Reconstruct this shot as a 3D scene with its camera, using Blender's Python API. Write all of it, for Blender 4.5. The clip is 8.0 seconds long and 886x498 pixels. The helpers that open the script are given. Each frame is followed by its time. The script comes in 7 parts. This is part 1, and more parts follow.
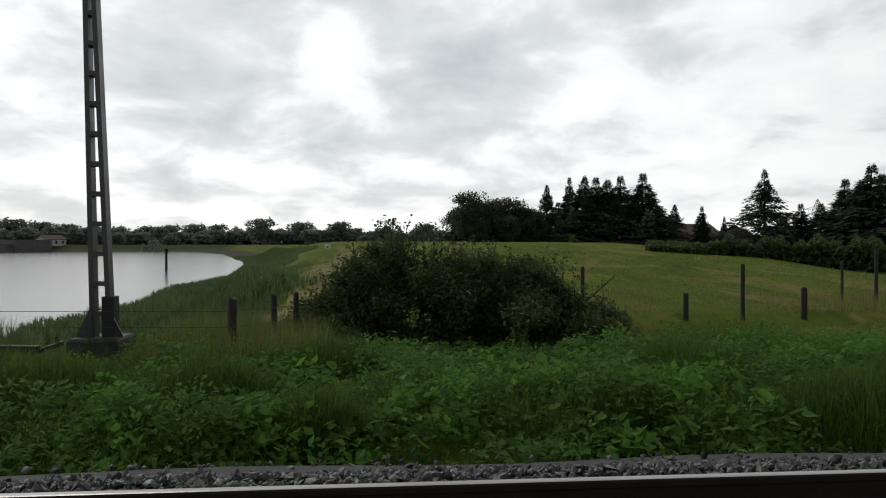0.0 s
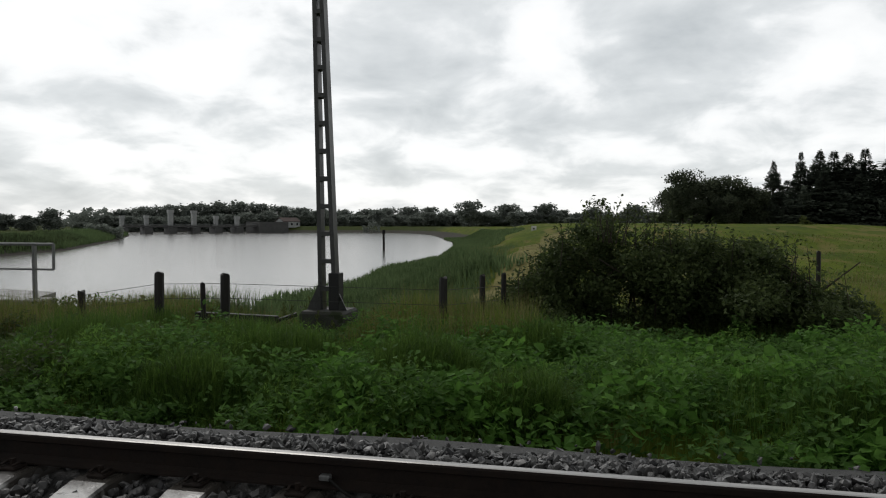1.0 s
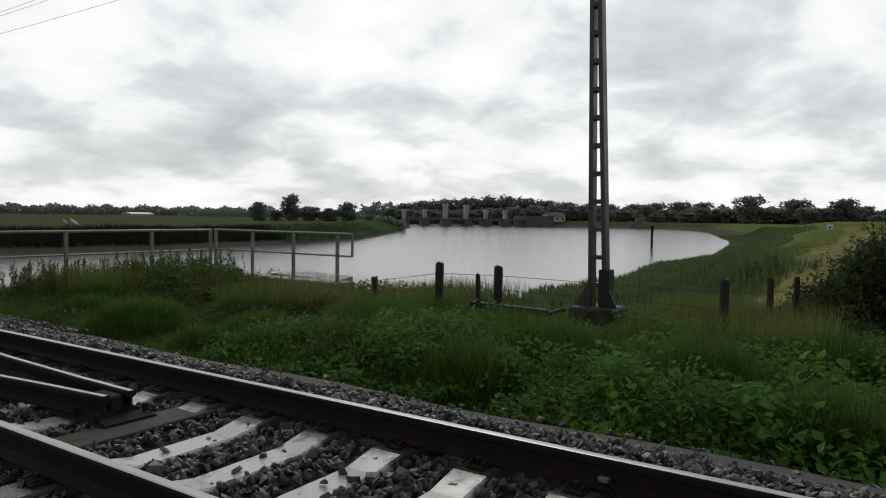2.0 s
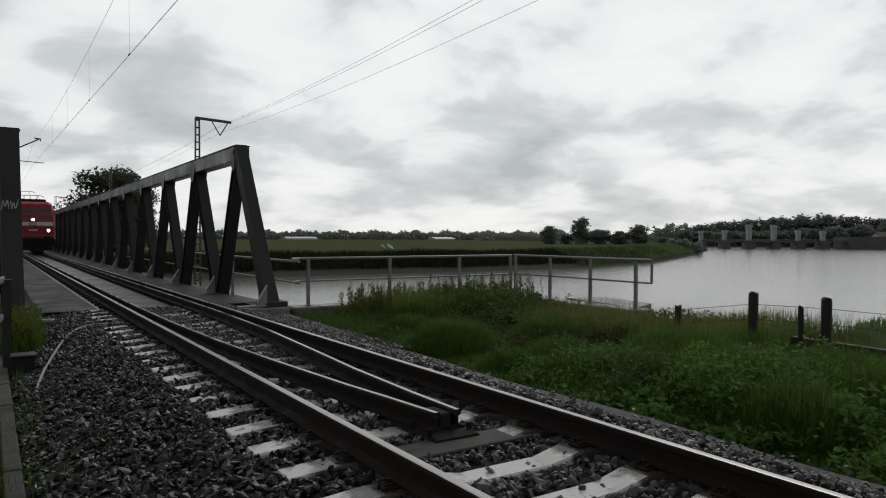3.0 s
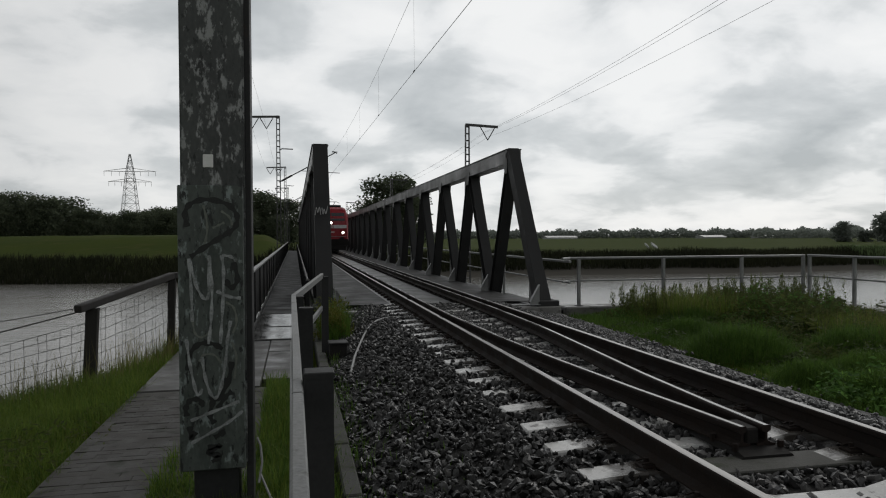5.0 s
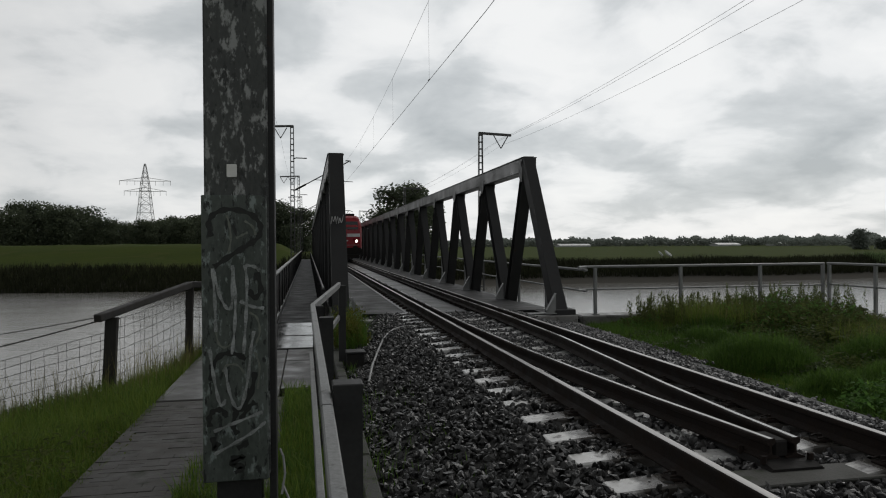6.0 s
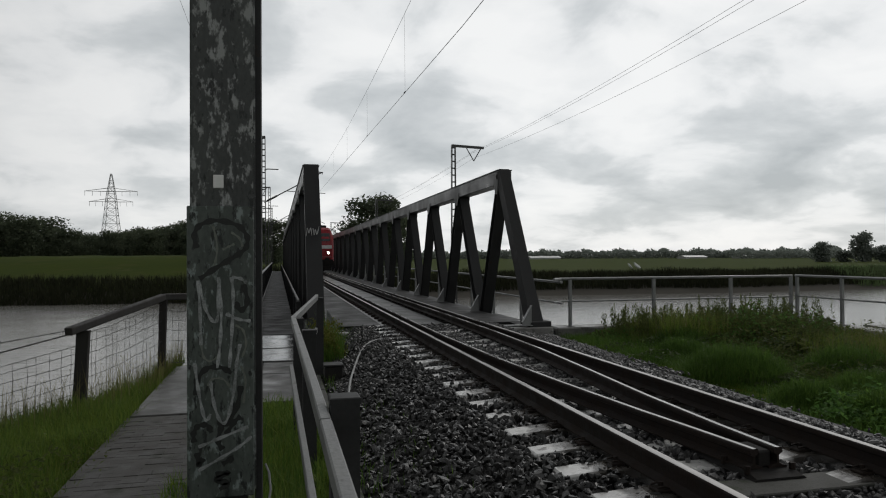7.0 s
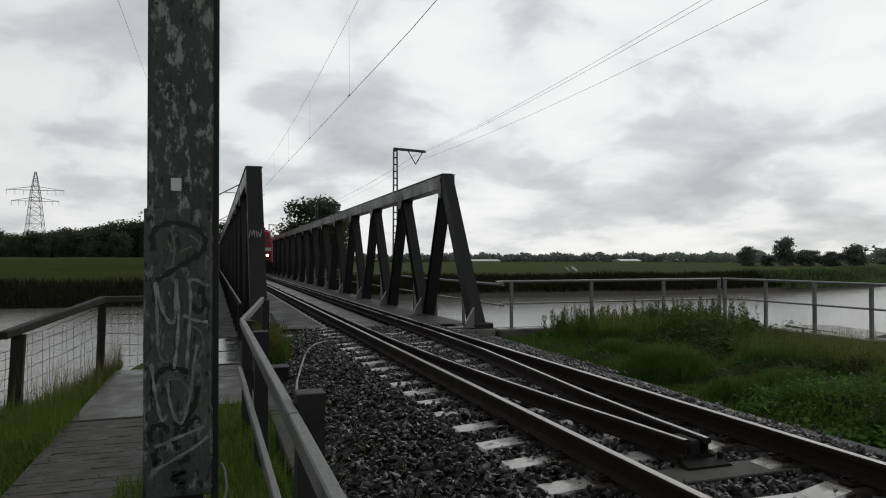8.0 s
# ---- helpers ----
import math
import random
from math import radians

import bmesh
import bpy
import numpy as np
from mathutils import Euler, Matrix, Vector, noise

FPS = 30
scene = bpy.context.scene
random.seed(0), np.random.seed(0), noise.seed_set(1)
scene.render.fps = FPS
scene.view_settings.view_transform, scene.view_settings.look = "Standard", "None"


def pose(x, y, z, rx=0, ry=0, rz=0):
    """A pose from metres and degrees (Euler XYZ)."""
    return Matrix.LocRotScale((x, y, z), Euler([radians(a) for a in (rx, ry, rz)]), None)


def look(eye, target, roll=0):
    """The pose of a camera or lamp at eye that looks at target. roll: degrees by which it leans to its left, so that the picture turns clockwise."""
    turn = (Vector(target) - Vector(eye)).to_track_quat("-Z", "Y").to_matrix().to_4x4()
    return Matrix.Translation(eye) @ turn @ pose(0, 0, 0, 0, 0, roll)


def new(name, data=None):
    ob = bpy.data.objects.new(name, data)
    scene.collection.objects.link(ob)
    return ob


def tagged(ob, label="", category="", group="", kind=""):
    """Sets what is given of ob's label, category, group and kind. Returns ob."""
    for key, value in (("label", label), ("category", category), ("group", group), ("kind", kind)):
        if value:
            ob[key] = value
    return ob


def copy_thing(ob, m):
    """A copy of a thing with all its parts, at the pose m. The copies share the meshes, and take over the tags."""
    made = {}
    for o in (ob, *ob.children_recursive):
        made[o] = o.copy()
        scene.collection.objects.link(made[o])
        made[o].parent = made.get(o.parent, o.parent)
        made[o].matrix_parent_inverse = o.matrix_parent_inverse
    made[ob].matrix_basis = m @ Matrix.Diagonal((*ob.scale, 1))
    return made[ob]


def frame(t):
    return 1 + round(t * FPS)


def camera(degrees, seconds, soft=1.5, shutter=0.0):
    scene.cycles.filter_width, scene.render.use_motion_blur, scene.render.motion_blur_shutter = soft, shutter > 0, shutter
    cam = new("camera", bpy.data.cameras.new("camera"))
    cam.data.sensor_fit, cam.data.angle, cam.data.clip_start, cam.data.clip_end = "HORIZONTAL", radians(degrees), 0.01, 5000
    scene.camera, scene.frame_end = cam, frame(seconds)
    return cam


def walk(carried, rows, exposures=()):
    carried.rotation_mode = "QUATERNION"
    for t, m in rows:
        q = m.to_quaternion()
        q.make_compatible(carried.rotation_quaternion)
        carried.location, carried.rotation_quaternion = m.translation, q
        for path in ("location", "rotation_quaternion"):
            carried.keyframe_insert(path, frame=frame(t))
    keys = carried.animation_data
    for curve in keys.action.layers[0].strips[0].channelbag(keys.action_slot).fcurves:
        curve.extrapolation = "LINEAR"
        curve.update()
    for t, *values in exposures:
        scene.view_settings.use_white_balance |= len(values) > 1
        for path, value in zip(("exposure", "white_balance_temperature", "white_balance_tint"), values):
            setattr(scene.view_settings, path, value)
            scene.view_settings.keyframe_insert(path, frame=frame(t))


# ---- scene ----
cam = camera(64.9, 8.0, soft=1.1)
PATH = [
    (0, (-2.758, -0.195, 1.222), (-0.765, -0.367, 1.201), 0.1),
    (0.5, (-2.678, -0.178, 1.22), (-0.682, -0.061, 1.18), 0.0),
    (1, (-2.644, -0.158, 1.208), (-0.688, 0.253, 1.134), 0.1),
    (1.5, (-2.609, -0.126, 1.217), (-0.73, 0.552, 1.129), 0.4),
    (2, (-2.649, -0.048, 1.217), (-0.98, 1.051, 1.122), 0.8),
    (2.2, (-2.683, -0.011, 1.243), (-1.119, 1.232, 1.145), 0.8),
    (3.3, (-2.827, 0.069, 1.279), (-1.874, 1.828, 1.269), -0.0),
    (3.5, (-2.856, 0.078, 1.279), (-1.971, 1.872, 1.276), -0.1),
    (4, (-2.919, 0.108, 1.292), (-2.224, 1.983, 1.27), -0.2),
    (4.5, (-2.961, 0.156, 1.289), (-2.448, 2.088, 1.259), -0.3),
    (4.7, (-2.986, 0.138, 1.292), (-2.53, 2.085, 1.253), -0.2),
    (6, (-3.079, 0.188, 1.305), (-2.698, 2.152, 1.291), -0.4),
    (6.5, (-3.122, 0.196, 1.301), (-2.739, 2.159, 1.309), -0.3),
    (7, (-3.185, 0.219, 1.306), (-2.723, 2.165, 1.326), -0.3),
    (7.5, (-3.237, 0.137, 1.302), (-2.713, 2.067, 1.317), -0.4),
    (8, (-3.316, 0.067, 1.306), (-2.689, 1.966, 1.334), -0.1),
]
walk(cam, [(t, look(eye, target, roll)) for t, eye, target, roll in PATH], exposures=[(0.0, 0.22), (2.0, 0.12), (3.4, -0.04), (8.0, 0.0)])

# ---------------------------------------------------------------- light
SUN_AZ, SUN_EL = radians(56), radians(42)     # clockwise from +y, over the horizon


def make_world():
    w = bpy.data.worlds.new("overcast_sky")
    scene.world = w
    w.use_nodes = True
    nt = w.node_tree
    nt.nodes.clear()
    N, L = nt.nodes.new, nt.links.new
    out, bg = N("ShaderNodeOutputWorld"), N("ShaderNodeBackground")
    sky = N("ShaderNodeTexSky")
    sky.sky_type, sky.sun_disc = "NISHITA", False
    sky.sun_elevation, sky.sun_rotation = SUN_EL, SUN_AZ
    tc, sep = N("ShaderNodeTexCoord"), N("ShaderNodeSeparateXYZ")
    L(tc.outputs["Generated"], sep.inputs[0])

    def math_node(op, a, b):
        m = N("ShaderNodeMath")
        m.operation = op
        for k, v in enumerate((a, b)):
            if isinstance(v, (int, float)):
                m.inputs[k].default_value = v
            else:
                L(v, m.inputs[k])
        return m.outputs[0]
    zz = math_node("ADD", math_node("MAXIMUM", sep.outputs[2], 0.0), 0.30)
    comb = N("ShaderNodeCombineXYZ")
    L(math_node("DIVIDE", sep.outputs[0], zz), comb.inputs[0])
    L(math_node("DIVIDE", sep.outputs[1], zz), comb.inputs[1])

    def noise_node(scale, detail, rough, off, dist=0.0):
        mp, n = N("ShaderNodeMapping"), N("ShaderNodeTexNoise")
        mp.inputs["Location"].default_value = off
        L(comb.outputs[0], mp.inputs[0])
        L(mp.outputs[0], n.inputs["Vector"])
        n.inputs["Scale"].default_value, n.inputs["Detail"].default_value = scale, detail
        n.inputs["Roughness"].default_value, n.inputs["Distortion"].default_value = rough, dist
        return n.outputs["Fac"]
    big = noise_node(0.9, 3, 0.5, (3.1, 7.4, 0))
    small = noise_node(3.3, 8, 0.52, (11.3, 2.2, 4), 0.25)
    mix = math_node("ADD", math_node("MULTIPLY", big, 0.45), math_node("MULTIPLY", small, 0.55))
    ramp = N("ShaderNodeValToRGB")
    e = ramp.color_ramp.elements
    e[0].position, e[0].color = 0.33, (0.47, 0.50, 0.515, 1)
    e[1].position, e[1].color = 0.58, (0.93, 0.935, 0.93, 1)
    m1 = e.new(0.45)
    m1.color = (0.66, 0.685, 0.695, 1)
    m2 = e.new(0.51)
    m2.color = (0.85, 0.862, 0.865, 1)
    L(mix, ramp.inputs[0])
    scaled = N("ShaderNodeVectorMath")
    scaled.operation = "SCALE"
    L(sky.outputs[0], scaled.inputs[0])
    scaled.inputs["Scale"].default_value = 0.08
    blend = N("ShaderNodeMix")
    blend.data_type = "RGBA"
    blend.inputs[0].default_value = 0.06
    L(ramp.outputs[0], blend.inputs[6])
    L(scaled.outputs[0], blend.inputs[7])
    # unseen sky overhead is dimmed to darken the ground, likewise away from the sun
    side = N("ShaderNodeVectorMath")
    side.operation = "DOT_PRODUCT"
    L(tc.outputs["Generated"], side.inputs[0])
    side.inputs[1].default_value = (math.sin(SUN_AZ), math.cos(SUN_AZ), 0)

    def ranged(v, a, b, c, d):
        r = N("ShaderNodeMapRange")
        r.interpolation_type = "SMOOTHSTEP"
        L(v, r.inputs[0])
        for k, x in enumerate((a, b, c, d)):
            r.inputs[k + 1].default_value = x
        return r.outputs[0]
    sky_dim = math_node("MULTIPLY", ranged(sep.outputs[2], 0.36, 0.85, 1.0, 0.34), ranged(side.outputs["Value"], -0.50, 0.70, 0.48, 1.0))
    dim = N("ShaderNodeVectorMath")
    dim.operation = "SCALE"
    L(blend.outputs[2], dim.inputs[0])
    L(sky_dim, dim.inputs["Scale"])
    L(dim.outputs[0], bg.inputs[0])
    bg.inputs[1].default_value = 1.0
    L(bg.outputs[0], out.inputs[0])


make_world()
sun = new("sun", bpy.data.lights.new("sun", "SUN"))
sun.data.energy, sun.data.angle, sun.data.color = 0.5, radians(25), (1.0, 0.97, 0.93)
sun.matrix_world = look((0, 0, 0), (-math.sin(SUN_AZ) * math.cos(SUN_EL), -math.cos(SUN_AZ) * math.cos(SUN_EL), -math.sin(SUN_EL)))


# ---------------------------------------------------------------- materials
def material(name, dark, light, rough=0.7, metal=0.0, scale=8.0, fine=60.0, bump=0.3, spots=None, island=0.0, objrand=0.0,
             stretch=(1, 1, 1), thin=0.0, spec=0.5, bump_dist=0.01, rough_var=0.15, spot_scale=3.0, spot_at=0.6):
    m = bpy.data.materials.new(name)
    m.use_nodes = True
    nt = m.node_tree
    N, L = nt.nodes.new, nt.links.new
    b = nt.nodes["Principled BSDF"]
    out = nt.nodes["Material Output"]
    geo, mp = N("ShaderNodeNewGeometry"), N("ShaderNodeMapping")
    L(geo.outputs["Position"], mp.inputs[0])
    mp.inputs["Scale"].default_value = stretch

    def noise_node(s, d, r=0.55):
        n = N("ShaderNodeTexNoise")
        L(mp.outputs[0], n.inputs["Vector"])
        n.inputs["Scale"].default_value, n.inputs["Detail"].default_value, n.inputs["Roughness"].default_value = s, d, r
        return n.outputs["Fac"]

    def mixc(f, a, c):
        x = N("ShaderNodeMix")
        x.data_type = "RGBA"
        for k, v in ((0, f), (6, a), (7, c)):
            if isinstance(v, (int, float)):
                x.inputs[k].default_value = v
            elif isinstance(v, tuple):
                x.inputs[k].default_value = (*v, 1)
            else:
                L(v, x.inputs[k])
        return x.outputs[2]

    def ramp(v, lo, hi):
        r = N("ShaderNodeMapRange")
        L(v, r.inputs[0])
        r.inputs[1].default_value, r.inputs[2].default_value = lo, hi
        return r.outputs[0]

    def add(a, c, k):
        x = N("ShaderNodeMath")
        x.operation = "MULTIPLY_ADD"
        L(a, x.inputs[0])
        x.inputs[1].default_value = k
        L(c, x.inputs[2])
        return x.outputs[0]
    coarse, grain = noise_node(scale, 4), noise_node(fine, 5)
    f = add(grain, coarse, 0.6)
    lo, hi = 0.55, 1.05
    if island:
        f = add(geo.outputs["Random Per Island"], f, island)
        hi += island
    if objrand:
        oi = N("ShaderNodeObjectInfo")
        f = add(oi.outputs["Random"], f, objrand)
        hi += objrand
    col = mixc(ramp(f, lo, hi), dark, light)
    if spots:
        col = mixc(ramp(noise_node(spot_scale, 6, 0.65), spot_at - 0.03, spot_at + 0.05), col, spots)
    L(col, b.inputs["Base Color"])
    b.inputs["Metallic"].default_value = metal
    b.inputs["Specular IOR Level"].default_value = spec
    r = N("ShaderNodeMapRange")
    L(coarse, r.inputs[0])
    r.inputs[1].default_value, r.inputs[2].default_value = 0.3, 0.7
    r.inputs[3].default_value, r.inputs[4].default_value = max(0.03, rough - rough_var), min(1, rough + rough_var)
    L(r.outputs[0], b.inputs["Roughness"])
    if bump:
        bp = N("ShaderNodeBump")
        bp.inputs["Strength"].default_value, bp.inputs["Distance"].default_value = bump, bump_dist
        L(f, bp.inputs["Height"])
        L(bp.outputs[0], b.inputs["Normal"])
    if thin:
        tr, mx = N("ShaderNodeBsdfTranslucent"), N("ShaderNodeMixShader")
        L(col, tr.inputs[0])
        mx.inputs[0].default_value = thin
        L(b.outputs[0], mx.inputs[1])
        L(tr.outputs[0], mx.inputs[2])
        L(mx.outputs[0], out.inputs[0])
    return m


M_STEEL = material("dark_painted_steel", (0.017, 0.0175, 0.018), (0.034, 0.034, 0.034), 0.62, 0, 2.0, 40, 0.15, spec=0.3, spots=(0.035, 0.022, 0.015), spot_scale=5, spot_at=0.68)
M_GIRDER = material("grey_painted_steel", (0.028, 0.029, 0.029), (0.074, 0.075, 0.073), 0.42, 0, 1.5, 30, 0.12, spots=(0.07, 0.045, 0.03), spot_scale=4, spot_at=0.7)
M_GALV = material("galvanised_steel", (0.16, 0.165, 0.165), (0.30, 0.305, 0.30), 0.45, 0.35, 3, 60, 0.1)
M_RAILSIDE = material("rusty_rail_side", (0.010, 0.007, 0.006), (0.026, 0.018, 0.014), 0.75, 0, 6, 60, 0.3, spec=0.22)
M_RAILTOP = material("polished_rail_top", (0.24, 0.23, 0.22), (0.44, 0.43, 0.415), 0.34, 0.85, 4, 30, 0.05, stretch=(1, 0.1, 1))
M_GUARDTOP = material("worn_guard_rail_top", (0.24, 0.235, 0.23), (0.46, 0.455, 0.445), 0.28, 0.6, 4, 30, 0.08, stretch=(1, 0.2, 1))
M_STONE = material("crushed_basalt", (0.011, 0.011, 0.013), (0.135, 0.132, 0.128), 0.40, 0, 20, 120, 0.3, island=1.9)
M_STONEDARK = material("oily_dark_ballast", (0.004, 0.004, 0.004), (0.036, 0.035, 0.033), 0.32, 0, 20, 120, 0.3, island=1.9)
M_BED = material("packed_ballast_fines", (0.006, 0.006, 0.006), (0.025, 0.024, 0.022), 0.85, 0, 25, 140, 0.8, bump_dist=0.03)
M_GRAVEL = material("fine_gravel", (0.035, 0.035, 0.035), (0.115, 0.115, 0.113), 0.8, 0, 12, 160, 0.6, bump_dist=0.015)
M_SLEEPER = material("wet_concrete", (0.48, 0.475, 0.46), (0.76, 0.755, 0.735), 0.24, 0, 6, 70, 0.2, objrand=0.35, spots=(0.16, 0.15, 0.14), spot_scale=9, spot_at=0.63, rough_var=0.2)
M_OLDCONC = material("weathered_concrete", (0.10, 0.10, 0.095), (0.25, 0.245, 0.23), 0.5, 0, 3, 50, 0.35, spots=(0.06, 0.06, 0.05), spot_scale=4, rough_var=0.25)
M_WETSLAB = material("wet_path_slab", (0.040, 0.039, 0.037), (0.082, 0.080, 0.076), 0.48, 0, 2.5, 60, 0.15, rough_var=0.2, objrand=0.1, spots=(0.020, 0.021, 0.016), spot_scale=2.2, spot_at=0.6)
M_PAVER = material("paving_brick", (0.030, 0.028, 0.026), (0.072, 0.068, 0.062), 0.66, 0, 5, 90, 0.35, objrand=0.18, island=0.15, rough_var=0.15, spec=0.35, spots=(0.020, 0.022, 0.013), spot_scale=2.4, spot_at=0.6)
M_PLANK = material("wet_grey_railing_steel", (0.095, 0.098, 0.098), (0.25, 0.255, 0.25), 0.5, 0.1, 5, 60, 0.25, spots=(0.05, 0.05, 0.047), spot_scale=6, spot_at=0.62)
M_WETSTEEL = material("wet_ramp_plate", (0.04, 0.041, 0.041), (0.12, 0.122, 0.12), 0.15, 0, 2.2, 40, 0.08, rough_var=0.12)
M_KERB = material("mossy_kerb_concrete", (0.022, 0.024, 0.018), (0.065, 0.064, 0.056), 0.75, 0, 3, 60, 0.4, spots=(0.022, 0.032, 0.010), spot_scale=3, spot_at=0.58)
M_WOOD = material("weathered_timber", (0.006, 0.005, 0.0045), (0.022, 0.019, 0.016), 0.7, 0, 9, 60, 0.5, stretch=(1, 1, 0.15))
M_OLDWOOD = material("tarred_sleeper_timber", (0.012, 0.010, 0.009), (0.04, 0.034, 0.03), 0.7, 0, 9, 60, 0.5, stretch=(0.15, 1, 1))
M_LEAF = material("broad_leaf_green", (0.057, 0.156, 0.020), (0.187, 0.363, 0.075), 0.65, 0, 1.2, 30, 0, island=0.7, thin=0.5, spec=0.15)
M_NETTLE = material("nettle_green", (0.044, 0.108, 0.024), (0.165, 0.306, 0.075), 0.6, 0, 1.0, 30, 0, island=0.7, thin=0.5, spec=0.12)
M_FRESH = material("fresh_weed_green", (0.066, 0.143, 0.024), (0.209, 0.363, 0.077), 0.6, 0, 1.1, 30, 0, island=0.7, thin=0.5, spec=0.12)
M_YELLOWWEED = material("yellowing_weed_leaf", (0.075, 0.085, 0.016), (0.200, 0.205, 0.045), 0.65, 0, 1.1, 30, 0, island=0.7, thin=0.35, spec=0.1)
M_GRASS = material("wet_grass", (0.067, 0.110, 0.017), (0.213, 0.287, 0.056), 0.55, 0, 0.8, 30, 0, island=0.7, thin=0.5, spec=0.12)
M_VERGE = material("verge_grass_green", (0.036, 0.082, 0.015), (0.134, 0.228, 0.045), 0.6, 0, 0.9, 30, 0, island=0.7, thin=0.5, spec=0.1)
M_DARKGRASS = material("dark_wet_grass", (0.039, 0.088, 0.015), (0.144, 0.244, 0.046), 0.6, 0, 0.8, 30, 0, island=0.7, thin=0.5, spec=0.1)
M_WEED = material("brownish_weed_leaf", (0.041, 0.059, 0.018), (0.146, 0.168, 0.059), 0.65, 0, 0.9, 30, 0, island=0.7, thin=0.5, spec=0.1)
M_FARREED = material("dark_reed_belt", (0.016, 0.019, 0.012), (0.052, 0.056, 0.030), 0.8, 0, 0.06, 2, 0, island=0.6, thin=0.2, spec=0.05)
M_HAY = material("mown_hay", (0.15, 0.14, 0.05), (0.30, 0.27, 0.12), 0.95, 0, 0.8, 12, 0.5, spec=0.02)
M_DRYGRASS = material("seeding_grass", (0.110, 0.104, 0.037), (0.293, 0.268, 0.122), 0.7, 0, 0.8, 30, 0, island=0.6, thin=0.5, spec=0.1)
M_REED = material("reed_green", (0.066, 0.110, 0.046), (0.180, 0.250, 0.108), 0.7, 0, 0.06, 2, 0, island=0.6, thin=0.5, spec=0.08)
M_BUSH = material("bramble_leaf", (0.032, 0.052, 0.020), (0.128, 0.168, 0.060), 0.6, 0, 1.5, 30, 0, island=0.8, thin=0.35, spec=0.15)
# distance haze is mixed into these foliage colours, most of all the far one
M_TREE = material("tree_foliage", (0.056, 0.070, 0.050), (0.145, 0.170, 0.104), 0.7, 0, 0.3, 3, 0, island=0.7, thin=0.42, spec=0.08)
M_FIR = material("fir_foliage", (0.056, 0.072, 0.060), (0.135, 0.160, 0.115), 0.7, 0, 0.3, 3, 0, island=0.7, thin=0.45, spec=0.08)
M_HAZEDTREE = material("hazed_far_foliage", (0.19, 0.215, 0.195), (0.32, 0.35, 0.305), 0.8, 0, 0.05, 1, 0, island=0.6, thin=0.35, spec=0.05)
M_BARK = material("bark", (0.02, 0.016, 0.012), (0.07, 0.055, 0.04), 0.9, 0, 6, 40, 0.5)
M_WIRE = material("dark_wire", (0.03, 0.03, 0.03), (0.07, 0.07, 0.07), 0.5, 0.5, 5, 40, 0)
M_RED = material("red_loco_paint", (0.21, 0.006, 0.012), (0.30, 0.010, 0.018), 0.32, 0, 1.5, 40, 0.02, spots=(0.20, 0.010, 0.014), spot_scale=1.2, spot_at=0.66)
M_WHITE = material("white_stripe_paint", (0.5, 0.5, 0.5), (0.72, 0.72, 0.71), 0.35, 0, 2, 40, 0.02)
M_BLACK = material("black_running_gear", (0.007, 0.007, 0.007), (0.022, 0.020, 0.018), 0.8, 0, 5, 50, 0.2, spec=0.25)
M_FARCONC = material("pale_concrete", (0.30, 0.31, 0.31), (0.46, 0.47, 0.46), 0.8, 0, 0.5, 6, 0.1)
M_FARDARK = material("dark_wet_concrete", (0.06, 0.06, 0.06), (0.12, 0.12, 0.115), 0.7, 0, 0.5, 6, 0.1)
M_ROOF = material("roof_tile_brown", (0.07, 0.05, 0.045), (0.13, 0.09, 0.08), 0.8, 0, 1, 10, 0.2)
M_BRICKWALL = material("brick_house_wall", (0.16, 0.09, 0.07), (0.26, 0.16, 0.12), 0.85, 0, 1, 12, 0.2)
M_GLASS = material("dark_glass", (0.01, 0.012, 0.014), (0.03, 0.034, 0.038), 0.08, 0, 1, 10, 0, spec=0.8, rough_var=0.03)
M_SPRAYWHITE = material("white_spray_paint", (0.085, 0.095, 0.09), (0.42, 0.44, 0.44), 0.6, 0, 16, 110, 0.05)
M_HAZE = material("greenish_spray_paint", (0.10, 0.115, 0.095), (0.19, 0.205, 0.175), 0.6, 0, 20, 90, 0.05)
M_SPRAYBLACK = material("black_spray_paint", (0.006, 0.007, 0.007), (0.022, 0.024, 0.022), 0.6, 0, 20, 90, 0.05)
M_HOSE = material("grey_plastic_hose", (0.20, 0.20, 0.20), (0.36, 0.36, 0.35), 0.45, 0, 8, 60, 0.1)
M_SIGN = material("white_sign_enamel", (0.62, 0.62, 0.60), (0.80, 0.80, 0.78), 0.4, 0, 3, 30, 0)


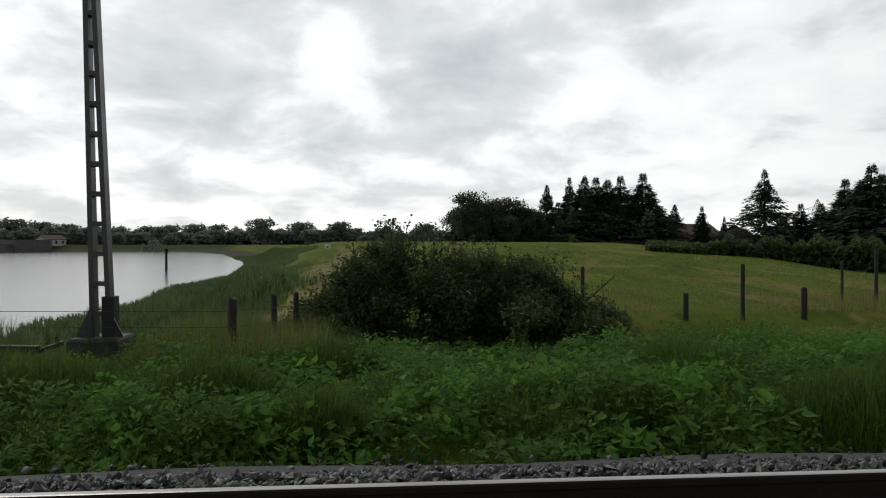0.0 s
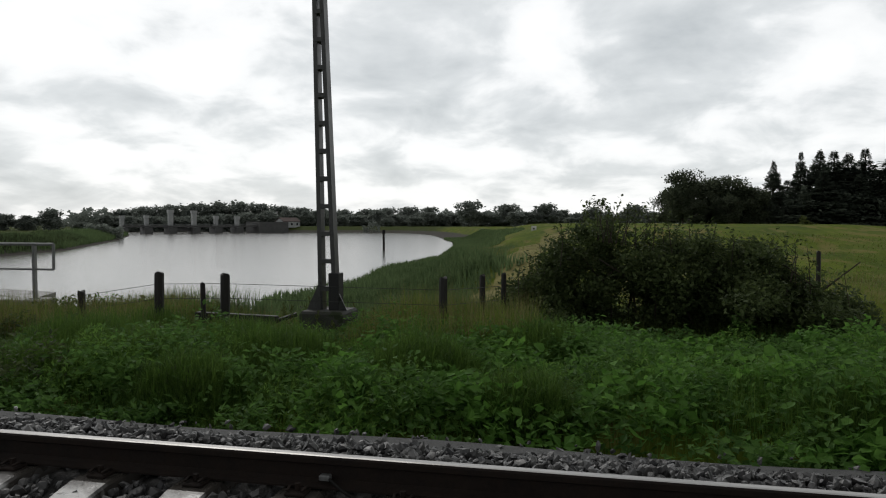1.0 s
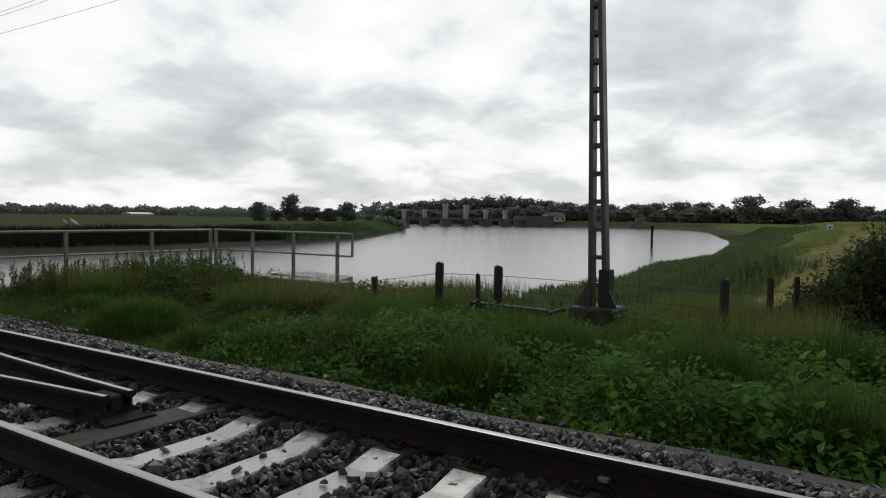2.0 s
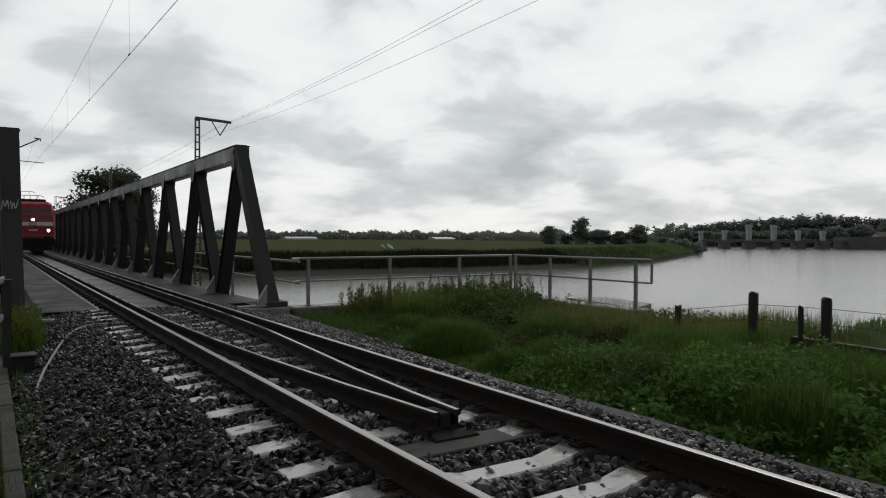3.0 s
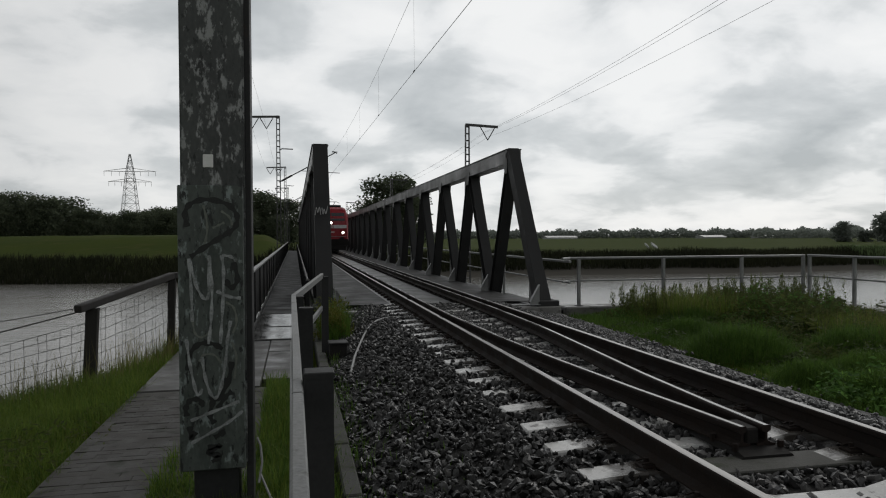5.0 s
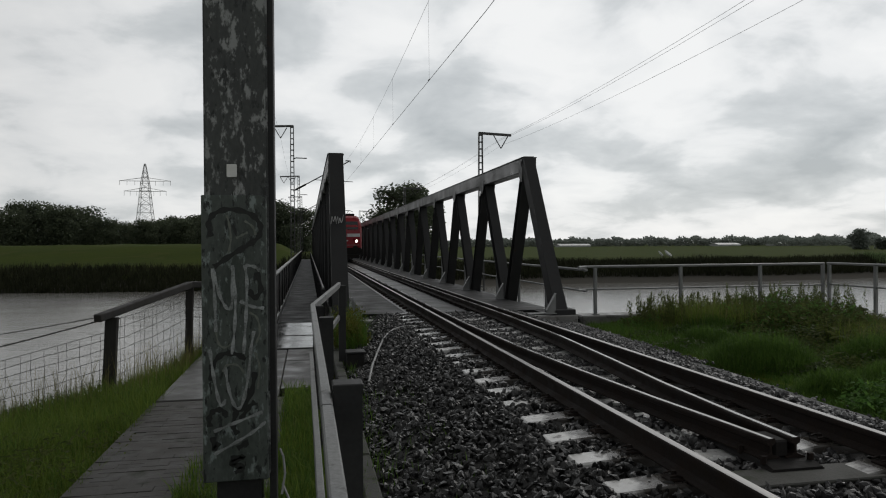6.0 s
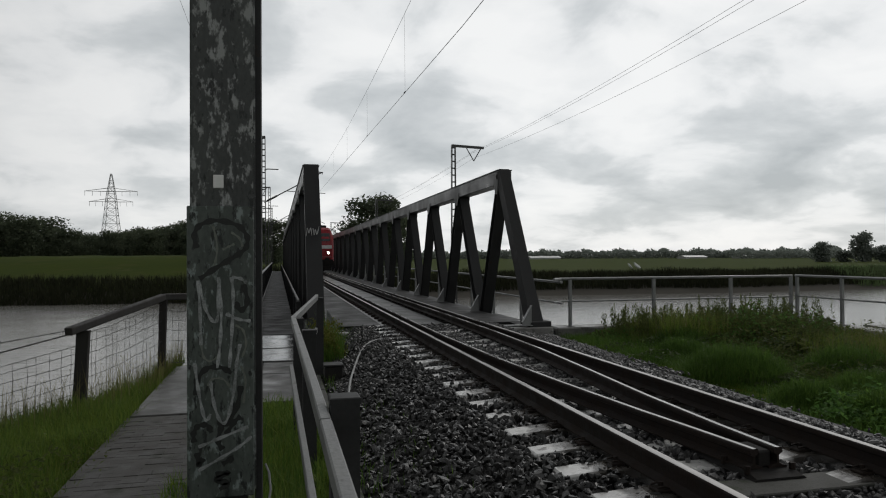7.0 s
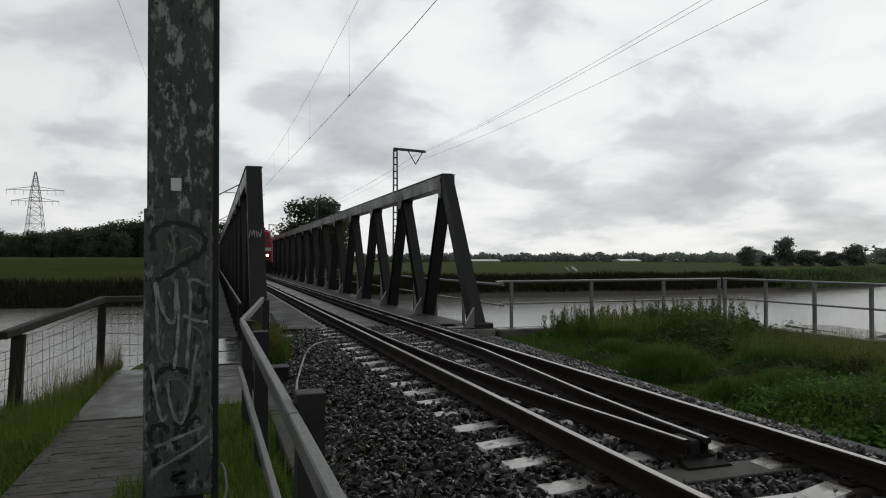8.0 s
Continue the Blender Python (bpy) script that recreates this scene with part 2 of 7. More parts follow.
def pole_paint(name, dark, light, pale, pale_at, fleck_at):
    """Grey-green mast paint, flaking to pale primer and dark steel in upright flecks."""
    m = material(name, dark, light, 0.55, 0, 3, 50, 0.25, stretch=(1, 1, 0.45),
                 spots=pale, spot_scale=19, spot_at=pale_at)
    nt = m.node_tree
    N, L = nt.nodes.new, nt.links.new
    b = nt.nodes["Principled BSDF"]
    old = b.inputs["Base Color"].links[0].from_socket
    geo, mp, n, r, x = N("ShaderNodeNewGeometry"), N("ShaderNodeMapping"), N("ShaderNodeTexNoise"), N("ShaderNodeMapRange"), N("ShaderNodeMix")
    L(geo.outputs["Position"], mp.inputs[0])
    mp.inputs["Scale"].default_value, mp.inputs["Location"].default_value = (1, 1, 0.4), (5, 2, 9)
    L(mp.outputs[0], n.inputs["Vector"])
    n.inputs["Scale"].default_value, n.inputs["Detail"].default_value, n.inputs["Roughness"].default_value = 22, 6, 0.7
    L(n.outputs["Fac"], r.inputs[0])
    r.inputs[1].default_value, r.inputs[2].default_value = fleck_at, fleck_at + 0.04
    x.data_type = "RGBA"
    L(r.outputs[0], x.inputs[0])
    L(old, x.inputs[6])
    x.inputs[7].default_value = (0.016, 0.018, 0.018, 1)
    L(x.outputs[2], b.inputs["Base Color"])
    return m


M_MAST = pole_paint("flaking_mast_paint", (0.030, 0.033, 0.032), (0.085, 0.092, 0.088), (0.30, 0.31, 0.305), 0.555, 0.57)
M_CASING = pole_paint("mast_casing_paint", (0.036, 0.046, 0.040), (0.105, 0.122, 0.110), (0.22, 0.26, 0.25), 0.575, 0.555)


def stain_sleepers(m):
    """Rust and brake dust where the rails sit, fading outwards along the sleeper."""
    nt = m.node_tree
    N, L = nt.nodes.new, nt.links.new
    b = nt.nodes["Principled BSDF"]
    old = b.inputs["Base Color"].links[0].from_socket
    geo, sep, n = N("ShaderNodeNewGeometry"), N("ShaderNodeSeparateXYZ"), N("ShaderNodeTexNoise")
    L(geo.outputs["Position"], sep.inputs[0])
    L(geo.outputs["Position"], n.inputs["Vector"])
    n.inputs["Scale"].default_value, n.inputs["Detail"].default_value = 9, 5

    def op(kind, a, c):
        q = N("ShaderNodeMath")
        q.operation = kind
        for k, v in enumerate((a, c)):
            if isinstance(v, (int, float)):
                q.inputs[k].default_value = v
            else:
                L(v, q.inputs[k])
        return q.outputs[0]
    away = op("ABSOLUTE", op("SUBTRACT", op("ABSOLUTE", sep.outputs[0], 0), 0.78), 0)
    away = op("ADD", away, op("MULTIPLY", op("SUBTRACT", n.outputs["Fac"], 0.5), 0.30))
    r, x = N("ShaderNodeMapRange"), N("ShaderNodeMix")
    L(away, r.inputs[0])
    r.inputs[1].default_value, r.inputs[2].default_value, r.inputs[3].default_value, r.inputs[4].default_value = 0.28, 0.36, 0.95, 0.0
    x.data_type = "RGBA"
    L(r.outputs[0], x.inputs[0])
    L(old, x.inputs[6])
    x.inputs[7].default_value = (0.030, 0.024, 0.018, 1)
    L(x.outputs[2], b.inputs["Base Color"])


stain_sleepers(M_SLEEPER)


def ground_material():
    """Meadow grass in several greens, mown streaks, mud along the tidal shore."""
    m = material("meadow_ground", (0.058, 0.092, 0.012), (0.145, 0.185, 0.028), 0.95, 0, 0.30, 2.2, 0.7, spec=0.02, spots=(0.185, 0.170, 0.055), spot_scale=0.40,
                 spot_at=0.55, stretch=(0.45, 1.3, 1), bump_dist=0.05)
    nt = m.node_tree
    N, L = nt.nodes.new, nt.links.new
    b = nt.nodes["Principled BSDF"]
    old = b.inputs["Base Color"].links[0].from_socket
    geo, sep, n = N("ShaderNodeNewGeometry"), N("ShaderNodeSeparateXYZ"), N("ShaderNodeTexNoise")
    L(geo.outputs["Position"], sep.inputs[0])
    L(geo.outputs["Position"], n.inputs["Vector"])
    n.inputs["Scale"].default_value = 0.3
    a, r, x = N("ShaderNodeMath"), N("ShaderNodeMapRange"), N("ShaderNodeMix")
    a.operation = "MULTIPLY_ADD"
    L(n.outputs["Fac"], a.inputs[0])
    a.inputs[1].default_value = 0.8
    L(sep.outputs[2], a.inputs[2])
    L(a.outputs[0], r.inputs[0])
    r.inputs[1].default_value, r.inputs[2].default_value = -2.6, -2.3
    x.data_type = "RGBA"
    L(r.outputs[0], x.inputs[0])
    x.inputs[6].default_value = (0.085, 0.080, 0.070, 1)
    # darker, wetter pasture beyond the river
    r2, x2 = N("ShaderNodeMapRange"), N("ShaderNodeMix")
    L(sep.outputs[1], r2.inputs[0])
    r2.inputs[1].default_value, r2.inputs[2].default_value, r2.inputs[4].default_value = 64, 80, 0.86
    x2.data_type = "RGBA"
    L(r2.outputs[0], x2.inputs[0])
    L(old, x2.inputs[6])
    x2.inputs[7].default_value = (0.050, 0.066, 0.021, 1)
    L(x2.outputs[2], x.inputs[7])
    L(x.outputs[2], b.inputs["Base Color"])
    return m


M_GROUND = ground_material()


def water_material():
    m = bpy.data.materials.new("tidal_river_water")
    m.use_nodes = True
    nt = m.node_tree
    N, L = nt.nodes.new, nt.links.new
    b = nt.nodes["Principled BSDF"]
    b.inputs["Base Color"].default_value = (0.16, 0.155, 0.14, 1)
    b.inputs["Roughness"].default_value = 0.16
    b.inputs["IOR"].default_value = 1.33
    geo, mp = N("ShaderNodeNewGeometry"), N("ShaderNodeMapping")
    L(geo.outputs["Position"], mp.inputs[0])
    mp.inputs["Scale"].default_value = (0.30, 1.1, 1)
    n1, n2, a, bp = N("ShaderNodeTexNoise"), N("ShaderNodeTexNoise"), N("ShaderNodeMath"), N("ShaderNodeBump")
    for n, s, d in ((n1, 2.2, 4), (n2, 0.22, 3)):
        L(mp.outputs[0], n.inputs["Vector"])
        n.inputs["Scale"].default_value, n.inputs["Detail"].default_value = s, d
    a.operation = "MULTIPLY_ADD"
    L(n2.outputs["Fac"], a.inputs[0])
    a.inputs[1].default_value = 1.6
    L(n1.outputs["Fac"], a.inputs[2])
    L(a.outputs[0], bp.inputs["Height"])
    bp.inputs["Strength"].default_value, bp.inputs["Distance"].default_value = 0.30, 0.08
    L(bp.outputs[0], b.inputs["Normal"])
    return m


M_WATER = water_material()


def glow(name, col, strength):
    m = bpy.data.materials.new(name)
    m.use_nodes = True
    b = m.node_tree.nodes["Principled BSDF"]
    b.inputs["Base Color"].default_value = (0.8, 0.8, 0.8, 1)
    b.inputs["Emission Color"].default_value = (*col, 1)
    b.inputs["Emission Strength"].default_value = strength
    return m


M_HEADLIGHT = glow("lit_headlight_glass", (1.0, 0.93, 0.8), 6.0)


# ---------------------------------------------------------------- mesh helpers
def finish(bm, name, mats):
    me = bpy.data.meshes.new(name)
    bm.to_mesh(me)
    bm.free()
    for m in (mats if isinstance(mats, (list, tuple)) else [mats]):
        me.materials.append(m)
    return me


def thing(name, loc, label, category, group="", kind=""):
    ob = new(name)
    ob.location = loc
    ob.empty_display_size = 0.2
    return tagged(ob, label, category, group, kind)


def part(name, bm, mat, parent, label="", at=None):
    """Links a bmesh, given in world places, as one mesh under parent."""
    off = Vector((0, 0, 0))
    p = parent
    while p is not None:
        off += p.location
        p = p.parent
    here = Vector(at) if at is not None else off
    bmesh.ops.translate(bm, verts=bm.verts, vec=-here)
    ob = new(name, finish(bm, name, mat))
    ob.parent = parent
    ob.location = here - off
    if label:
        tagged(ob, label)
    return ob


def single(name, bm, mat, loc, label, category, group="", kind=""):
    bmesh.ops.translate(bm, verts=bm.verts, vec=-Vector(loc))
    ob = new(name, finish(bm, name, mat))
    ob.location = loc
    return tagged(ob, label, category, group, kind)


def box(bm, lo, hi, bevel=0.0):
    lo, hi = Vector(lo), Vector(hi)
    r = bmesh.ops.create_cube(bm, size=1, matrix=Matrix.Translation((lo + hi) / 2) @ Matrix.Diagonal((*(hi - lo), 1)))
    if bevel:
        es = list({e for v in r["verts"] for e in v.link_edges})
        bmesh.ops.bevel(bm, geom=es, offset=bevel, segments=1, affect="EDGES")
    return r["verts"]


def beam(bm, p, q, w, h, side=(0, 0, 1), bevel=0.0):
    """A bar of width w (across) and height h (towards side) from p to q."""
    p, q = Vector(p), Vector(q)
    d = (q - p)
    ln = d.length
    d.normalize()
    up = Vector(side) - d * d.dot(Vector(side))
    up.normalize()
    ac = d.cross(up)
    m = Matrix((ac, d, up)).transposed().to_4x4()
    m.translation = (p + q) / 2
    r = bmesh.ops.create_cube(bm, size=1, matrix=m @ Matrix.Diagonal((w, ln, h, 1)))
    if bevel:
        es = list({e for v in r["verts"] for e in v.link_edges})
        bmesh.ops.bevel(bm, geom=es, offset=bevel, segments=1, affect="EDGES")


def hbeam(bm, p, q, w, h, t, side):
    """A rolled H section: two flanges and a web."""
    s = Vector(side)
    p, q = Vector(p), Vector(q)
    d = (q - p).normalized()
    s = (s - d * d.dot(s)).normalized()
    for k in (-1, 1):
        o = s * (k * (h - t) / 2)
        beam(bm, p + o, q + o, w, t, s)
    beam(bm, p, q, t, h - 2 * t, s)


def tube(bm, pts, r, n=6, taper=None):
    """A round bar along the points; taper: radius at the end."""
    pts = [Vector(p) for p in pts]
    rings = []
    for i, p in enumerate(pts):
        d = (pts[min(i + 1, len(pts) - 1)] - pts[max(i - 1, 0)]).normalized()
        a = d.cross(Vector((0, 0, 1))) if abs(d.z) < 0.95 else d.cross(Vector((1, 0, 0)))
        a.normalize()
        b = d.cross(a)
        rr = r if taper is None else r + (taper - r) * i / (len(pts) - 1)
        rings.append([bm.verts.new(p + (a * math.cos(k * math.tau / n) + b * math.sin(k * math.tau / n)) * rr) for k in range(n)])
    for u, v in zip(rings, rings[1:]):
        for k in range(n):
            bm.faces.new((u[k], u[(k + 1) % n], v[(k + 1) % n], v[k]))
    bm.faces.new(rings[0][::-1])
    bm.faces.new(rings[-1])


def loft(bm, sections):
    """Closed skin over rings of equal length, capped."""
    rings = [[bm.verts.new(p) for p in s] for s in sections]
    n = len(rings[0])
    for u, v in zip(rings, rings[1:]):
        for k in range(n):
            bm.faces.new((u[k], u[(k + 1) % n], v[(k + 1) % n], v[k]))
    bm.faces.new(rings[0][::-1])
    bm.faces.new(rings[-1])
    bmesh.ops.recalc_face_normals(bm, faces=bm.faces)


def mesh_np(name, v, f, mat):
    """A mesh from arrays of corners and equal-sized faces."""
    me = bpy.data.meshes.new(name)
    n, k = f.shape
    me.vertices.add(len(v))
    me.vertices.foreach_set("co", np.ascontiguousarray(v, dtype=np.float32).ravel())
    me.loops.add(n * k)
    me.loops.foreach_set("vertex_index", np.ascontiguousarray(f, dtype=np.int32).ravel())
    me.polygons.add(n)
    me.polygons.foreach_set("loop_start", np.arange(0, n * k, k, dtype=np.int32))
    me.polygons.foreach_set("loop_total", np.full(n, k, dtype=np.int32))
    me.update(calc_edges=True)
    me.validate()
    me.polygons.foreach_set("use_smooth", np.zeros(len(me.polygons), dtype=bool))
    me.materials.append(mat)
    return me


rng = np.random.default_rng(7)
WATER_Z = -4.2


def path_length_points(pts, step):
    out = []
    for (a, b) in zip(pts, pts[1:]):
        n = max(1, int(math.dist(a, b) / step))
        out += [tuple(a[i] + (b[i] - a[i]) * k / n for i in range(len(a))) for k in range(n)]
    return out + [pts[-1]]


# ---------------------------------------------------------------- ground and river
NEAR_BANK = [(-900, 60), (-300, 26), (-60, 17), (-12, 14.5), (-4.5, 15), (3, 16), (9.8, 15.8), (12, 11), (17, 10), (28, 17), (40, 21.5), (48, 20.5), (56, 20.3), (66, 22), (76, 23.2), (86, 22.6), (100, 22.5), (146, 29),
             (190, 38), (225, 48), (290, 66), (340, 86), (364, 104), (370, 122), (360, 148), (348, 172)]
FAR_BANK = [(290, 226), (257, 184), (180, 133), (117, 96), (91, 87), (60, 84), (37, 86), (0, 85), (-30, 87), (-300, 138), (-900, 250)]
BEYOND = [(430, 225), (600, 260), (900, 330), (880, 400), (580, 330), (400, 290)]
RIVER = np.array(NEAR_BANK + BEYOND + FAR_BANK, dtype=float)


def river_distance(x, y):
    """Metres to the river's edge, negative in the water."""
    d = np.full(x.shape, 1e9)
    inside = np.zeros(x.shape, dtype=bool)
    for (ax, ay), (bx, by) in zip(RIVER, np.roll(RIVER, -1, axis=0)):
        ex, ey = bx - ax, by - ay
        t = np.clip(((x - ax) * ex + (y - ay) * ey) / (ex * ex + ey * ey), 0, 1)
        d = np.minimum(d, np.hypot(x - ax - t * ex, y - ay - t * ey))
        cross = (ay > y) != (by > y)
        with np.errstate(divide="ignore", invalid="ignore"):
            inside ^= cross & (x < ax + (y - ay) * ex / (ey if ey else 1e-9))
    return np.where(inside, -d, d)


def smooth(a, b, v):
    t = np.clip((v - a) / (b - a), 0, 1)
    return t * t * (3 - 2 * t)


def ground_height(x, y):
    d = river_distance(x, y)
    far_side = (y > 60 + np.maximum(0, x - 120) * 0.62)
    land = np.where(far_side, -1.75, -0.6)
    # the railway's own bank, and the track formation
    land = np.where(~far_side & (x > 3) & (x < 14), -0.55 - 0.03 * (x - 3), land)
    # near meadow: a low dike whose crest runs away from the track
    crest = (1 - smooth(24, 44, -y - 0.10 * (x - 60))) * (1 - smooth(-2, 15, y - 0.10 * (x - 60))) * smooth(16, 62, x) * (1 - smooth(240, 330, x)) * 1.95
    low = smooth(-16, -45, y) * smooth(12, 40, x) * 0.9
    land = np.where(~far_side, land - 0.25 * smooth(10, 40, x) + crest - low, land)
    # dike on the far bank, beside the track
    bank = smooth(14, 26, d) * (1 - smooth(34, 48, d)) * 3.3
    land = np.where(far_side, land + bank * (1 - smooth(-2, 10, x)), land)
    # track embankment on the far side
    emb = (1 - smooth(3.5, 8, np.abs(x))) * smooth(84, 92, y)
    land = np.where(far_side, land * (1 - emb) - 0.45 * emb, land)
    # near bank: steep by the track, a low reed flat farther out
    flat = smooth(18, 30, x)
    prof = smooth(-3, 9, d) * (1 - flat) + (0.30 * smooth(-3, 1, d) + 0.70 * smooth(6, 15, d)) * flat
    shore = np.where(far_side, smooth(-2, 13, d), prof)
    z = (WATER_Z - 1.2) * (1 - shore) + land * shore
    # abutment keeps the bank up beside the bridge end
    keep = (1 - smooth(9.0, 11.0, np.abs(x - 1.5))) * (1 - smooth(15.2, 15.8, y))
    z = np.where((y < 20) & (keep > 0), np.maximum(z, (WATER_Z - 1.2) * (1 - keep) + land * keep), z)
    left = smooth(-4.9, -9, x) * (y < 30)
    z = np.where((x < -4.9) & (y < 30), np.minimum(z, z - 0.5 * left), z)
    line = np.interp(x, [-30, -9.5, -8.4, -5.63, -4.9, -4.6], [-2, 7.3, 8.1, 9.9, 11.5, 12.9])
    z = np.where((x < -4.85) & (y < 30), np.maximum(np.minimum(z, WATER_Z - 0.6), z - 1.5 * smooth(0.15, 2.4, y - line) * smooth(-4.85, -5.15, x)), z)
    wob = 0.10 * np.sin(x * 0.21 + 1.3) * np.sin(y * 0.27 + 0.4) + 0.06 * np.sin(x * 0.63 + y * 0.5)
    return z + wob * smooth(7, 14, np.hypot(x, y - 4) - 3) * np.where(d > 2, 1, 0.2)


def build_ground():
    s = np.linspace(-1, 1, 321)
    g = np.sinh(s * 6.2) / np.sinh(6.2)
    xs, ys = g * 3000 + 2, g * 3000 + 8
    X, Y = np.meshgrid(xs, ys)
    Z = ground_height(X, Y)
    v = np.stack([X, Y, Z], -1).reshape(-1, 3)
    n = len(s)
    i = np.arange(n * n).reshape(n, n)
    f = np.stack([i[:-1, :-1], i[:-1, 1:], i[1:, 1:], i[1:, :-1]], -1).reshape(-1, 4)
    me = mesh_np("ground", v, f, M_GROUND)
    me.polygons.foreach_set("use_smooth", np.ones(len(me.polygons), dtype=bool))
    tagged(new("ground", me), "green meadow and river banks with muddy shore", "ground", kind="structure")


build_ground()
bm = bmesh.new()
box(bm, (-900, 8, WATER_Z - 0.3), (900, 420, WATER_Z))
tagged(new("water", finish(bm, "water", M_WATER)), "grey tidal river with small ripples", "river", kind="structure")


# ---------------------------------------------------------------- track
BRIDGE_Y0, PANEL, PANELS = 14.6, 4.08, 17
BRIDGE_Y1 = BRIDGE_Y0 + PANEL * PANELS
SLEEPER_STEP, SLEEPER_0 = 0.573, 3.57
SLEEPER_Y = [SLEEPER_0 + SLEEPER_STEP * k for k in range(-22, 21)]


def sweep_profile(bm, prof, pts, top_from=None, top_mat=1):
    """Sweeps an outline (x, z) along level points; faces above top_from take the second material."""
    rings = []
    for i, p in enumerate(pts):
        a, b = Vector(pts[max(i - 1, 0)]), Vector(pts[min(i + 1, len(pts) - 1)])
        d = (b - a).normalized()
        side = Vector((d.y, -d.x, 0))
        rings.append([bm.verts.new(Vector(p) + side * x + Vector((0, 0, z))) for x, z in prof])
    n = len(prof)
    for u, v in zip(rings, rings[1:]):
        for k in range(n):
            f = bm.faces.new((u[k], u[(k + 1) % n], v[(k + 1) % n], v[k]))
            if top_from is not None and prof[k][1] >= top_from and prof[(k + 1) % n][1] >= top_from:
                f.material_index = top_mat
    bm.faces.new(rings[0][::-1])
    bm.faces.new(rings[-1])
    bmesh.ops.recalc_face_normals(bm, faces=bm.faces)


RAIL_HEAD = [(0.033, -0.040), (0.0345, -0.012), (0.028, -0.002), (0.016, 0.0), (-0.016, 0.0), (-0.028, -0.002), (-0.0345, -0.012), (-0.033, -0.040)]


def rail_pieces(parent, pts, h, top):
    bm = bmesh.new()
    sweep_profile(bm, RAIL_HEAD, pts, -0.0025 if top is M_RAILTOP else -0.0005)
    part("head", bm, [M_RAILSIDE, top], parent, "rail head with polished top")
    bm = bmesh.new()
    sweep_profile(bm, [(0.009, -h + 0.036), (0.008, -0.052), (0.026, -0.0405), (-0.026, -0.0405), (-0.008, -0.052), (-0.009, -h + 0.036)], pts)
    part("web", bm, M_RAILSIDE, parent)
    bm = bmesh.new()
    sweep_profile(bm, [(0.070, -h), (0.070, -h + 0.011), (0.030, -h + 0.022), (0.009, -h + 0.0355), (-0.009, -h + 0.0355), (-0.030, -h + 0.022), (-0.070, -h + 0.011), (-0.070, -h)], pts)
    part("foot", bm, M_RAILSIDE, parent)


for x in (-0.75, 0.75):
    r = thing("rail", (x, 0, -0.159), "brown rusty steel rail with polished running top", "rail", "running rails")
    rail_pieces(r, [(x, y, 0) for y in (-60, -20, 20, 60, 140)], 0.159, M_RAILTOP)

GUARD = {-1: [(-0.045, 4.34), (-0.11, 5.0), (-0.18, 5.6), (-0.31, 7.1), (-0.42, 8.8), (-0.50, 11.2), (-0.53, 14.6), (-0.53, 84.0)],
         1: [(0.14, 4.34), (0.15, 5.0), (0.20, 6.2), (0.31, 7.6), (0.45, 9.6), (0.52, 12.2), (0.53, 14.6), (0.53, 84.0)]}
lug = thing("rail_bond", (0.70, 1.17, -0.13), "pale metal bond lug clamped on the rail", "rail bond")
bm = bmesh.new()
box(bm, (0.70, 1.14, -0.125), (0.742, 1.20, -0.095), 0.006)
part("lug", bm, M_GALV, lug)
bm = bmesh.new()
tube(bm, [(0.71, 1.15, -0.11), (0.67, 1.05, -0.16), (0.62, 0.9, -0.20), (0.5, 0.8, -0.215)], 0.008, 6)
part("cable", bm, M_BLACK, lug)
for k, pts in GUARD.items():
    r = thing("guard_rail", (pts[0][0], pts[0][1], -0.152), "old guard rail converging between the running rails", "guard rail", "guard rails")
    rail_pieces(r, [(x, y, -0.012) for x, y in pts], 0.14, M_GUARDTOP)
end = thing("guard_rail_shoe", (0.09, 4.3, -0.19), "black steel shoe joining both guard rails", "track shoe")
bm = bmesh.new()
loft(bm, [[(-0.15, y, -0.19), (0.25, y, -0.19), (0.23, y, z), (-0.13, y, z)] for y, z in ((4.20, -0.172), (4.28, -0.155), (4.40, -0.150), (4.95, -0.150))])
part("base_plate", bm, M_BLACK, end)
bm = bmesh.new()
box(bm, (-0.005, 4.36, -0.15), (0.10, 4.60, -0.035), 0.012)
part("spacer_block", bm, M_BLACK, end)
# added thin box gives the sleeper below its stained olive top
bm = bmesh.new()
box(bm, (-0.60, 3.99, -0.215), (0.60, 4.29, -0.188), 0.008)
part("sole_plate", bm, M_KERB, end, "stained olive-grey sleeper top, as a thin cover")
for x in (-0.13, 0.22):
    for y in (4.30, 4.55):
        bm = bmesh.new()
        tube(bm, [(x, y, -0.165), (x, y, -0.11)], 0.022, 6)
        part("bolt", bm, M_RAILSIDE, end)


def sleeper_body(bm):
    secs = []
    for x, zt, wt, wb in ((-1.30, -0.205, 0.17, 0.26), (-1.285, -0.19, 0.20, 0.29), (-0.96, -0.168, 0.21, 0.30), (-0.54, -0.168, 0.21, 0.30), (-0.30, -0.212, 0.19, 0.25), (0.30, -0.212, 0.19, 0.25),
                          (0.54, -0.168, 0.21, 0.30), (0.96, -0.168, 0.21, 0.30), (1.285, -0.19, 0.20, 0.29), (1.30, -0.205, 0.17, 0.26)):
        secs.append([(x, -wb / 2, -0.37), (x, wb / 2, -0.37), (x, wt / 2 + 0.012, zt - 0.012), (x, wt / 2, zt), (x, -wt / 2, zt), (x, -wt / 2 - 0.012, zt - 0.012)])
    loft(bm, secs)


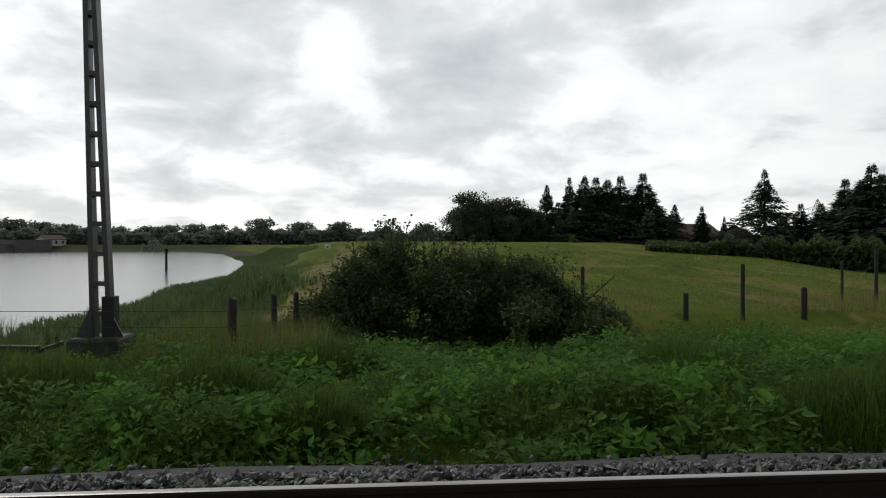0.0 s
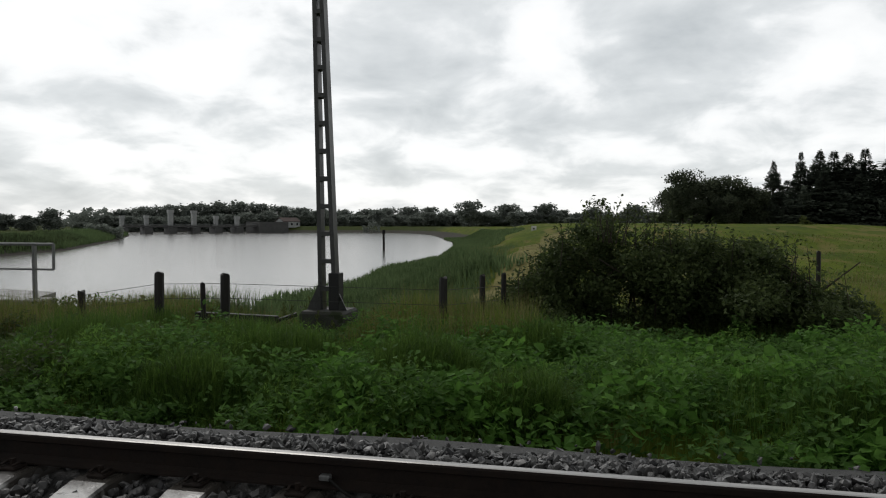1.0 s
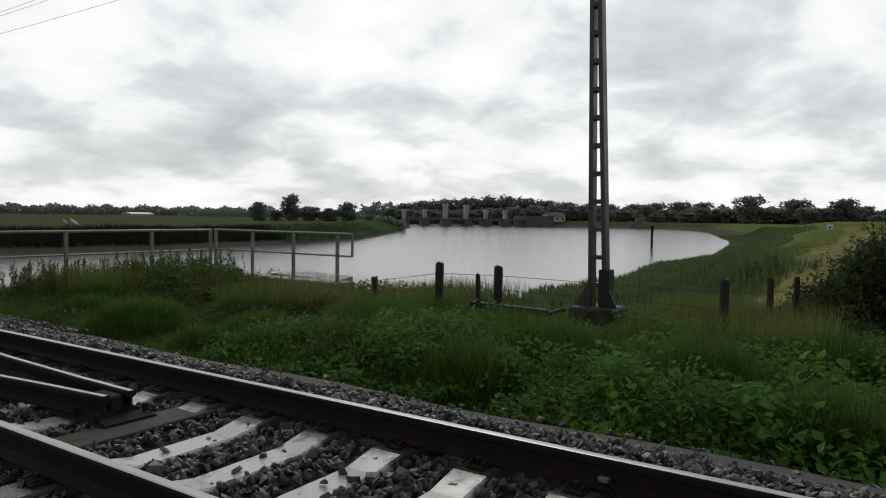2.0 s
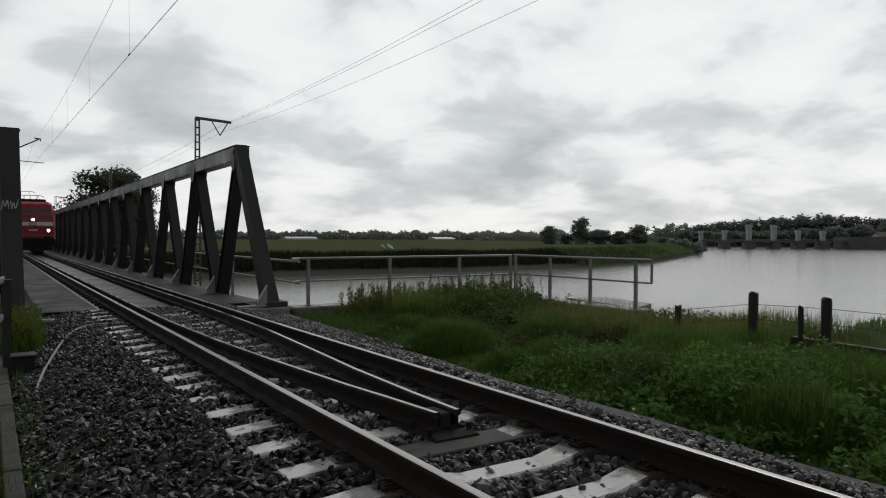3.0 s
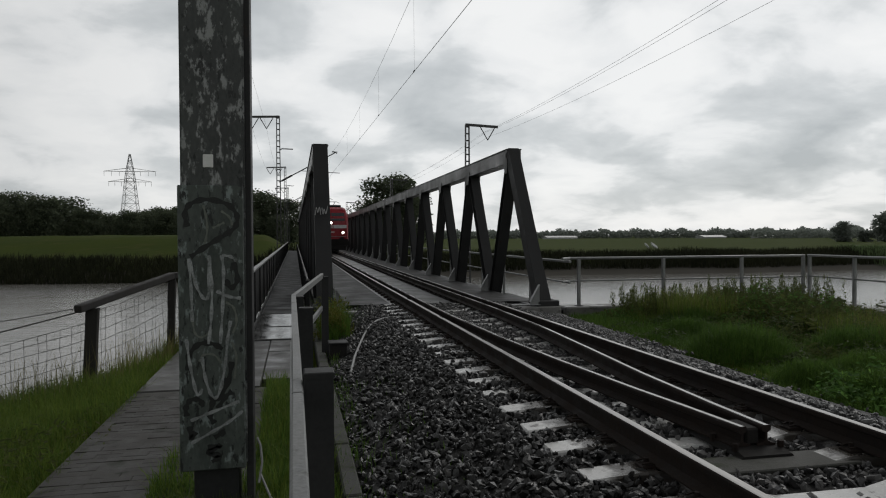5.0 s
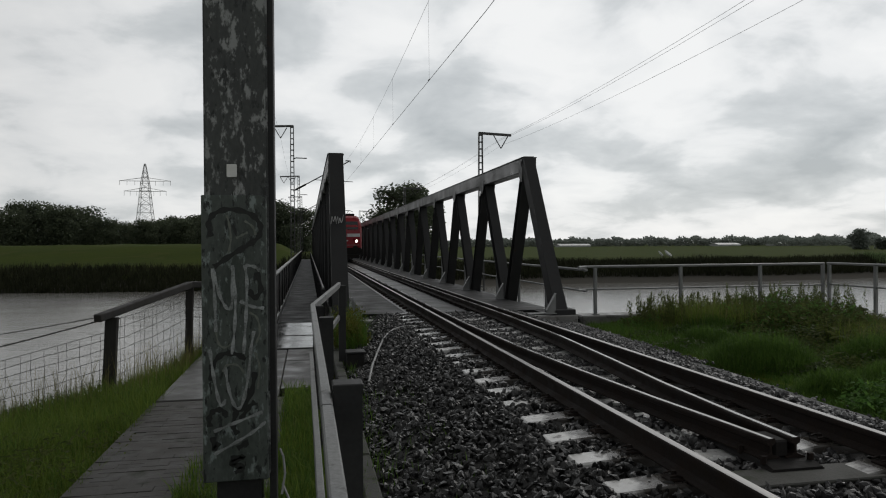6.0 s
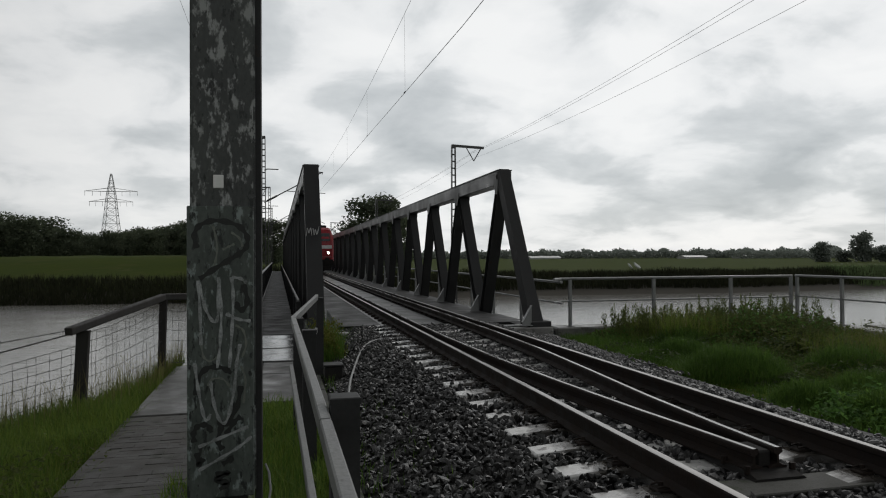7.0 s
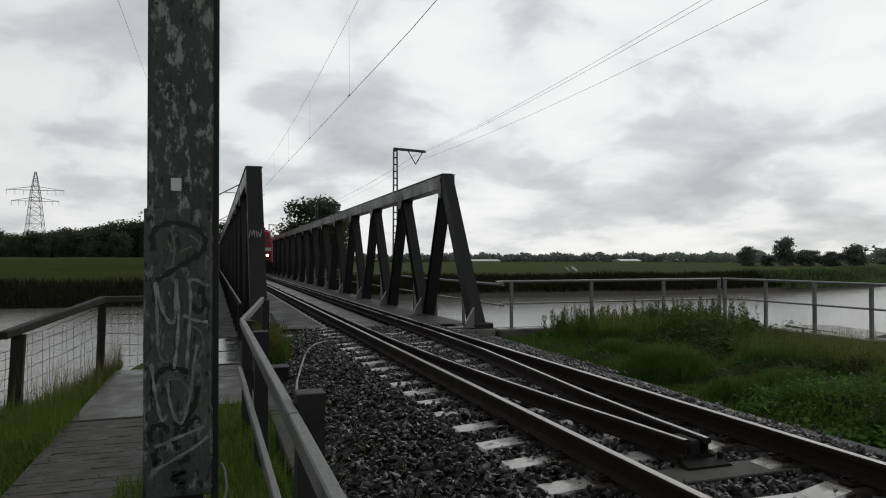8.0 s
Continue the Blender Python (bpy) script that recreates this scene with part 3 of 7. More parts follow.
def clip_mesh(bm, x, s):
    """Fastening beside a rail foot: angled guide plate, bent spring clip, bolt."""
    box(bm, (x - 0.05, -0.055, -0.17), (x + 0.05, 0.055, -0.150), 0.006)
    for y in (-0.038, 0.038):
        tube(bm, [(x + 0.04 * s, y, -0.147), (x, y * 1.15, -0.132), (x - 0.045 * s, y, -0.138)], 0.008, 5)
    tube(bm, [(x, 0, -0.15), (x, 0, -0.112)], 0.016, 6)


first = thing("concrete_sleeper", (0, 0, -0.37), "wet light grey concrete sleeper in dark ballast", "sleeper", "sleepers of the open track")
bm = bmesh.new()
sleeper_body(bm)
part("body", bm, M_SLEEPER, first)
for x, s in ((-0.865, 1), (-0.635, -1), (0.635, 1), (0.865, -1)):
    bm = bmesh.new()
    clip_mesh(bm, x, s)
    part("rail_clip", bm, M_RAILSIDE, first, "rusty spring clip with bolt")
for y in SLEEPER_Y[1:]:
    copy_thing(first, Matrix.Translation((rng.normal(0, 0.008), y + rng.normal(0, 0.01), -0.37)) @ Matrix.Rotation(rng.normal(0, 0.008), 4, "Z"))
first.location = (0, SLEEPER_Y[0], -0.37)

# bed under the stones
bm = bmesh.new()
prof = [(-2.62, -0.75), (-2.60, -0.44), (-2.25, -0.35), (-1.50, -0.235), (1.45, -0.235), (1.90, -0.345), (2.02, -0.75)]
for y0, y1 in ((-90, 15.2),):
    loft(bm, [[(x, y, z) for x, z in prof] for y in (y0, -8, -2, 4, 10, y1)])
tagged(new("ballast_bed", finish(bm, "ballast_bed", M_BED)), "dark fines between the ballast stones", "track bed", kind="structure")
bm = bmesh.new()
loft(bm, [[(1.92, y, -0.75), (1.92, y, -0.36), (2.26 + 0.05 * math.sin(y * 1.7) + 0.06 * max(0, y - 9), y, -0.385), (2.52 + 0.08 * math.sin(y * 0.9) + 0.06 * max(0, y - 9), y, -0.50), (2.7 + 0.06 * max(0, y - 9), y, -0.75)] for y in [-30 + 0.5 * k for k in range(92)]])
tagged(new("gravel_strip", finish(bm, "gravel_strip", M_GRAVEL)), "narrow grey strip of fine gravel beside the ballast", "gravel", kind="structure")


def icosahedron():
    b = bmesh.new()
    bmesh.ops.create_icosphere(b, subdivisions=1, radius=1)
    v = np.array([p.co[:] for p in b.verts])
    f = np.array([[p.index for p in q.verts] for q in b.faces])
    b.free()
    return v, f


ICO_V, ICO_F = icosahedron()


def stones(name, x, y, z, size, mat, label):
    n = len(x)
    v = ICO_V[None] * (1 + rng.uniform(-0.45, 0.45, (n, 12, 1)))
    v = v * rng.uniform((0.75, 0.55, 0.32), (1.5, 1.15, 0.85), (n, 1, 3)) * size[:, None, None]
    q = rng.normal(size=(n, 4))
    q /= np.linalg.norm(q, axis=1, keepdims=True)
    w, a, b, c = q.T
    R = np.stack([1 - 2 * (b * b + c * c), 2 * (a * b - c * w), 2 * (a * c + b * w), 2 * (a * b + c * w), 1 - 2 * (a * a + c * c), 2 * (b * c - a * w),
                  2 * (a * c - b * w), 2 * (b * c + a * w), 1 - 2 * (a * a + b * b)], -1).reshape(n, 3, 3)
    v = np.einsum("nij,nkj->nki", R, v) + np.stack([x, y, z], -1)[:, None]
    f = ICO_F[None] + (np.arange(n) * 12)[:, None, None]
    return tagged(new(name, mesh_np(name, v.reshape(-1, 3), f.reshape(-1, 3), mat)), label, "ballast", kind="stuff")


def ballast_top(x):
    return np.interp(x, [-2.62, -2.25, -1.50, -0.92, -0.70, 0.70, 0.92, 1.45, 1.90, 2.1, 2.5], [-0.44, -0.345, -0.205, -0.200, -0.220, -0.220, -0.205, -0.212, -0.345, -0.375, -0.40])


def build_ballast():
    xs, ys, zs, ss = [], [], [], []
    for x0, x1, y0, y1, dens in ((-2.58, -0.83, 1.0, 7.0, 430), (-2.58, -0.83, 7.0, 15.2, 330), (-0.67, 0.67, 0.8, 15.2, 340), (0.83, 2.02, -8.5, 15.2, 420), (2.0, 2.4, -8.5, 9, 30), (2.0, 2.5, 9, 14.6, 300), (-0.67, 0.67, -8, 0.8, 140), (-2.58, -0.83, -8, 1.0, 190)):
        n = int((x1 - x0) * (y1 - y0) * dens * 1.3)
        x, y = rng.uniform(x0, x1, n), rng.uniform(y0, y1, n)
        k = np.round((y - SLEEPER_0) / SLEEPER_STEP)
        on = (np.abs(y - SLEEPER_0 - k * SLEEPER_STEP) < 0.135) & (np.abs(x) < 1.31)
        keep = ~on | (rng.random(n) < np.where((x < -0.8) & (x > -1.06), 0.8, np.where(x < -0.8, np.where(y > 6.3, 0.25, 0.02), np.where((y > 4.9) & (np.abs(x) < 0.7), 0.45, 0.06))))
        x, y = x[keep], y[keep]
        s = rng.uniform(0.016, 0.035, len(x)) * rng.choice([0.8, 1, 1, 1.3], len(x)) * np.where(x > 2.05, 0.8, 1)
        z = ballast_top(x) + rng.uniform(-0.012, 0.022, len(x)) + 0.012 * np.sin(x * 5 + 1) * np.sin(y * 3.1)
        xs.append(x), ys.append(y), zs.append(z), ss.append(s)
    x, y, z, s = (np.concatenate(a) for a in (xs, ys, zs, ss))
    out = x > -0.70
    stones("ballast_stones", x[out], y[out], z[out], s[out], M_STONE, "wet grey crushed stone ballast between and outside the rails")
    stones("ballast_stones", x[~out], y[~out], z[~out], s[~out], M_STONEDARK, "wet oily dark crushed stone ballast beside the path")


build_ballast()

# ---------------------------------------------------------------- truss bridge
CHORD_Z, TX = 3.265, {-1: 2.42, 1: 2.34}     # axis of the upper chord, plane of each truss
bridge = thing("truss_bridge", (0, BRIDGE_Y0, -0.6), "dark riveted steel half-through truss railway bridge over the river", "bridge")
TOPS = [BRIDGE_Y0 + 2.25 + PANEL * k for k in range(PANELS)]
BOTS = [BRIDGE_Y0 + PANEL * k for k in range(PANELS + 1)]
for s in (-1, 1):
    x = TX[s] * s
    bm = bmesh.new()
    box(bm, (x - 0.17, TOPS[0] - 0.10, CHORD_Z - 0.18), (x + 0.17, TOPS[-1] + 0.10, CHORD_Z + 0.17), 0.012)
    box(bm, (x - 0.195, TOPS[0] - 0.08, CHORD_Z + 0.1705), (x + 0.195, TOPS[-1] + 0.08, CHORD_Z + 0.188))
    part("upper_chord", bm, M_GIRDER, bridge, "grey-black box-section upper chord")
    bm = bmesh.new()
    box(bm, (x - 0.16, BRIDGE_Y0 - 0.1, -0.75), (x + 0.16, BRIDGE_Y1 + 0.1, -0.28), 0.012)
    part("lower_chord", bm, M_STEEL, bridge)
    for yb, yt in ((BOTS[0], TOPS[0]), (BOTS[-1], TOPS[-1])):
        bm = bmesh.new()
        q, p = Vector((x, yt, CHORD_Z + 0.12)), Vector((x, yb, -0.35))
        d = (q - p).normalized()
        n = Vector((0, -d.z, d.y))
        wl, wr = (0.17, 0.17) if s < 0 else (0.17, 0.10)
        loft(bm, [[c + Vector((-wl, 0, 0)) - n * e, c + Vector((wr, 0, 0)) - n * e, c + Vector((wr, 0, 0)) + n * e, c + Vector((-wl, 0, 0)) + n * e]
                  for c, e in ((p, 0.22), (p + d * 0.8, 0.18), (q, 0.15))])
        part("end_post", bm, M_STEEL, bridge, "inclined portal post", at=p)
    for k in range(PANELS):
        for yb in ((BOTS[k + 1],) if k == 0 else (BOTS[k], BOTS[k + 1]) if k < PANELS - 1 else (BOTS[k],)):
            bm = bmesh.new()
            near = yb < TOPS[k]
            hbeam(bm, (x, yb + (0.16 if near else -0.16), -0.30), (x, TOPS[k] + (-0.09 if near else 0.09), CHORD_Z - 0.15), 0.27, 0.28 if near else 0.26, 0.016, (0, 1, 0))
            part("diagonal", bm, M_STEEL, bridge, at=(x, yb, -0.3))
        for o in (-0.176, 0.176):
            bm = bmesh.new()
            a = 0.06 if k == 0 else 0.30
            pl = [(TOPS[k] - a, CHORD_Z - 0.05), (TOPS[k] + 0.30, CHORD_Z - 0.05), (TOPS[k] + 0.20, CHORD_Z - 0.30), (TOPS[k] + 0.10, CHORD_Z - 0.42), (TOPS[k] - a / 3, CHORD_Z - 0.42), (TOPS[k] - a * 0.67, CHORD_Z - 0.30)]
            loft(bm, [[(x + o + e, yy, zz) for yy, zz in pl] for e in (-0.006, 0.006)])
            part("gusset_plate", bm, M_GIRDER, bridge, at=(x, TOPS[k], CHORD_Z))
    for k in range(PANELS + 1):
        # foot bracket leaning from the deck to the post
        bm = bmesh.new()
        xi = x - s * 0.20
        loft(bm, [[(xi, BOTS[k] - 0.20 + o, -0.19), (xi - s * 0.22, BOTS[k] - 0.20 + o, -0.19), (xi - s * 0.20, BOTS[k] - 0.20 + o, -0.12), (xi, BOTS[k] - 0.20 + o, 0.22)] for o in (0, 0.014)])
        box(bm, (min(xi, xi - s * 0.24), BOTS[k] - 0.26, -0.205), (max(xi, xi - s * 0.24), BOTS[k] - 0.12, -0.19))
        beam(bm, (xi - s * 0.215, BOTS[k] - 0.193, -0.13), (xi - s * 0.006, BOTS[k] - 0.193, 0.235), 0.11, 0.012, (-s, 0, 1))
        part("foot_bracket", bm, M_GALV, bridge, at=(xi, BOTS[k], -0.2))
        if k in (0, PANELS):
            bm = bmesh.new()
            box(bm, (x - 0.25, BOTS[k] - 0.20, -0.62), (x + 0.26, BOTS[k] + 0.40, -0.12), 0.02)
            part("bearing_housing", bm, M_STEEL, bridge, at=(x, BOTS[k], -0.6))
for k in range(PANELS + 1):
    bm = bmesh.new()
    hbeam(bm, (-2.25, BOTS[k], -0.55), (2.17, BOTS[k], -0.55), 0.25, 0.45, 0.016, (0, 0, 1))
    part("cross_girder", bm, M_STEEL, bridge, at=(0, BOTS[k], -0.55))
for x0, x1, mat, lab in ((-2.24, -0.98, M_STEEL, "dark chequered deck plate"), (-0.975, -0.845, M_GALV, "pale metal edge strip"), (-0.43, 0.43, M_GIRDER, "grey deck plate between guard rails"),
                         (0.86, 2.24, M_STEEL, "dark chequered deck plate")):
    for k in range(PANELS):
        bm = bmesh.new()
        box(bm, (x0, BRIDGE_Y0 + 0.75 + PANEL * k - (0.75 if k else 0), -0.216), (x1, BRIDGE_Y0 + PANEL * (k + 1) - 0.008, -0.202), 0.003)
        part("deck_plate", bm, mat, bridge, lab, at=((x0 + x1) / 2, BRIDGE_Y0 + PANEL * k, -0.2))
bm = bmesh.new()
box(bm, (1.55, BRIDGE_Y0 + 0.02, -0.23), (2.25, BRIDGE_Y0 + 0.09, -0.20), 0.004)
part("threshold_strip", bm, M_WHITE, bridge, "white painted edge strip")
wood = thing("bridge_sleeper", (0, 15.1, -0.35), "dark tarred timber sleeper on the bridge deck", "sleeper", "bridge sleepers")
bm = bmesh.new()
box(bm, (-1.25, 14.98, -0.36), (1.25, 15.22, -0.235), 0.01)
part("timber", bm, M_OLDWOOD, wood)
for x in (-0.87, -0.63, 0.63, 0.87):
    bm = bmesh.new()
    box(bm, (x - 0.055, 15.02, -0.235), (x + 0.055, 15.18, -0.145), 0.02)
    part("base_plate", bm, M_RAILSIDE, wood, "rusty ribbed base plate")
for k in range(1, 112):
    copy_thing(wood, Matrix.Translation((0, 15.1 + 0.61 * k, -0.35)))

# abutments
for name, y0, y1 in (("abutment_south", 13.9, 16.0), ("abutment_north", 83.6, 86)):
    bm = bmesh.new()
    box(bm, (-4.6, y0, -5.5), (3.3, y1, -0.78), 0.03)
    tagged(new(name, finish(bm, name, M_OLDCONC)), "weathered concrete bridge abutment", "abutment", kind="structure")
bm = bmesh.new()
box(bm, (-2.6, 14.3, -0.9), (2.6, 14.6, -0.24), 0.02)
tagged(new("wall_ballast", finish(bm, "wall_ballast", M_OLDCONC)), "low concrete wall ending the ballast at the bridge", "wall", kind="structure")
for y in (37.9, 61.6):
    bm = bmesh.new()
    loft(bm, [[(-3.6, y - 0.8, z), (3.4, y - 0.8, z), (3.9, y, z), (3.4, y + 0.8, z), (-3.6, y + 0.8, z), (-4.1, y, z)] for z in (-5.4, -0.8)])
    single("bridge_pier", bm, M_OLDCONC, (0, y, -5.4), "weathered concrete river pier under the bridge", "pier", "bridge piers")

# walkway on the west side
walkway = thing("bridge_walkway", (-3.5, 15.0, -0.6), "narrow dark plank footway along the bridge", "footway")
for k in range(100):
    bm = bmesh.new()
    y = 16.0 + 0.69 * k
    box(bm, (-3.79, y, -0.44), (-2.80, y + 0.675, -0.395), 0.004)
    part("deck_board", bm, M_STEEL, walkway, at=(-3.5, y, -0.42))
bm = bmesh.new()
box(bm, (-3.78, 15.97, -0.43), (-2.81, 15.999, -0.388), 0.004)
part("edge_strip", bm, M_GALV, walkway, "pale metal edge strip")
for x in (-3.7, -2.9):
    bm = bmesh.new()
    box(bm, (x - 0.05, 16.02, -0.62), (x + 0.05, 84.5, -0.445))
    part("stringer", bm, M_STEEL, walkway)


def parapet(x, y0, y1, ztop, zbase, label, topw, rail_mat, rail_label):
    """Solid sheet railing: posts, one dark sheet a bay, top rail, base strip."""
    r = thing("walkway_railing", (x, y0, zbase), label, "railing")
    n = round((y1 - y0) / 2.04)
    w = (y1 - y0) / n
    for k in range(n + 1):
        y = y0 + w * k
        bm = bmesh.new()
        box(bm, (x - 0.045, y - 0.03, zbase), (x + 0.045, y + 0.03, ztop - 0.045), 0.006)
        part("post", bm, M_STEEL, r, at=(x, y, zbase))
        if k < n:
            bm = bmesh.new()
            box(bm, (x - 0.012, y + 0.031, zbase + 0.05), (x + 0.012, y + w - 0.031, ztop - 0.05), 0.004)
            part("sheet", bm, M_STEEL, r, "dark sheet panel", at=(x, y, zbase))
            bm = bmesh.new()
            box(bm, (x - topw / 2, y + (0.0 if k else -0.06), ztop - 0.044), (x + topw / 2, y + w - 0.006, ztop + 0.004 * math.sin(k * 2.2)), 0.006)
            part("top_rail", bm, rail_mat, r, rail_label, at=(x, y, ztop))
    bm = bmesh.new()
    box(bm, (x + 0.05, y0, zbase + 0.002), (x + 0.085, y1, zbase + 0.07), 0.004)
    part("base_strip", bm, M_GIRDER, r)


parapet(-3.83, 12.42, 84.5, 0.655, -0.405, "dark solid sheet railing with wet pale top rail beside the footway", 0.105, M_GALV, "wet pale top rail")
parapet(-2.76, 15.3, 84.5, 0.40, -0.405, "dark sheet railing between footway and truss", 0.035, M_PLANK, "thin worn top rail")


def pipe_railing(name, pts, ztop, zmid, posts, label, zfoot):
    """Galvanised railing: two pipes along the line, posts at given places."""
    r = thing(name, (*posts[0], zfoot), label, "railing")
    for z, rad, nm in ((ztop, 0.030, "handrail"), (zmid, 0.022, "mid_rail")):
        bm = bmesh.new()
        tube(bm, [(*p, z) for p in pts], rad, 8)
        part(nm, bm, M_GALV, r)
    for p in posts:
        bm = bmesh.new()
        box(bm, (p[0] - 0.035, p[1] - 0.035, zfoot), (p[0] + 0.035, p[1] + 0.035, ztop - 0.02), 0.006)
        box(bm, (p[0] - 0.08, p[1] - 0.08, zfoot), (p[0] + 0.08, p[1] + 0.08, zfoot + 0.015))
        part("post", bm, M_GALV, r, at=(*p, zfoot))
    return r


pipe_railing("pipe_railing", [(2.9, 15.0), (3.2, 15.29), (9.44, 15.29)], 0.76, 0.24, [(3.42, 15.29), (5.57, 15.29), (7.67, 15.29), (9.40, 15.29)],
             "galvanised pipe railing along the bridge wing wall", -0.34)
r = pipe_railing("pipe_railing", [(9.46, 15.20), (9.46, 10.40)], 0.77, 0.26, [(9.46, 15.14), (9.46, 13.72), (9.46, 12.27), (9.46, 10.85)],
                 "galvanised pipe railing beside the river bank", -0.34)
bm = bmesh.new()
tube(bm, [(9.46, 10.40, 0.77), (9.46, 10.40, 0.26)], 0.03, 8)
part("end_bar", bm, M_GALV, r)
pipe_railing("pipe_railing", [(3.05, 14.9), (3.05, 84)], 0.70, 0.22, [(3.05, 17.6 + 2.4 * k) for k in range(28)], "galvanised pipe railing outside the east truss", -0.42)
bm = bmesh.new()
box(bm, (2.70, 15.2, -0.60), (3.2, 84.5, -0.42))
single("service_walkway", bm, M_STEEL, (3, 15.2, -0.6), "narrow dark steel service walkway beside the truss", "footway")
bm = bmesh.new()
box(bm, (3.0, 15.05, -1.2), (9.7, 15.6, -0.34), 0.03)
box(bm, (9.2, 10.6, -1.2), (9.8, 15.0, -0.345), 0.03)
tagged(new("wall_wing", finish(bm, "wall_wing", M_OLDCONC)), "low weathered concrete wing wall carrying the railing", "wall", kind="structure")

# ---------------------------------------------------------------- overhead line
def ladder_mast(name, x, y, z0, z1, w, label, across=False, depth=0.18, slim=0.62, lean=0.0):
    """Mast of two channel legs joined by flat rungs."""
    m = thing(name, (x, y, z0), label, "mast", "overhead line masts")
    for s in (-1, 1):
        bm = bmesh.new()
        w0, w1 = w / 2, w / 2 * slim
        c = 0.036
        secs = [[(-depth / 2, s * ww - c, z), (depth / 2, s * ww - c, z), (depth / 2, s * ww + c, z), (-depth / 2, s * ww + c, z)] for ww, z in ((w0, z0), (w1, z1))]
        loft(bm, [[(x + (q if across else p), y + (p if across else q) + lean * (z - z0), z) for p, q, z in sec] for sec in secs])
        part("leg", bm, M_GIRDER, m, at=(x, y, z0))
    k, z = 0, z0 + 0.35
    while z < z1:
        ww = w / 2 * (1 - (1 - slim) * (z - z0) / (z1 - z0))
        yc = y + lean * (z - z0)
        bm = bmesh.new()
        e = depth / 2 + 0.006
        box(bm, (x - (ww if across else e), yc - (e if across else ww), z - 0.035), (x + (ww if across else e), yc + (e if across else ww), z + 0.035))
        part("rung", bm, M_GIRDER, m, at=(x, y, z))
        z += 0.455
    return m


near_mast = ladder_mast("lattice_mast", 8.3, 4.07, -0.23, 9.0, 0.25, "grey steel ladder-like overhead line mast on concrete footing", slim=0.1, lean=0.03)
bm = bmesh.new()
loft(bm, [[(8.3 - a, 4.08 - a, z), (8.3 + a, 4.08 - a, z), (8.3 + a, 4.08 + a, z), (8.3 - a, 4.08 + a, z)] for a, z in ((0.37, -0.9), (0.37, -0.27), (0.34, -0.23))])
part("footing", bm, M_KERB, near_mast, "square concrete footing")
for s in (-1, 1):
    bm = bmesh.new()
    loft(bm, [[(8.3 + o, 4.08 + s * 0.10, -0.23), (8.3 + o, 4.08 + s * 0.35, -0.23), (8.3 + o, 4.08 + s * 0.19, 0.10), (8.3 + o, 4.08 + s * 0.12, 0.25)] for o in (-0.11, -0.095)])
    part("stiffener", bm, M_GIRDER, near_mast)


bm = bmesh.new()
box(bm, (8.18, 3.87, -0.23), (8.42, 4.05, 0.38), 0.012)
part("sleeve", bm, M_STEEL, near_mast, "dark sleeve round the lower leg")


def v_insulator(bm, x, y, z, w=0.5, h=0.85):
    for s in (-1, 1):
        tube(bm, [(x + s * w, y, z), (x + s * w * 0.5, y, z - h / 2), (x, y, z - h)], 0.035, 5)


def line_mast(x, y, z0, top, arm_x, label, hooks):
    m = ladder_mast("lattice_mast", x, y, z0, top, 0.36, label, True)
    bm = bmesh.new()
    beam(bm, (x - 0.12 * math.copysign(1, arm_x), y, top - 0.02), (x + arm_x, y, top - 0.12), 0.14, 0.16)
    part("cross_arm", bm, M_GIRDER, m, at=(x, y, top))
    for h in hooks:
        bm = bmesh.new()
        v_insulator(bm, x + h, y, top - 0.16)
        part("insulator", bm, M_STEEL, m, at=(x + h, y, top))
    return m


line_mast(9.3, 90.0, -2.6, 8.65, 2.1, "dark lattice mast carrying feeder wires over the far bank", (1.4,))
line_mast(8.0, 152.0, -2.6, 8.65, 1.9, "dark lattice mast carrying feeder wires in the far fields", (1.4,))
far_mast = line_mast(8.19, 45.0, -4.6, 8.65, 2.1, "dark lattice mast carrying feeder wires beyond the river bank", (1.4,))
for y in (57.5, 99.0, 141, 184):
    m = line_mast(-4.25, y, -0.6 if y > 85 else -4.6, 10.9, -2.5, "dark lattice mast beside the bridge with insulators", (-0.9, -2.0))
    bm = bmesh.new()
    tube(bm, [(-4.2, y, 5.65), (0.30, y, 8.12)], 0.045, 5)
    tube(bm, [(-4.0, y, 5.76), (-3.2, y, 6.20)], 0.085, 6)
    tube(bm, [(0.0, y, 8.16), (0.42, y, 8.13), (0.36, y, 8.0)], 0.05, 5)
    tube(bm, [(-2.5, y, 6.58), (0.60, y, 6.44)], 0.028, 5)
    part("cantilever", bm, M_STEEL, m, "hinged cantilever holding the contact wire")
    bm = bmesh.new()
    tube(bm, [(-4.2, y, 8.22), (-3.95, y, 8.32), (-3.1, y, 8.30)], 0.045, 5)
    part("bracket", bm, M_STEEL, m)


def wire(name, pts, r, label, sag=0.0, n=14):
    bm = bmesh.new()
    path = []
    for a, b in zip(pts, pts[1:]):
        for k in range(n):
            t = k / n
            p = Vector(a).lerp(Vector(b), t)
            p.z -= 4 * sag * t * (1 - t)
            path.append(p)
    path.append(Vector(pts[-1]))
    tube(bm, path, r, 5)
    return single(name, bm, M_WIRE, pts[0], label, "wire", "overhead wires")


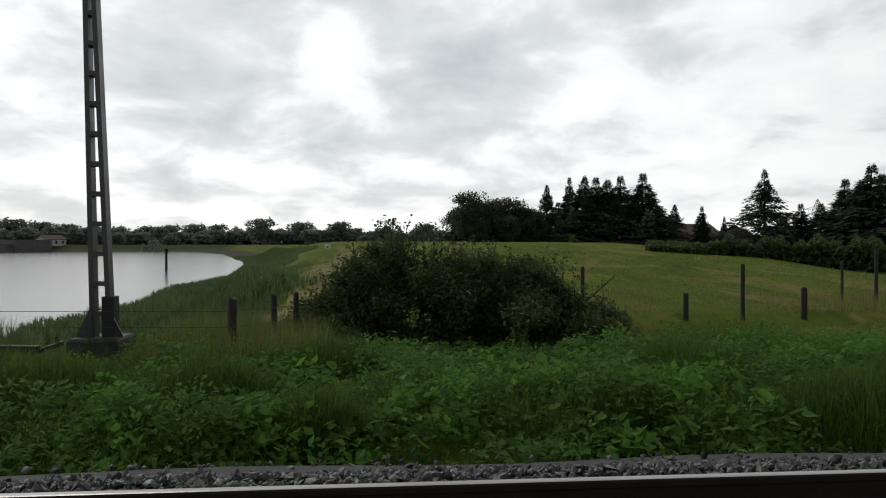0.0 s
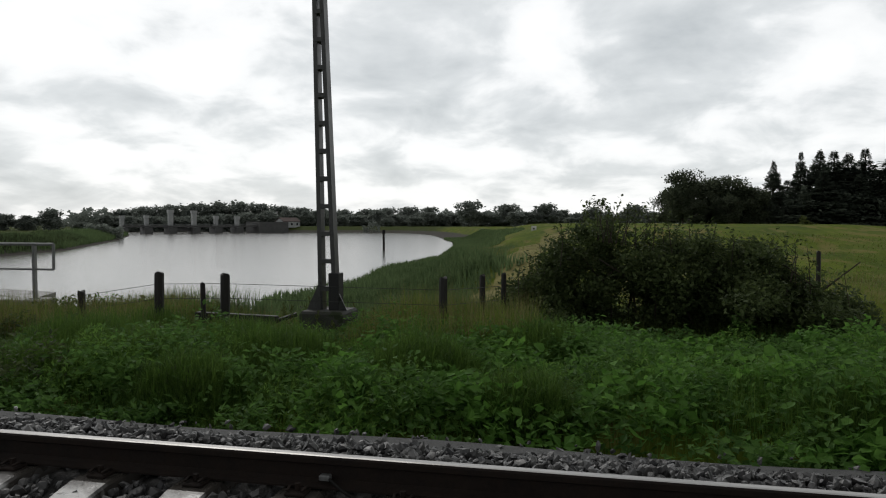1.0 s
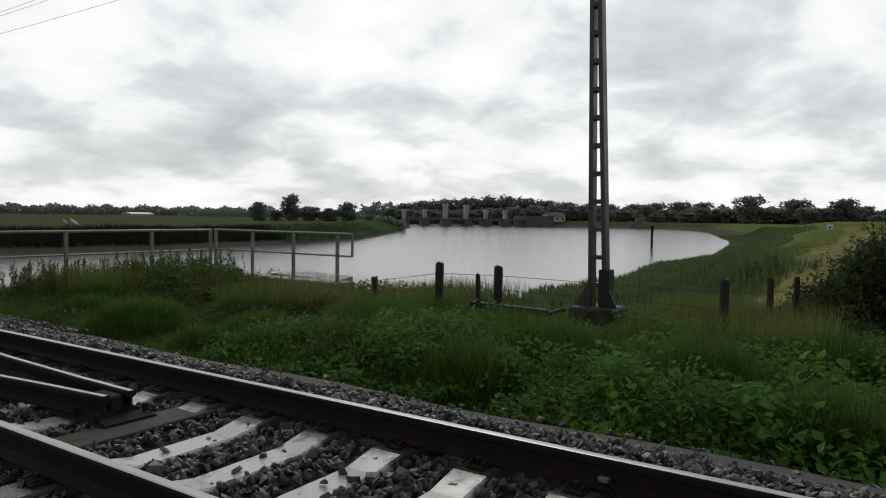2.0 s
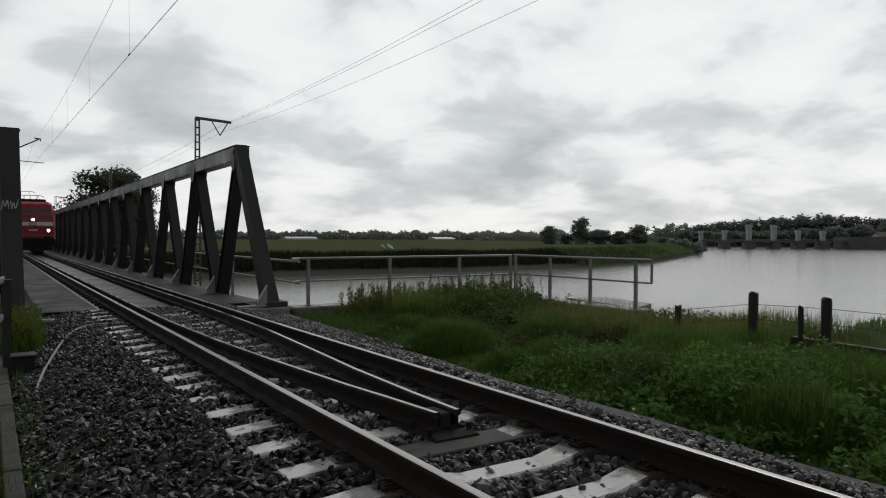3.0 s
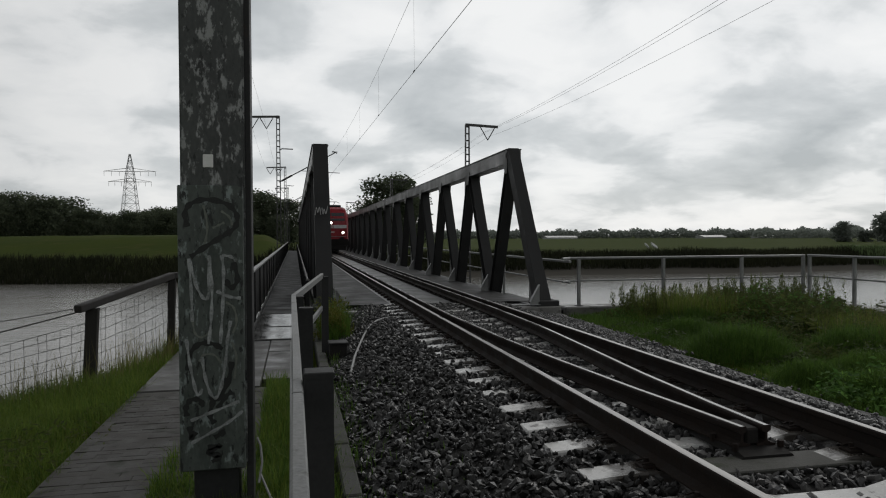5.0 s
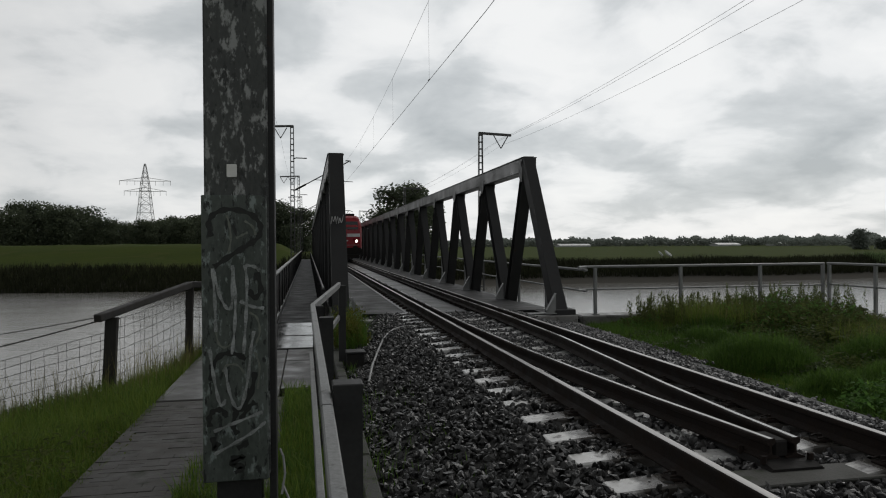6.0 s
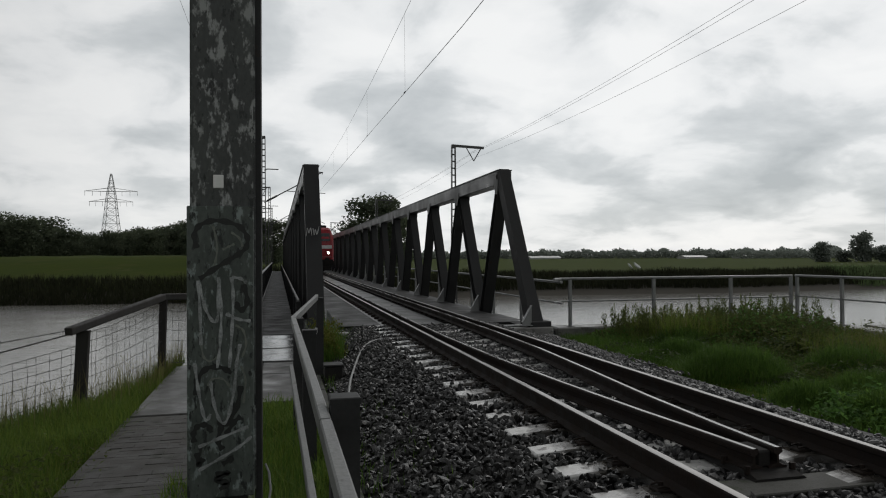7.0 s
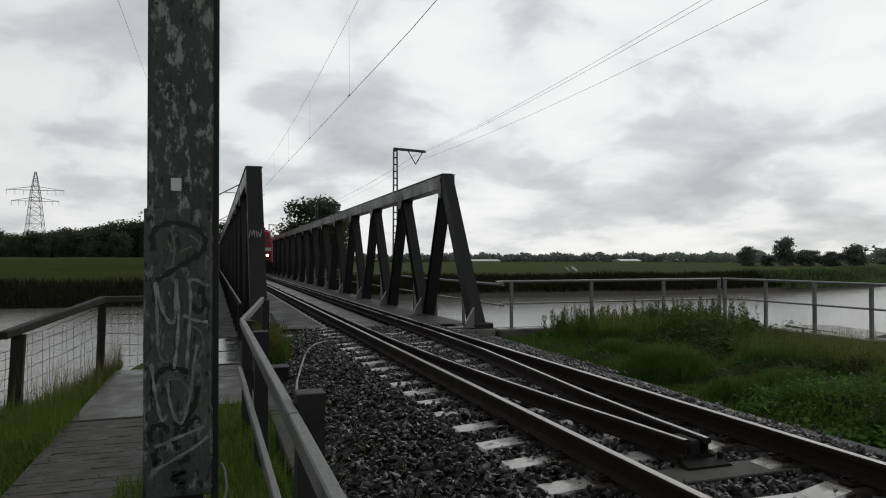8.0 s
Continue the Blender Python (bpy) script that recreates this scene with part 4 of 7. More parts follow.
wire("contact_wire", [(0, -35, 5.30), (0, 12, 5.36), (0, 57.5, 6.43), (0, 160, 6.43)], 0.0065, "thin dark contact wire over the track")
wire("catenary_wire", [(0, -34, 8.2), (0, 7, 8.0), (0, 57.5, 8.12), (0, 99, 8.12), (0, 141, 8.12)], 0.0045, "thin sagging catenary wire above the contact wire", 0.75)
for y in (17.8, 25.5, 33, 41):
    t = (y - 7) / 50.5
    bm = bmesh.new()
    zc = 8.0 + 0.12 * t - 4 * 0.75 * t * (1 - t)
    zk = 5.36 + (y - 12) / 45.5 * 1.07
    tube(bm, [(0, y, zc), (0.01, y, zk)], 0.0022, 4)
    tube(bm, [(0, y - 0.08, zk + 0.01), (0, y + 0.08, zk + 0.01)], 0.018, 5)
    single("dropper", bm, M_WIRE, (0, y, zk), "thin vertical dropper wire with clamp", "wire", "droppers")
wire("feeder_wire", [(8.65, -36, 8.3), (8.65, 4.1, 8.35), (9.55, 45, 8.2), (9.6, 99, 8.2)], 0.0055, "dark feeder wire strung along the river-bank masts", 0.45)
wire("feeder_wire", [(8.55, -36, 8.3), (8.50, 4.1, 8.45), (9.5, 45, 8.25), (9.6, 99, 8.2)], 0.0055, "dark feeder wire strung along the river-bank masts", 0.45)
wire("feeder_wire", [(9.4, -36, 7.9), (9.4, 4.1, 7.9), (9.62, 45, 7.85), (9.62, 99, 7.8)], 0.0055, "dark feeder wire strung along the river-bank masts", 0.45)
wire("feeder_wire", [(-5.2, -36, 11.0), (-5.15, 57.5, 10.0), (-5.15, 99, 9.95)], 0.0055, "dark feeder wire strung along the footway-side masts", 0.7)
wire("feeder_wire", [(-6.3, -36, 11.0), (-6.25, 57.5, 10.0), (-6.25, 99, 9.95)], 0.0055, "dark feeder wire strung along the footway-side masts", 0.7)


# ---------------------------------------------------------------- near site, footpath side
def ribbon(bm, pts, w, y, d=0.0025):
    """A painted stroke on an upright face towards -y: a flat band of width w along points (x, z)."""
    pts = [Vector((p[0], p[1])) for p in pts]
    fine = []
    for i in range(len(pts) - 1):
        p0, p1, p2, p3 = pts[max(i - 1, 0)], pts[i], pts[i + 1], pts[min(i + 2, len(pts) - 1)]
        for k in range(6):
            t = k / 6
            fine.append(0.5 * ((2 * p1) + (p2 - p0) * t + (2 * p0 - 5 * p1 + 4 * p2 - p3) * t * t + (3 * p1 - p0 - 3 * p2 + p3) * t ** 3))
    fine.append(pts[-1])
    rows = []
    for i, p in enumerate(fine):
        d2 = (fine[min(i + 1, len(fine) - 1)] - fine[max(i - 1, 0)]).normalized()
        n = Vector((-d2.y, d2.x)) * (w / 2 * (0.75 + 0.25 * math.sin(i * 1.3)))
        rows.append((bm.verts.new((p.x + n.x, y - d, p.y + n.y)), bm.verts.new((p.x - n.x, y - d, p.y - n.y))))
    for (a, b), (c, e) in zip(rows, rows[1:]):
        bm.faces.new((a, b, e, c))


def build_pole():
    m = thing("steel_mast", (-3.5, 4.74, -0.55), "weathered grey-green steel mast with flaking paint and graffiti", "mast")
    bm = bmesh.new()
    loft(bm, [[(-3.695 + k, 4.60, z), (-3.315 - k, 4.60, z), (-3.315 - k, 4.86, z), (-3.695 + k, 4.86, z)] for z, k in ((-0.10, 0.0), (9.5, 0.004))])
    bmesh.ops.bevel(bm, geom=[e for e in bm.edges if abs(e.verts[0].co.z - e.verts[1].co.z) > 1], offset=0.012, segments=2, affect="EDGES")
    part("shaft", bm, M_MAST, m)
    bm = bmesh.new()
    box(bm, (-3.71, 4.585, -0.13), (-3.325, 4.875, 1.612), 0.006)
    part("casing", bm, M_CASING, m, "lower sheet casing covered in graffiti")
    bm = bmesh.new()
    box(bm, (-3.64, 4.66, -0.6), (-3.37, 4.84, -0.095), 0.004)
    part("base_column", bm, M_STEEL, m, "dark steel foot under the casing")
    bm = bmesh.new()
    box(bm, (-3.322, 4.63, -0.6), (-3.280, 4.82, 9.4), 0.004)
    part("side_flange", bm, M_STEEL, m, "dark channel along the side")
    bm = bmesh.new()
    box(bm, (-3.56, 4.592, 1.72), (-3.50, 4.601, 1.80), 0.003)
    part("label_plate", bm, M_SIGN, m, "small pale enamel plate")
    bm = bmesh.new()
    loft(bm, [[(-3.78 + k, 4.52 + k, z), (-3.22 - k, 4.52 + k, z), (-3.22 - k, 4.98 - k, z), (-3.78 + k, 4.98 - k, z)] for z, k in ((-0.9, 0), (-0.44, 0), (-0.40, 0.05))])
    part("footing", bm, M_KERB, m, "mossy concrete footing")

    for pts in ([(-3.262, 4.70, 0.02), (-3.24, 4.66, -0.02), (-3.23, 4.64, -0.12), (-3.25, 4.62, -0.24)], [(-3.25, 4.75, -0.22), (-3.18, 4.62, -0.34), (-3.08, 4.50, -0.42), (-3.02, 4.45, -0.50)]):
        bm = bmesh.new()
        tube(bm, pts, 0.008, 6)
        part("earth_cable", bm, M_HOSE, m, "thin pale cable at the mast foot")

    def on_face(u, v):
        """A place on the casing: u in hundredths across, v in hundredths down from its upper edge."""
        return (-3.71 + u / 100 * 0.385, 1.612 - v / 100 * 1.742)
    white = [[(17, 25.5), (20, 37), (21, 47.5)], [(18, 26), (27, 34.5), (39, 39.5), (46, 37.5), (47, 24.5)], [(47, 24.5), (51, 34.5), (49.5, 46.5), (45, 55.5)], [(66, 24.5), (69, 30.5), (66.5, 44.5), (63, 55.5)],
             [(58, 37), (77, 39), (95, 39.7)], [(67, 24.5), (80, 25), (89, 26.5)], [(12, 53.5), (17, 62.5), (25, 71.5), (30.5, 73), (35, 71)], [(35, 60), (40, 67.5), (49, 73.5), (59, 73.5), (69, 64.5), (74, 54.5), (79, 47.5)],
             [(17, 82), (48, 79.5), (91, 76)], [(17, 90), (52, 86), (79, 82.5), (96, 79.5)]]
    faint = [[(39, 7), (43, 10.5), (45, 15.5), (41, 20.5)], [(53, 15), (62, 14), (71, 13)], [(21, 46.5), (25, 51.5), (36, 53), (51, 50.5)], [(31, 61.5), (37, 59.3), (53, 59.3), (65, 62.5)], [(72, 41), (84, 43), (88, 48), (82, 52)],
             [(80, 55), (87, 60), (84, 68)], [(66, 9), (78, 11), (83, 14)]]
    black = [[(15, 14.5), (11.5, 10.2), (20, 6.6), (44, 5), (75, 6.6), (90, 10.6), (87, 14.6), (70, 17.6), (45, 21), (19, 25)], [(14, 64.5), (15, 59.5), (30, 55.5), (51, 55.5), (66, 57.5)], [(80, 62), (74, 69), (58, 75), (46, 73.8)],
             [(11, 80.5), (10, 77.5), (17, 75), (30, 75), (36, 77.5)], [(58, 78.5), (69, 74.5), (80, 72.5)], [(68, 86.5), (52, 88.5)], [(42, 92), (60, 91.5), (43, 94), (61, 95), (48, 97)], [(51, 75.5), (46, 80.5), (53, 83.5)],
             [(84, 27), (90, 33), (80, 36), (72, 33)], [(15, 84), (18, 88), (24, 86)]]
    layer = 0.002
    for strokes, mat, w, lab in ((black, M_SPRAYBLACK, 0.040, "black sprayed strokes"), (faint, M_HAZE, 0.016, "thin greenish sprayed strokes"), (white, M_SPRAYWHITE, 0.023, "white sprayed strokes")):
        for stroke in strokes:
            bm = bmesh.new()
            ribbon(bm, [on_face(*p) for p in stroke], w, 4.585, layer)
            layer += 0.0004
            part("graffiti_stroke", bm, mat, m, lab)


build_pole()


def build_path_railing():
    r = thing("path_railing", (-2.93, 3.05, -0.5), "dark steel post railing with wet pale plank handrail beside the path", "railing")
    for x, y, zt, w in ((-2.925, 3.06, 0.745, 0.115), (-2.93, 6.12, 0.70, 0.11), (-2.985, 7.42, 0.685, 0.10), (-2.60, 10.35, 0.72, 0.10), (-2.925, -0.35, 0.70, 0.115), (-2.925, -3.41, 0.70, 0.115)):
        bm = bmesh.new()
        loft(bm, [[(x - w / 2 * k, y - w / 2 * k, z), (x + w / 2 * k, y - w / 2 * k, z), (x + w / 2 * k, y + w / 2 * k, z), (x - w / 2 * k, y + w / 2 * k, z)]
                  for z, k in ((-0.7, 1), (zt - 0.025, 1), (zt - 0.025, 1.07), (zt - 0.004, 1.07), (zt, 0.98))])
        part("post", bm, M_STEEL, r, at=(x, y, -0.7))
    top = [(-3.005, -3.4, 0.662), (-3.012, 2.86, 0.662), (-3.035, 7.42, 0.672)]
    for a, b in ((top[0], top[1]), ((-3.012, 2.872, 0.662), top[2]), ((-3.03, 7.43, 0.67), (-2.64, 10.38, 0.725))):
        bm = bmesh.new()
        beam(bm, a, b, 0.045, 0.075, (0, 0, 1), 0.006)
        part("handrail", bm, M_PLANK, r, "wet pale grey handrail", at=a)
    for a, b in (((-3.02, -3.4, 0.18), (-3.03, 2.9, 0.18)), ((-3.03, 2.912, 0.18), (-3.055, 7.40, 0.19)), ((-3.02, 7.45, 0.21), (-2.64, 10.38, 0.26))):
        bm = bmesh.new()
        beam(bm, a, b, 0.036, 0.07, (0, 0, 1), 0.005)
        part("lower_rail", bm, M_PLANK, r, "wet grey lower rail", at=a)


build_path_railing()

# kerb, path, slabs
for k in range(20):
    bm = bmesh.new()
    y = -8.91 + 1.13 * k
    box(bm, (-2.72, y, -0.8), (-2.60, y + 1.115, -0.375 + 0.006 * math.sin(k * 2.1)), 0.012)
    single("kerb_stone", bm, M_KERB, (-2.66, y, -0.8), "grey weathered concrete kerb stone along the ballast", "kerb", "kerb stones")
bm = bmesh.new()
box(bm, (-4.80, -9.0, -0.80), (-3.34, 8.48, -0.4535))
path = tagged(new("footpath", finish(bm, "footpath", M_PAVER)), "narrow wet brick-paved footpath leading to the bridge", "path", kind="structure")


def paver_mesh():
    bm = bmesh.new()
    box(bm, (-0.0999, -0.0495, -0.03), (0.0999, 0.0495, 0.0), 0.003)
    return finish(bm, "paving_brick", M_PAVER)


PAVER = paver_mesh()


def build_pavers():
    spare = []
    count = 0
    for row in range(-89, 85):
        y = 0.95 + 0.0995 * row - 1.0
        for c in range(7):
            x = -4.69 + 0.2005 * c + (0.1 if row % 2 else 0)
            if y > 8.42 or x > -3.40:
                continue
            m = Matrix.Translation((x + rng.normal(0, 0.002), y + rng.normal(0, 0.002), -0.450 + rng.normal(0, 0.0022))) @ Euler(rng.normal(0, 0.006, 3)).to_matrix().to_4x4()
            if 3.3 < y < 7.6 and count < 300:
                ob = new("paving_brick", PAVER)
                ob.parent = path
                ob.matrix_basis = m
                count += 1
            else:
                spare.append(m)
    v0 = np.array([p.co[:] for p in PAVER.vertices])
    quads, v, f = [p.vertices[:] for p in PAVER.polygons], [], []
    tris = []
    for q in quads:
        tris += [(q[0], q[i], q[i + 1]) for i in range(1, len(q) - 1)]
    tris = np.array(tris)
    for i, m in enumerate(spare):
        a = np.array(m)
        v.append(v0 @ a[:3, :3].T + a[:3, 3])
        f.append(tris + i * len(v0))
    ob = new("paving_bricks", mesh_np("paving_bricks", np.concatenate(v), np.concatenate(f), M_PAVER))
    ob.parent = path
    tagged(ob, kind="stuff")


SLAB, RAMP = "concrete path slab, dark, wet and worn", "wet shining steel ramp plate at the footway"
for x0, x1, y0, y1, z, mat, lab in ((-4.78, -3.43, 8.50, 12.10, -0.440, M_WETSLAB, SLAB), (-3.42, -2.80, 8.90, 10.95, -0.442, M_WETSLAB, SLAB), (-3.42, -2.80, 10.96, 12.10, -0.437, M_WETSLAB, SLAB),
                                    (-3.78, -2.80, 12.12, 13.70, -0.415, M_WETSTEEL, RAMP), (-3.78, -2.80, 13.72, 15.96, -0.405, M_WETSTEEL, RAMP)):
    bm = bmesh.new()
    box(bm, (x0, y0, z - 0.12), (x1, y1, z), 0.01)
    single("path_slab", bm, mat, ((x0 + x1) / 2, y0, z - 0.12), lab, "slab", "path slabs")


def build_left_fence():
    f = thing("timber_fence", (-4.87, 11.6, -0.6), "dark timber post fence with wire netting above the bank", "fence")
    posts = [(-8.4, 8.1, -0.08), (-5.61, 10.0, 0.41), (-4.885, 11.6, 0.70), (-3.90, 12.42, 0.66)]
    for (x, y, z), w, lean in zip(posts[:3], (0.13, 0.15, 0.105), (0.0, 0.05, 0.03, 0.0)):
        bm = bmesh.new()
        secs = []
        for h, k in ((-1.6, 1.05), (-0.5, 1.02), (0.0, 0.97), (z - 0.04, 1.0)):
            o = lean * (h - z)
            secs.append([(x + o - w / 2 * k, y - 0.05, h), (x + o + w / 2 * k, y - 0.055, h), (x + o + w / 2 * k, y + 0.05, h), (x + o - w / 2 * k, y + 0.055, h)])
        loft(bm, secs)
        part("post", bm, M_WOOD, f, at=(x, y, -1.0))
    for a, b in (((-5.73, 9.75, 0.385), posts[2]), (posts[2], posts[3])):
        bm = bmesh.new()
        beam(bm, a, b, 0.11, 0.10, (0, 0, 1), 0.012)
        part("top_rail", bm, M_WOOD, f, at=a)
    for a, b, z0, z1, hgt in ((posts[0], posts[1], -0.36, 0.20, 0.75), (posts[1], posts[2], 0.33, 0.62, 0.92), (posts[2], posts[3], 0.62, 0.54, 0.92)):
        bm = bmesh.new()
        A, B = Vector((a[0], a[1], z0)), Vector((b[0], b[1], z1))
        for k in range(7):
            o = Vector((0, 0, -hgt * (k / 6) ** 1.15))
            tube(bm, [A + o] + [A.lerp(B, t) + o + Vector((0.012 * math.sin(k * 3 + t * 9), 0, -0.035 * math.sin(t * math.pi) + 0.008 * math.sin(t * 17 + k))) for t in (0.15, 0.3, 0.45, 0.6, 0.75, 0.9)] + [B + o], 0.0036, 4)
        n = int((B - A).length / 0.135)
        for k in range(1, n):
            p = A.lerp(B, k / n) + Vector((0.018 * math.sin(k * 2.3), 0, -0.035 * math.sin(k / n * math.pi)))
            tube(bm, [p, p + Vector((0.012 * math.sin(k * 5.1), 0, -hgt * 0.3)), p + Vector((0.015 * math.cos(k * 1.7), 0, -hgt * 0.65)), p - Vector((0.012 * math.cos(k), 0, hgt))], 0.0032, 3)
        part("wire_netting", bm, M_WIRE, f, "thin sagging wire netting", at=a)
    for z0, z1, r in ((-0.13, 0.36, 0.008), (0.20, 0.40, 0.005)):
        bm = bmesh.new()
        A, B = Vector((-8.4, 8.1, z0)), Vector((-5.66, 9.97, z1))
        tube(bm, [A.lerp(B, k / 8) - Vector((0, 0, 0.06 * math.sin(k / 8 * math.pi))) for k in range(9)], r, 4)
        for k in range(1, 34):
            p = A.lerp(B, k / 34) - Vector((0, 0, 0.06 * math.sin(k / 34 * math.pi)))
            tube(bm, [p + Vector((-0.008, 0, 0.02)), p + Vector((0.008, 0, -0.02))], 0.0028, 3)
        part("barbed_wire", bm, M_WIRE, f, at=A)


build_left_fence()

bm = bmesh.new()
tube(bm, [(-2.37, 8.55, -0.345), (-2.34, 8.79, -0.335), (-2.30, 9.1, -0.325), (-2.25, 9.48, -0.312), (-2.17, 9.95, -0.298), (-2.09, 10.43, -0.285), (-1.98, 11.05, -0.265), (-1.87, 11.61, -0.248), (-1.74, 12.12, -0.225),
          (-1.59, 12.53, -0.205), (-1.46, 12.70, -0.195), (-1.33, 12.78, -0.188), (-1.2, 12.78, -0.186), (-1.06, 12.73, -0.186), (-0.95, 12.64, -0.186), (-0.84, 12.52, -0.188)], 0.016, 8)
single("cable_hose", bm, M_HOSE, (-2.36, 8.5, -0.33), "grey plastic cable hose curving over the ballast", "hose")
bx = thing("junction_box", (-2.44, 10.0, -0.42), "small dark metal junction box beside the ballast", "box")
bm = bmesh.new()
box(bm, (-2.56, 9.85, -0.42), (-2.32, 10.12, -0.20), 0.012)
part("housing", bm, M_BLACK, bx)
bm = bmesh.new()
box(bm, (-2.575, 9.835, -0.20), (-2.305, 10.135, -0.175), 0.008)
part("lid", bm, M_STEEL, bx)

# scratched tag strokes on the portal post
mark = thing("graffiti_tag", (-2.42, 15.2, 1.8), "white scrawled tag on the dark portal post", "graffiti")
for s in ([(-2.58, 1.76), (-2.55, 1.93), (-2.52, 1.82), (-2.48, 1.94), (-2.46, 1.77)], [(-2.43, 1.93), (-2.41, 1.78), (-2.38, 1.90), (-2.35, 1.79), (-2.30, 1.97)]):
    bm = bmesh.new()
    ribbon(bm, s, 0.02, 0.0, 0)
    for v in bm.verts:
        t = (v.co.z + 0.35) / (CHORD_Z + 0.47)
        v.co.y = BRIDGE_Y0 + 2.25 * t - 0.265
    part("stroke", bm, M_HOSE, mark)


# ---------------------------------------------------------------- bank fence and marks
def rough_post(x, y, zt, zb, w, label, lean=0.0):
    bm = bmesh.new()
    n = 7
    secs = []
    for z, k in ((zb, 1.05), ((zb + zt) / 2, 1.0), (zt - 0.03, 0.98), (zt, 0.92)):
        secs.append([(x + lean * (z - zb) + w / 2 * k * math.cos(a * math.tau / n) * (1 + 0.12 * math.sin(a * 3.1 + x)), y + w / 2 * k * math.sin(a * math.tau / n), z + (0.02 * math.sin(a * 2 + y) if z == zt else 0)) for a in range(n)])
    loft(bm, secs)
    return single("fence_post", bm, M_WOOD, (x, y, zb), label, "fence post", "fence posts on the bank")


for x, y, z, w in ((7.08, 6.44, 0.43, 0.15), (7.37, 5.47, 0.40, 0.15), (7.2, 5.72, 0.27, 0.08), (7.0, 7.73, 0.12, 0.12), (7.59, 1.99, 0.385, 0.13), (9.0, 1.60, 0.33, 0.10), (9.1, 1.25, 0.36, 0.09)):
    rough_post(x, y, z, -1.0, w, "weathered dark timber fence post in tall grass", 0.02 if w > 0.12 else -0.03)
for x, y, z, w in ((14, -9.2, 0.67, 0.11), (14, -5.09, 0.60, 0.10), (14, -7.72, -0.05, 0.14), (14, -10.82, 0.07, 0.16), (19, -15.3, 0.62, 0.09), (19, -16.5, 1.0, 0.12), (14, -13.2, 0.95, 0.12)):
    rough_post(x, y, z, -1.3, w, "dark timber fence post at the meadow's edge", 0.01)
for z in (0.25, 0.02):
    bm = bmesh.new()
    tube(bm, [(7.0, 7.73, z - 0.2), (7.08, 6.44, z), (7.37, 5.47, z), (7.59, 1.99, z - 0.05), (9.0, 1.3, z - 0.1)], 0.004, 4)
    single("fence_wire", bm, M_WIRE, (7.0, 7.73, z), "thin rusty fence wire between timber posts", "wire")
# old broken rails and beam ends lying by the mast footing
bm = bmesh.new()
beam(bm, (7.75, 4.75, -0.35), (7.6, 6.1, -0.30), 0.14, 0.12, (0, 0, 1), 0.01)
single("old_beam", bm, M_WOOD, (7.7, 5.4, -0.4), "dark rotten timber beam lying in the grass", "beam")
bm = bmesh.new()
beam(bm, (7.95, 4.5, -0.28), (7.6, 5.2, -0.52), 0.12, 0.06, (0, 0, 1), 0.01)
single("old_beam", bm, M_WOOD, (7.8, 4.8, -0.5), "dark rotten timber beam leaning at the footing", "beam")
bm = bmesh.new()
loft(bm, [[(9.9, 11.2, z), (11.0, 11.7, z), (11.4, 13.6, z), (10.3, 14.0, z)] for z in (-2.2, -0.37)])
single("concrete_slab", bm, M_OLDCONC, (9.8, 10.3, -0.62), "old tilted concrete slab at the railing's end", "slab")



def draped_strip(name, pts, half, mat, label, category):
    """A strip laid over the ground along points."""
    rows = path_length_points(pts, 0.8)
    v, f = [], []
    for i, (px, py) in enumerate(rows):
        a, b = rows[max(i - 1, 0)], rows[min(i + 1, len(rows) - 1)]
        d = Vector((b[0] - a[0], b[1] - a[1])).normalized()
        for k in range(5):
            o = (k / 2 - 1) * half * (1 + 0.25 * math.sin(i * 0.7 + k))
            x, y = px - d.y * o, py + d.x * o
            v.append((x, y, float(ground_height(np.array([x]), np.array([y]))[0]) + (0.05 if 0 < k < 4 else -0.03)))
    for i in range(len(rows) - 1):
        for k in range(4):
            f.append((i * 5 + k, i * 5 + k + 1, i * 5 + k + 6, i * 5 + k + 5))
    tagged(new(name, mesh_np(name, np.array(v), np.array(f), mat)), label, category, kind="structure")


draped_strip("mown_track", [(13.5, 2.6), (20, 3.4), (30, 3.3), (40, 2.8), (52, 1.5)], 1.3, M_HAY, "pale mown hay track along the meadow", "track")
sign = thing("river_sign", (67, 5.23, -1.0), "small white square river sign on a thin post", "sign")
bm = bmesh.new()
tube(bm, [(67, 5.23, -1.6), (67, 5.23, 0.75)], 0.04, 6)
part("post", bm, M_GALV, sign)
bm = bmesh.new()
box(bm, (66.94, 5.0, 0.42), (66.97, 5.5, 0.95), 0.01)
board = part("board", bm, M_SIGN, sign)
bm = bmesh.new()
box(bm, (66.92, 5.17, 0.60), (66.935, 5.33, 0.76))
part("mark", bm, M_BLACK, board, "dark square mark")
pile = thing("channel_marker", (131.3, 40.1, -4.6), "dark timber channel marker pile standing in the river", "marker")
bm = bmesh.new()
tube(bm, [(131.3, 40.1, -5.4), (131.3, 40.1, -0.7)], 0.26, 8, 0.22)
part("pile", bm, M_WOOD, pile)
bm = bmesh.new()
tube(bm, [(131.3, 40.1, -0.9), (131.3, 40.1, -0.15)], 0.34, 8, 0.30)
part("cap", bm, M_BLACK, pile)


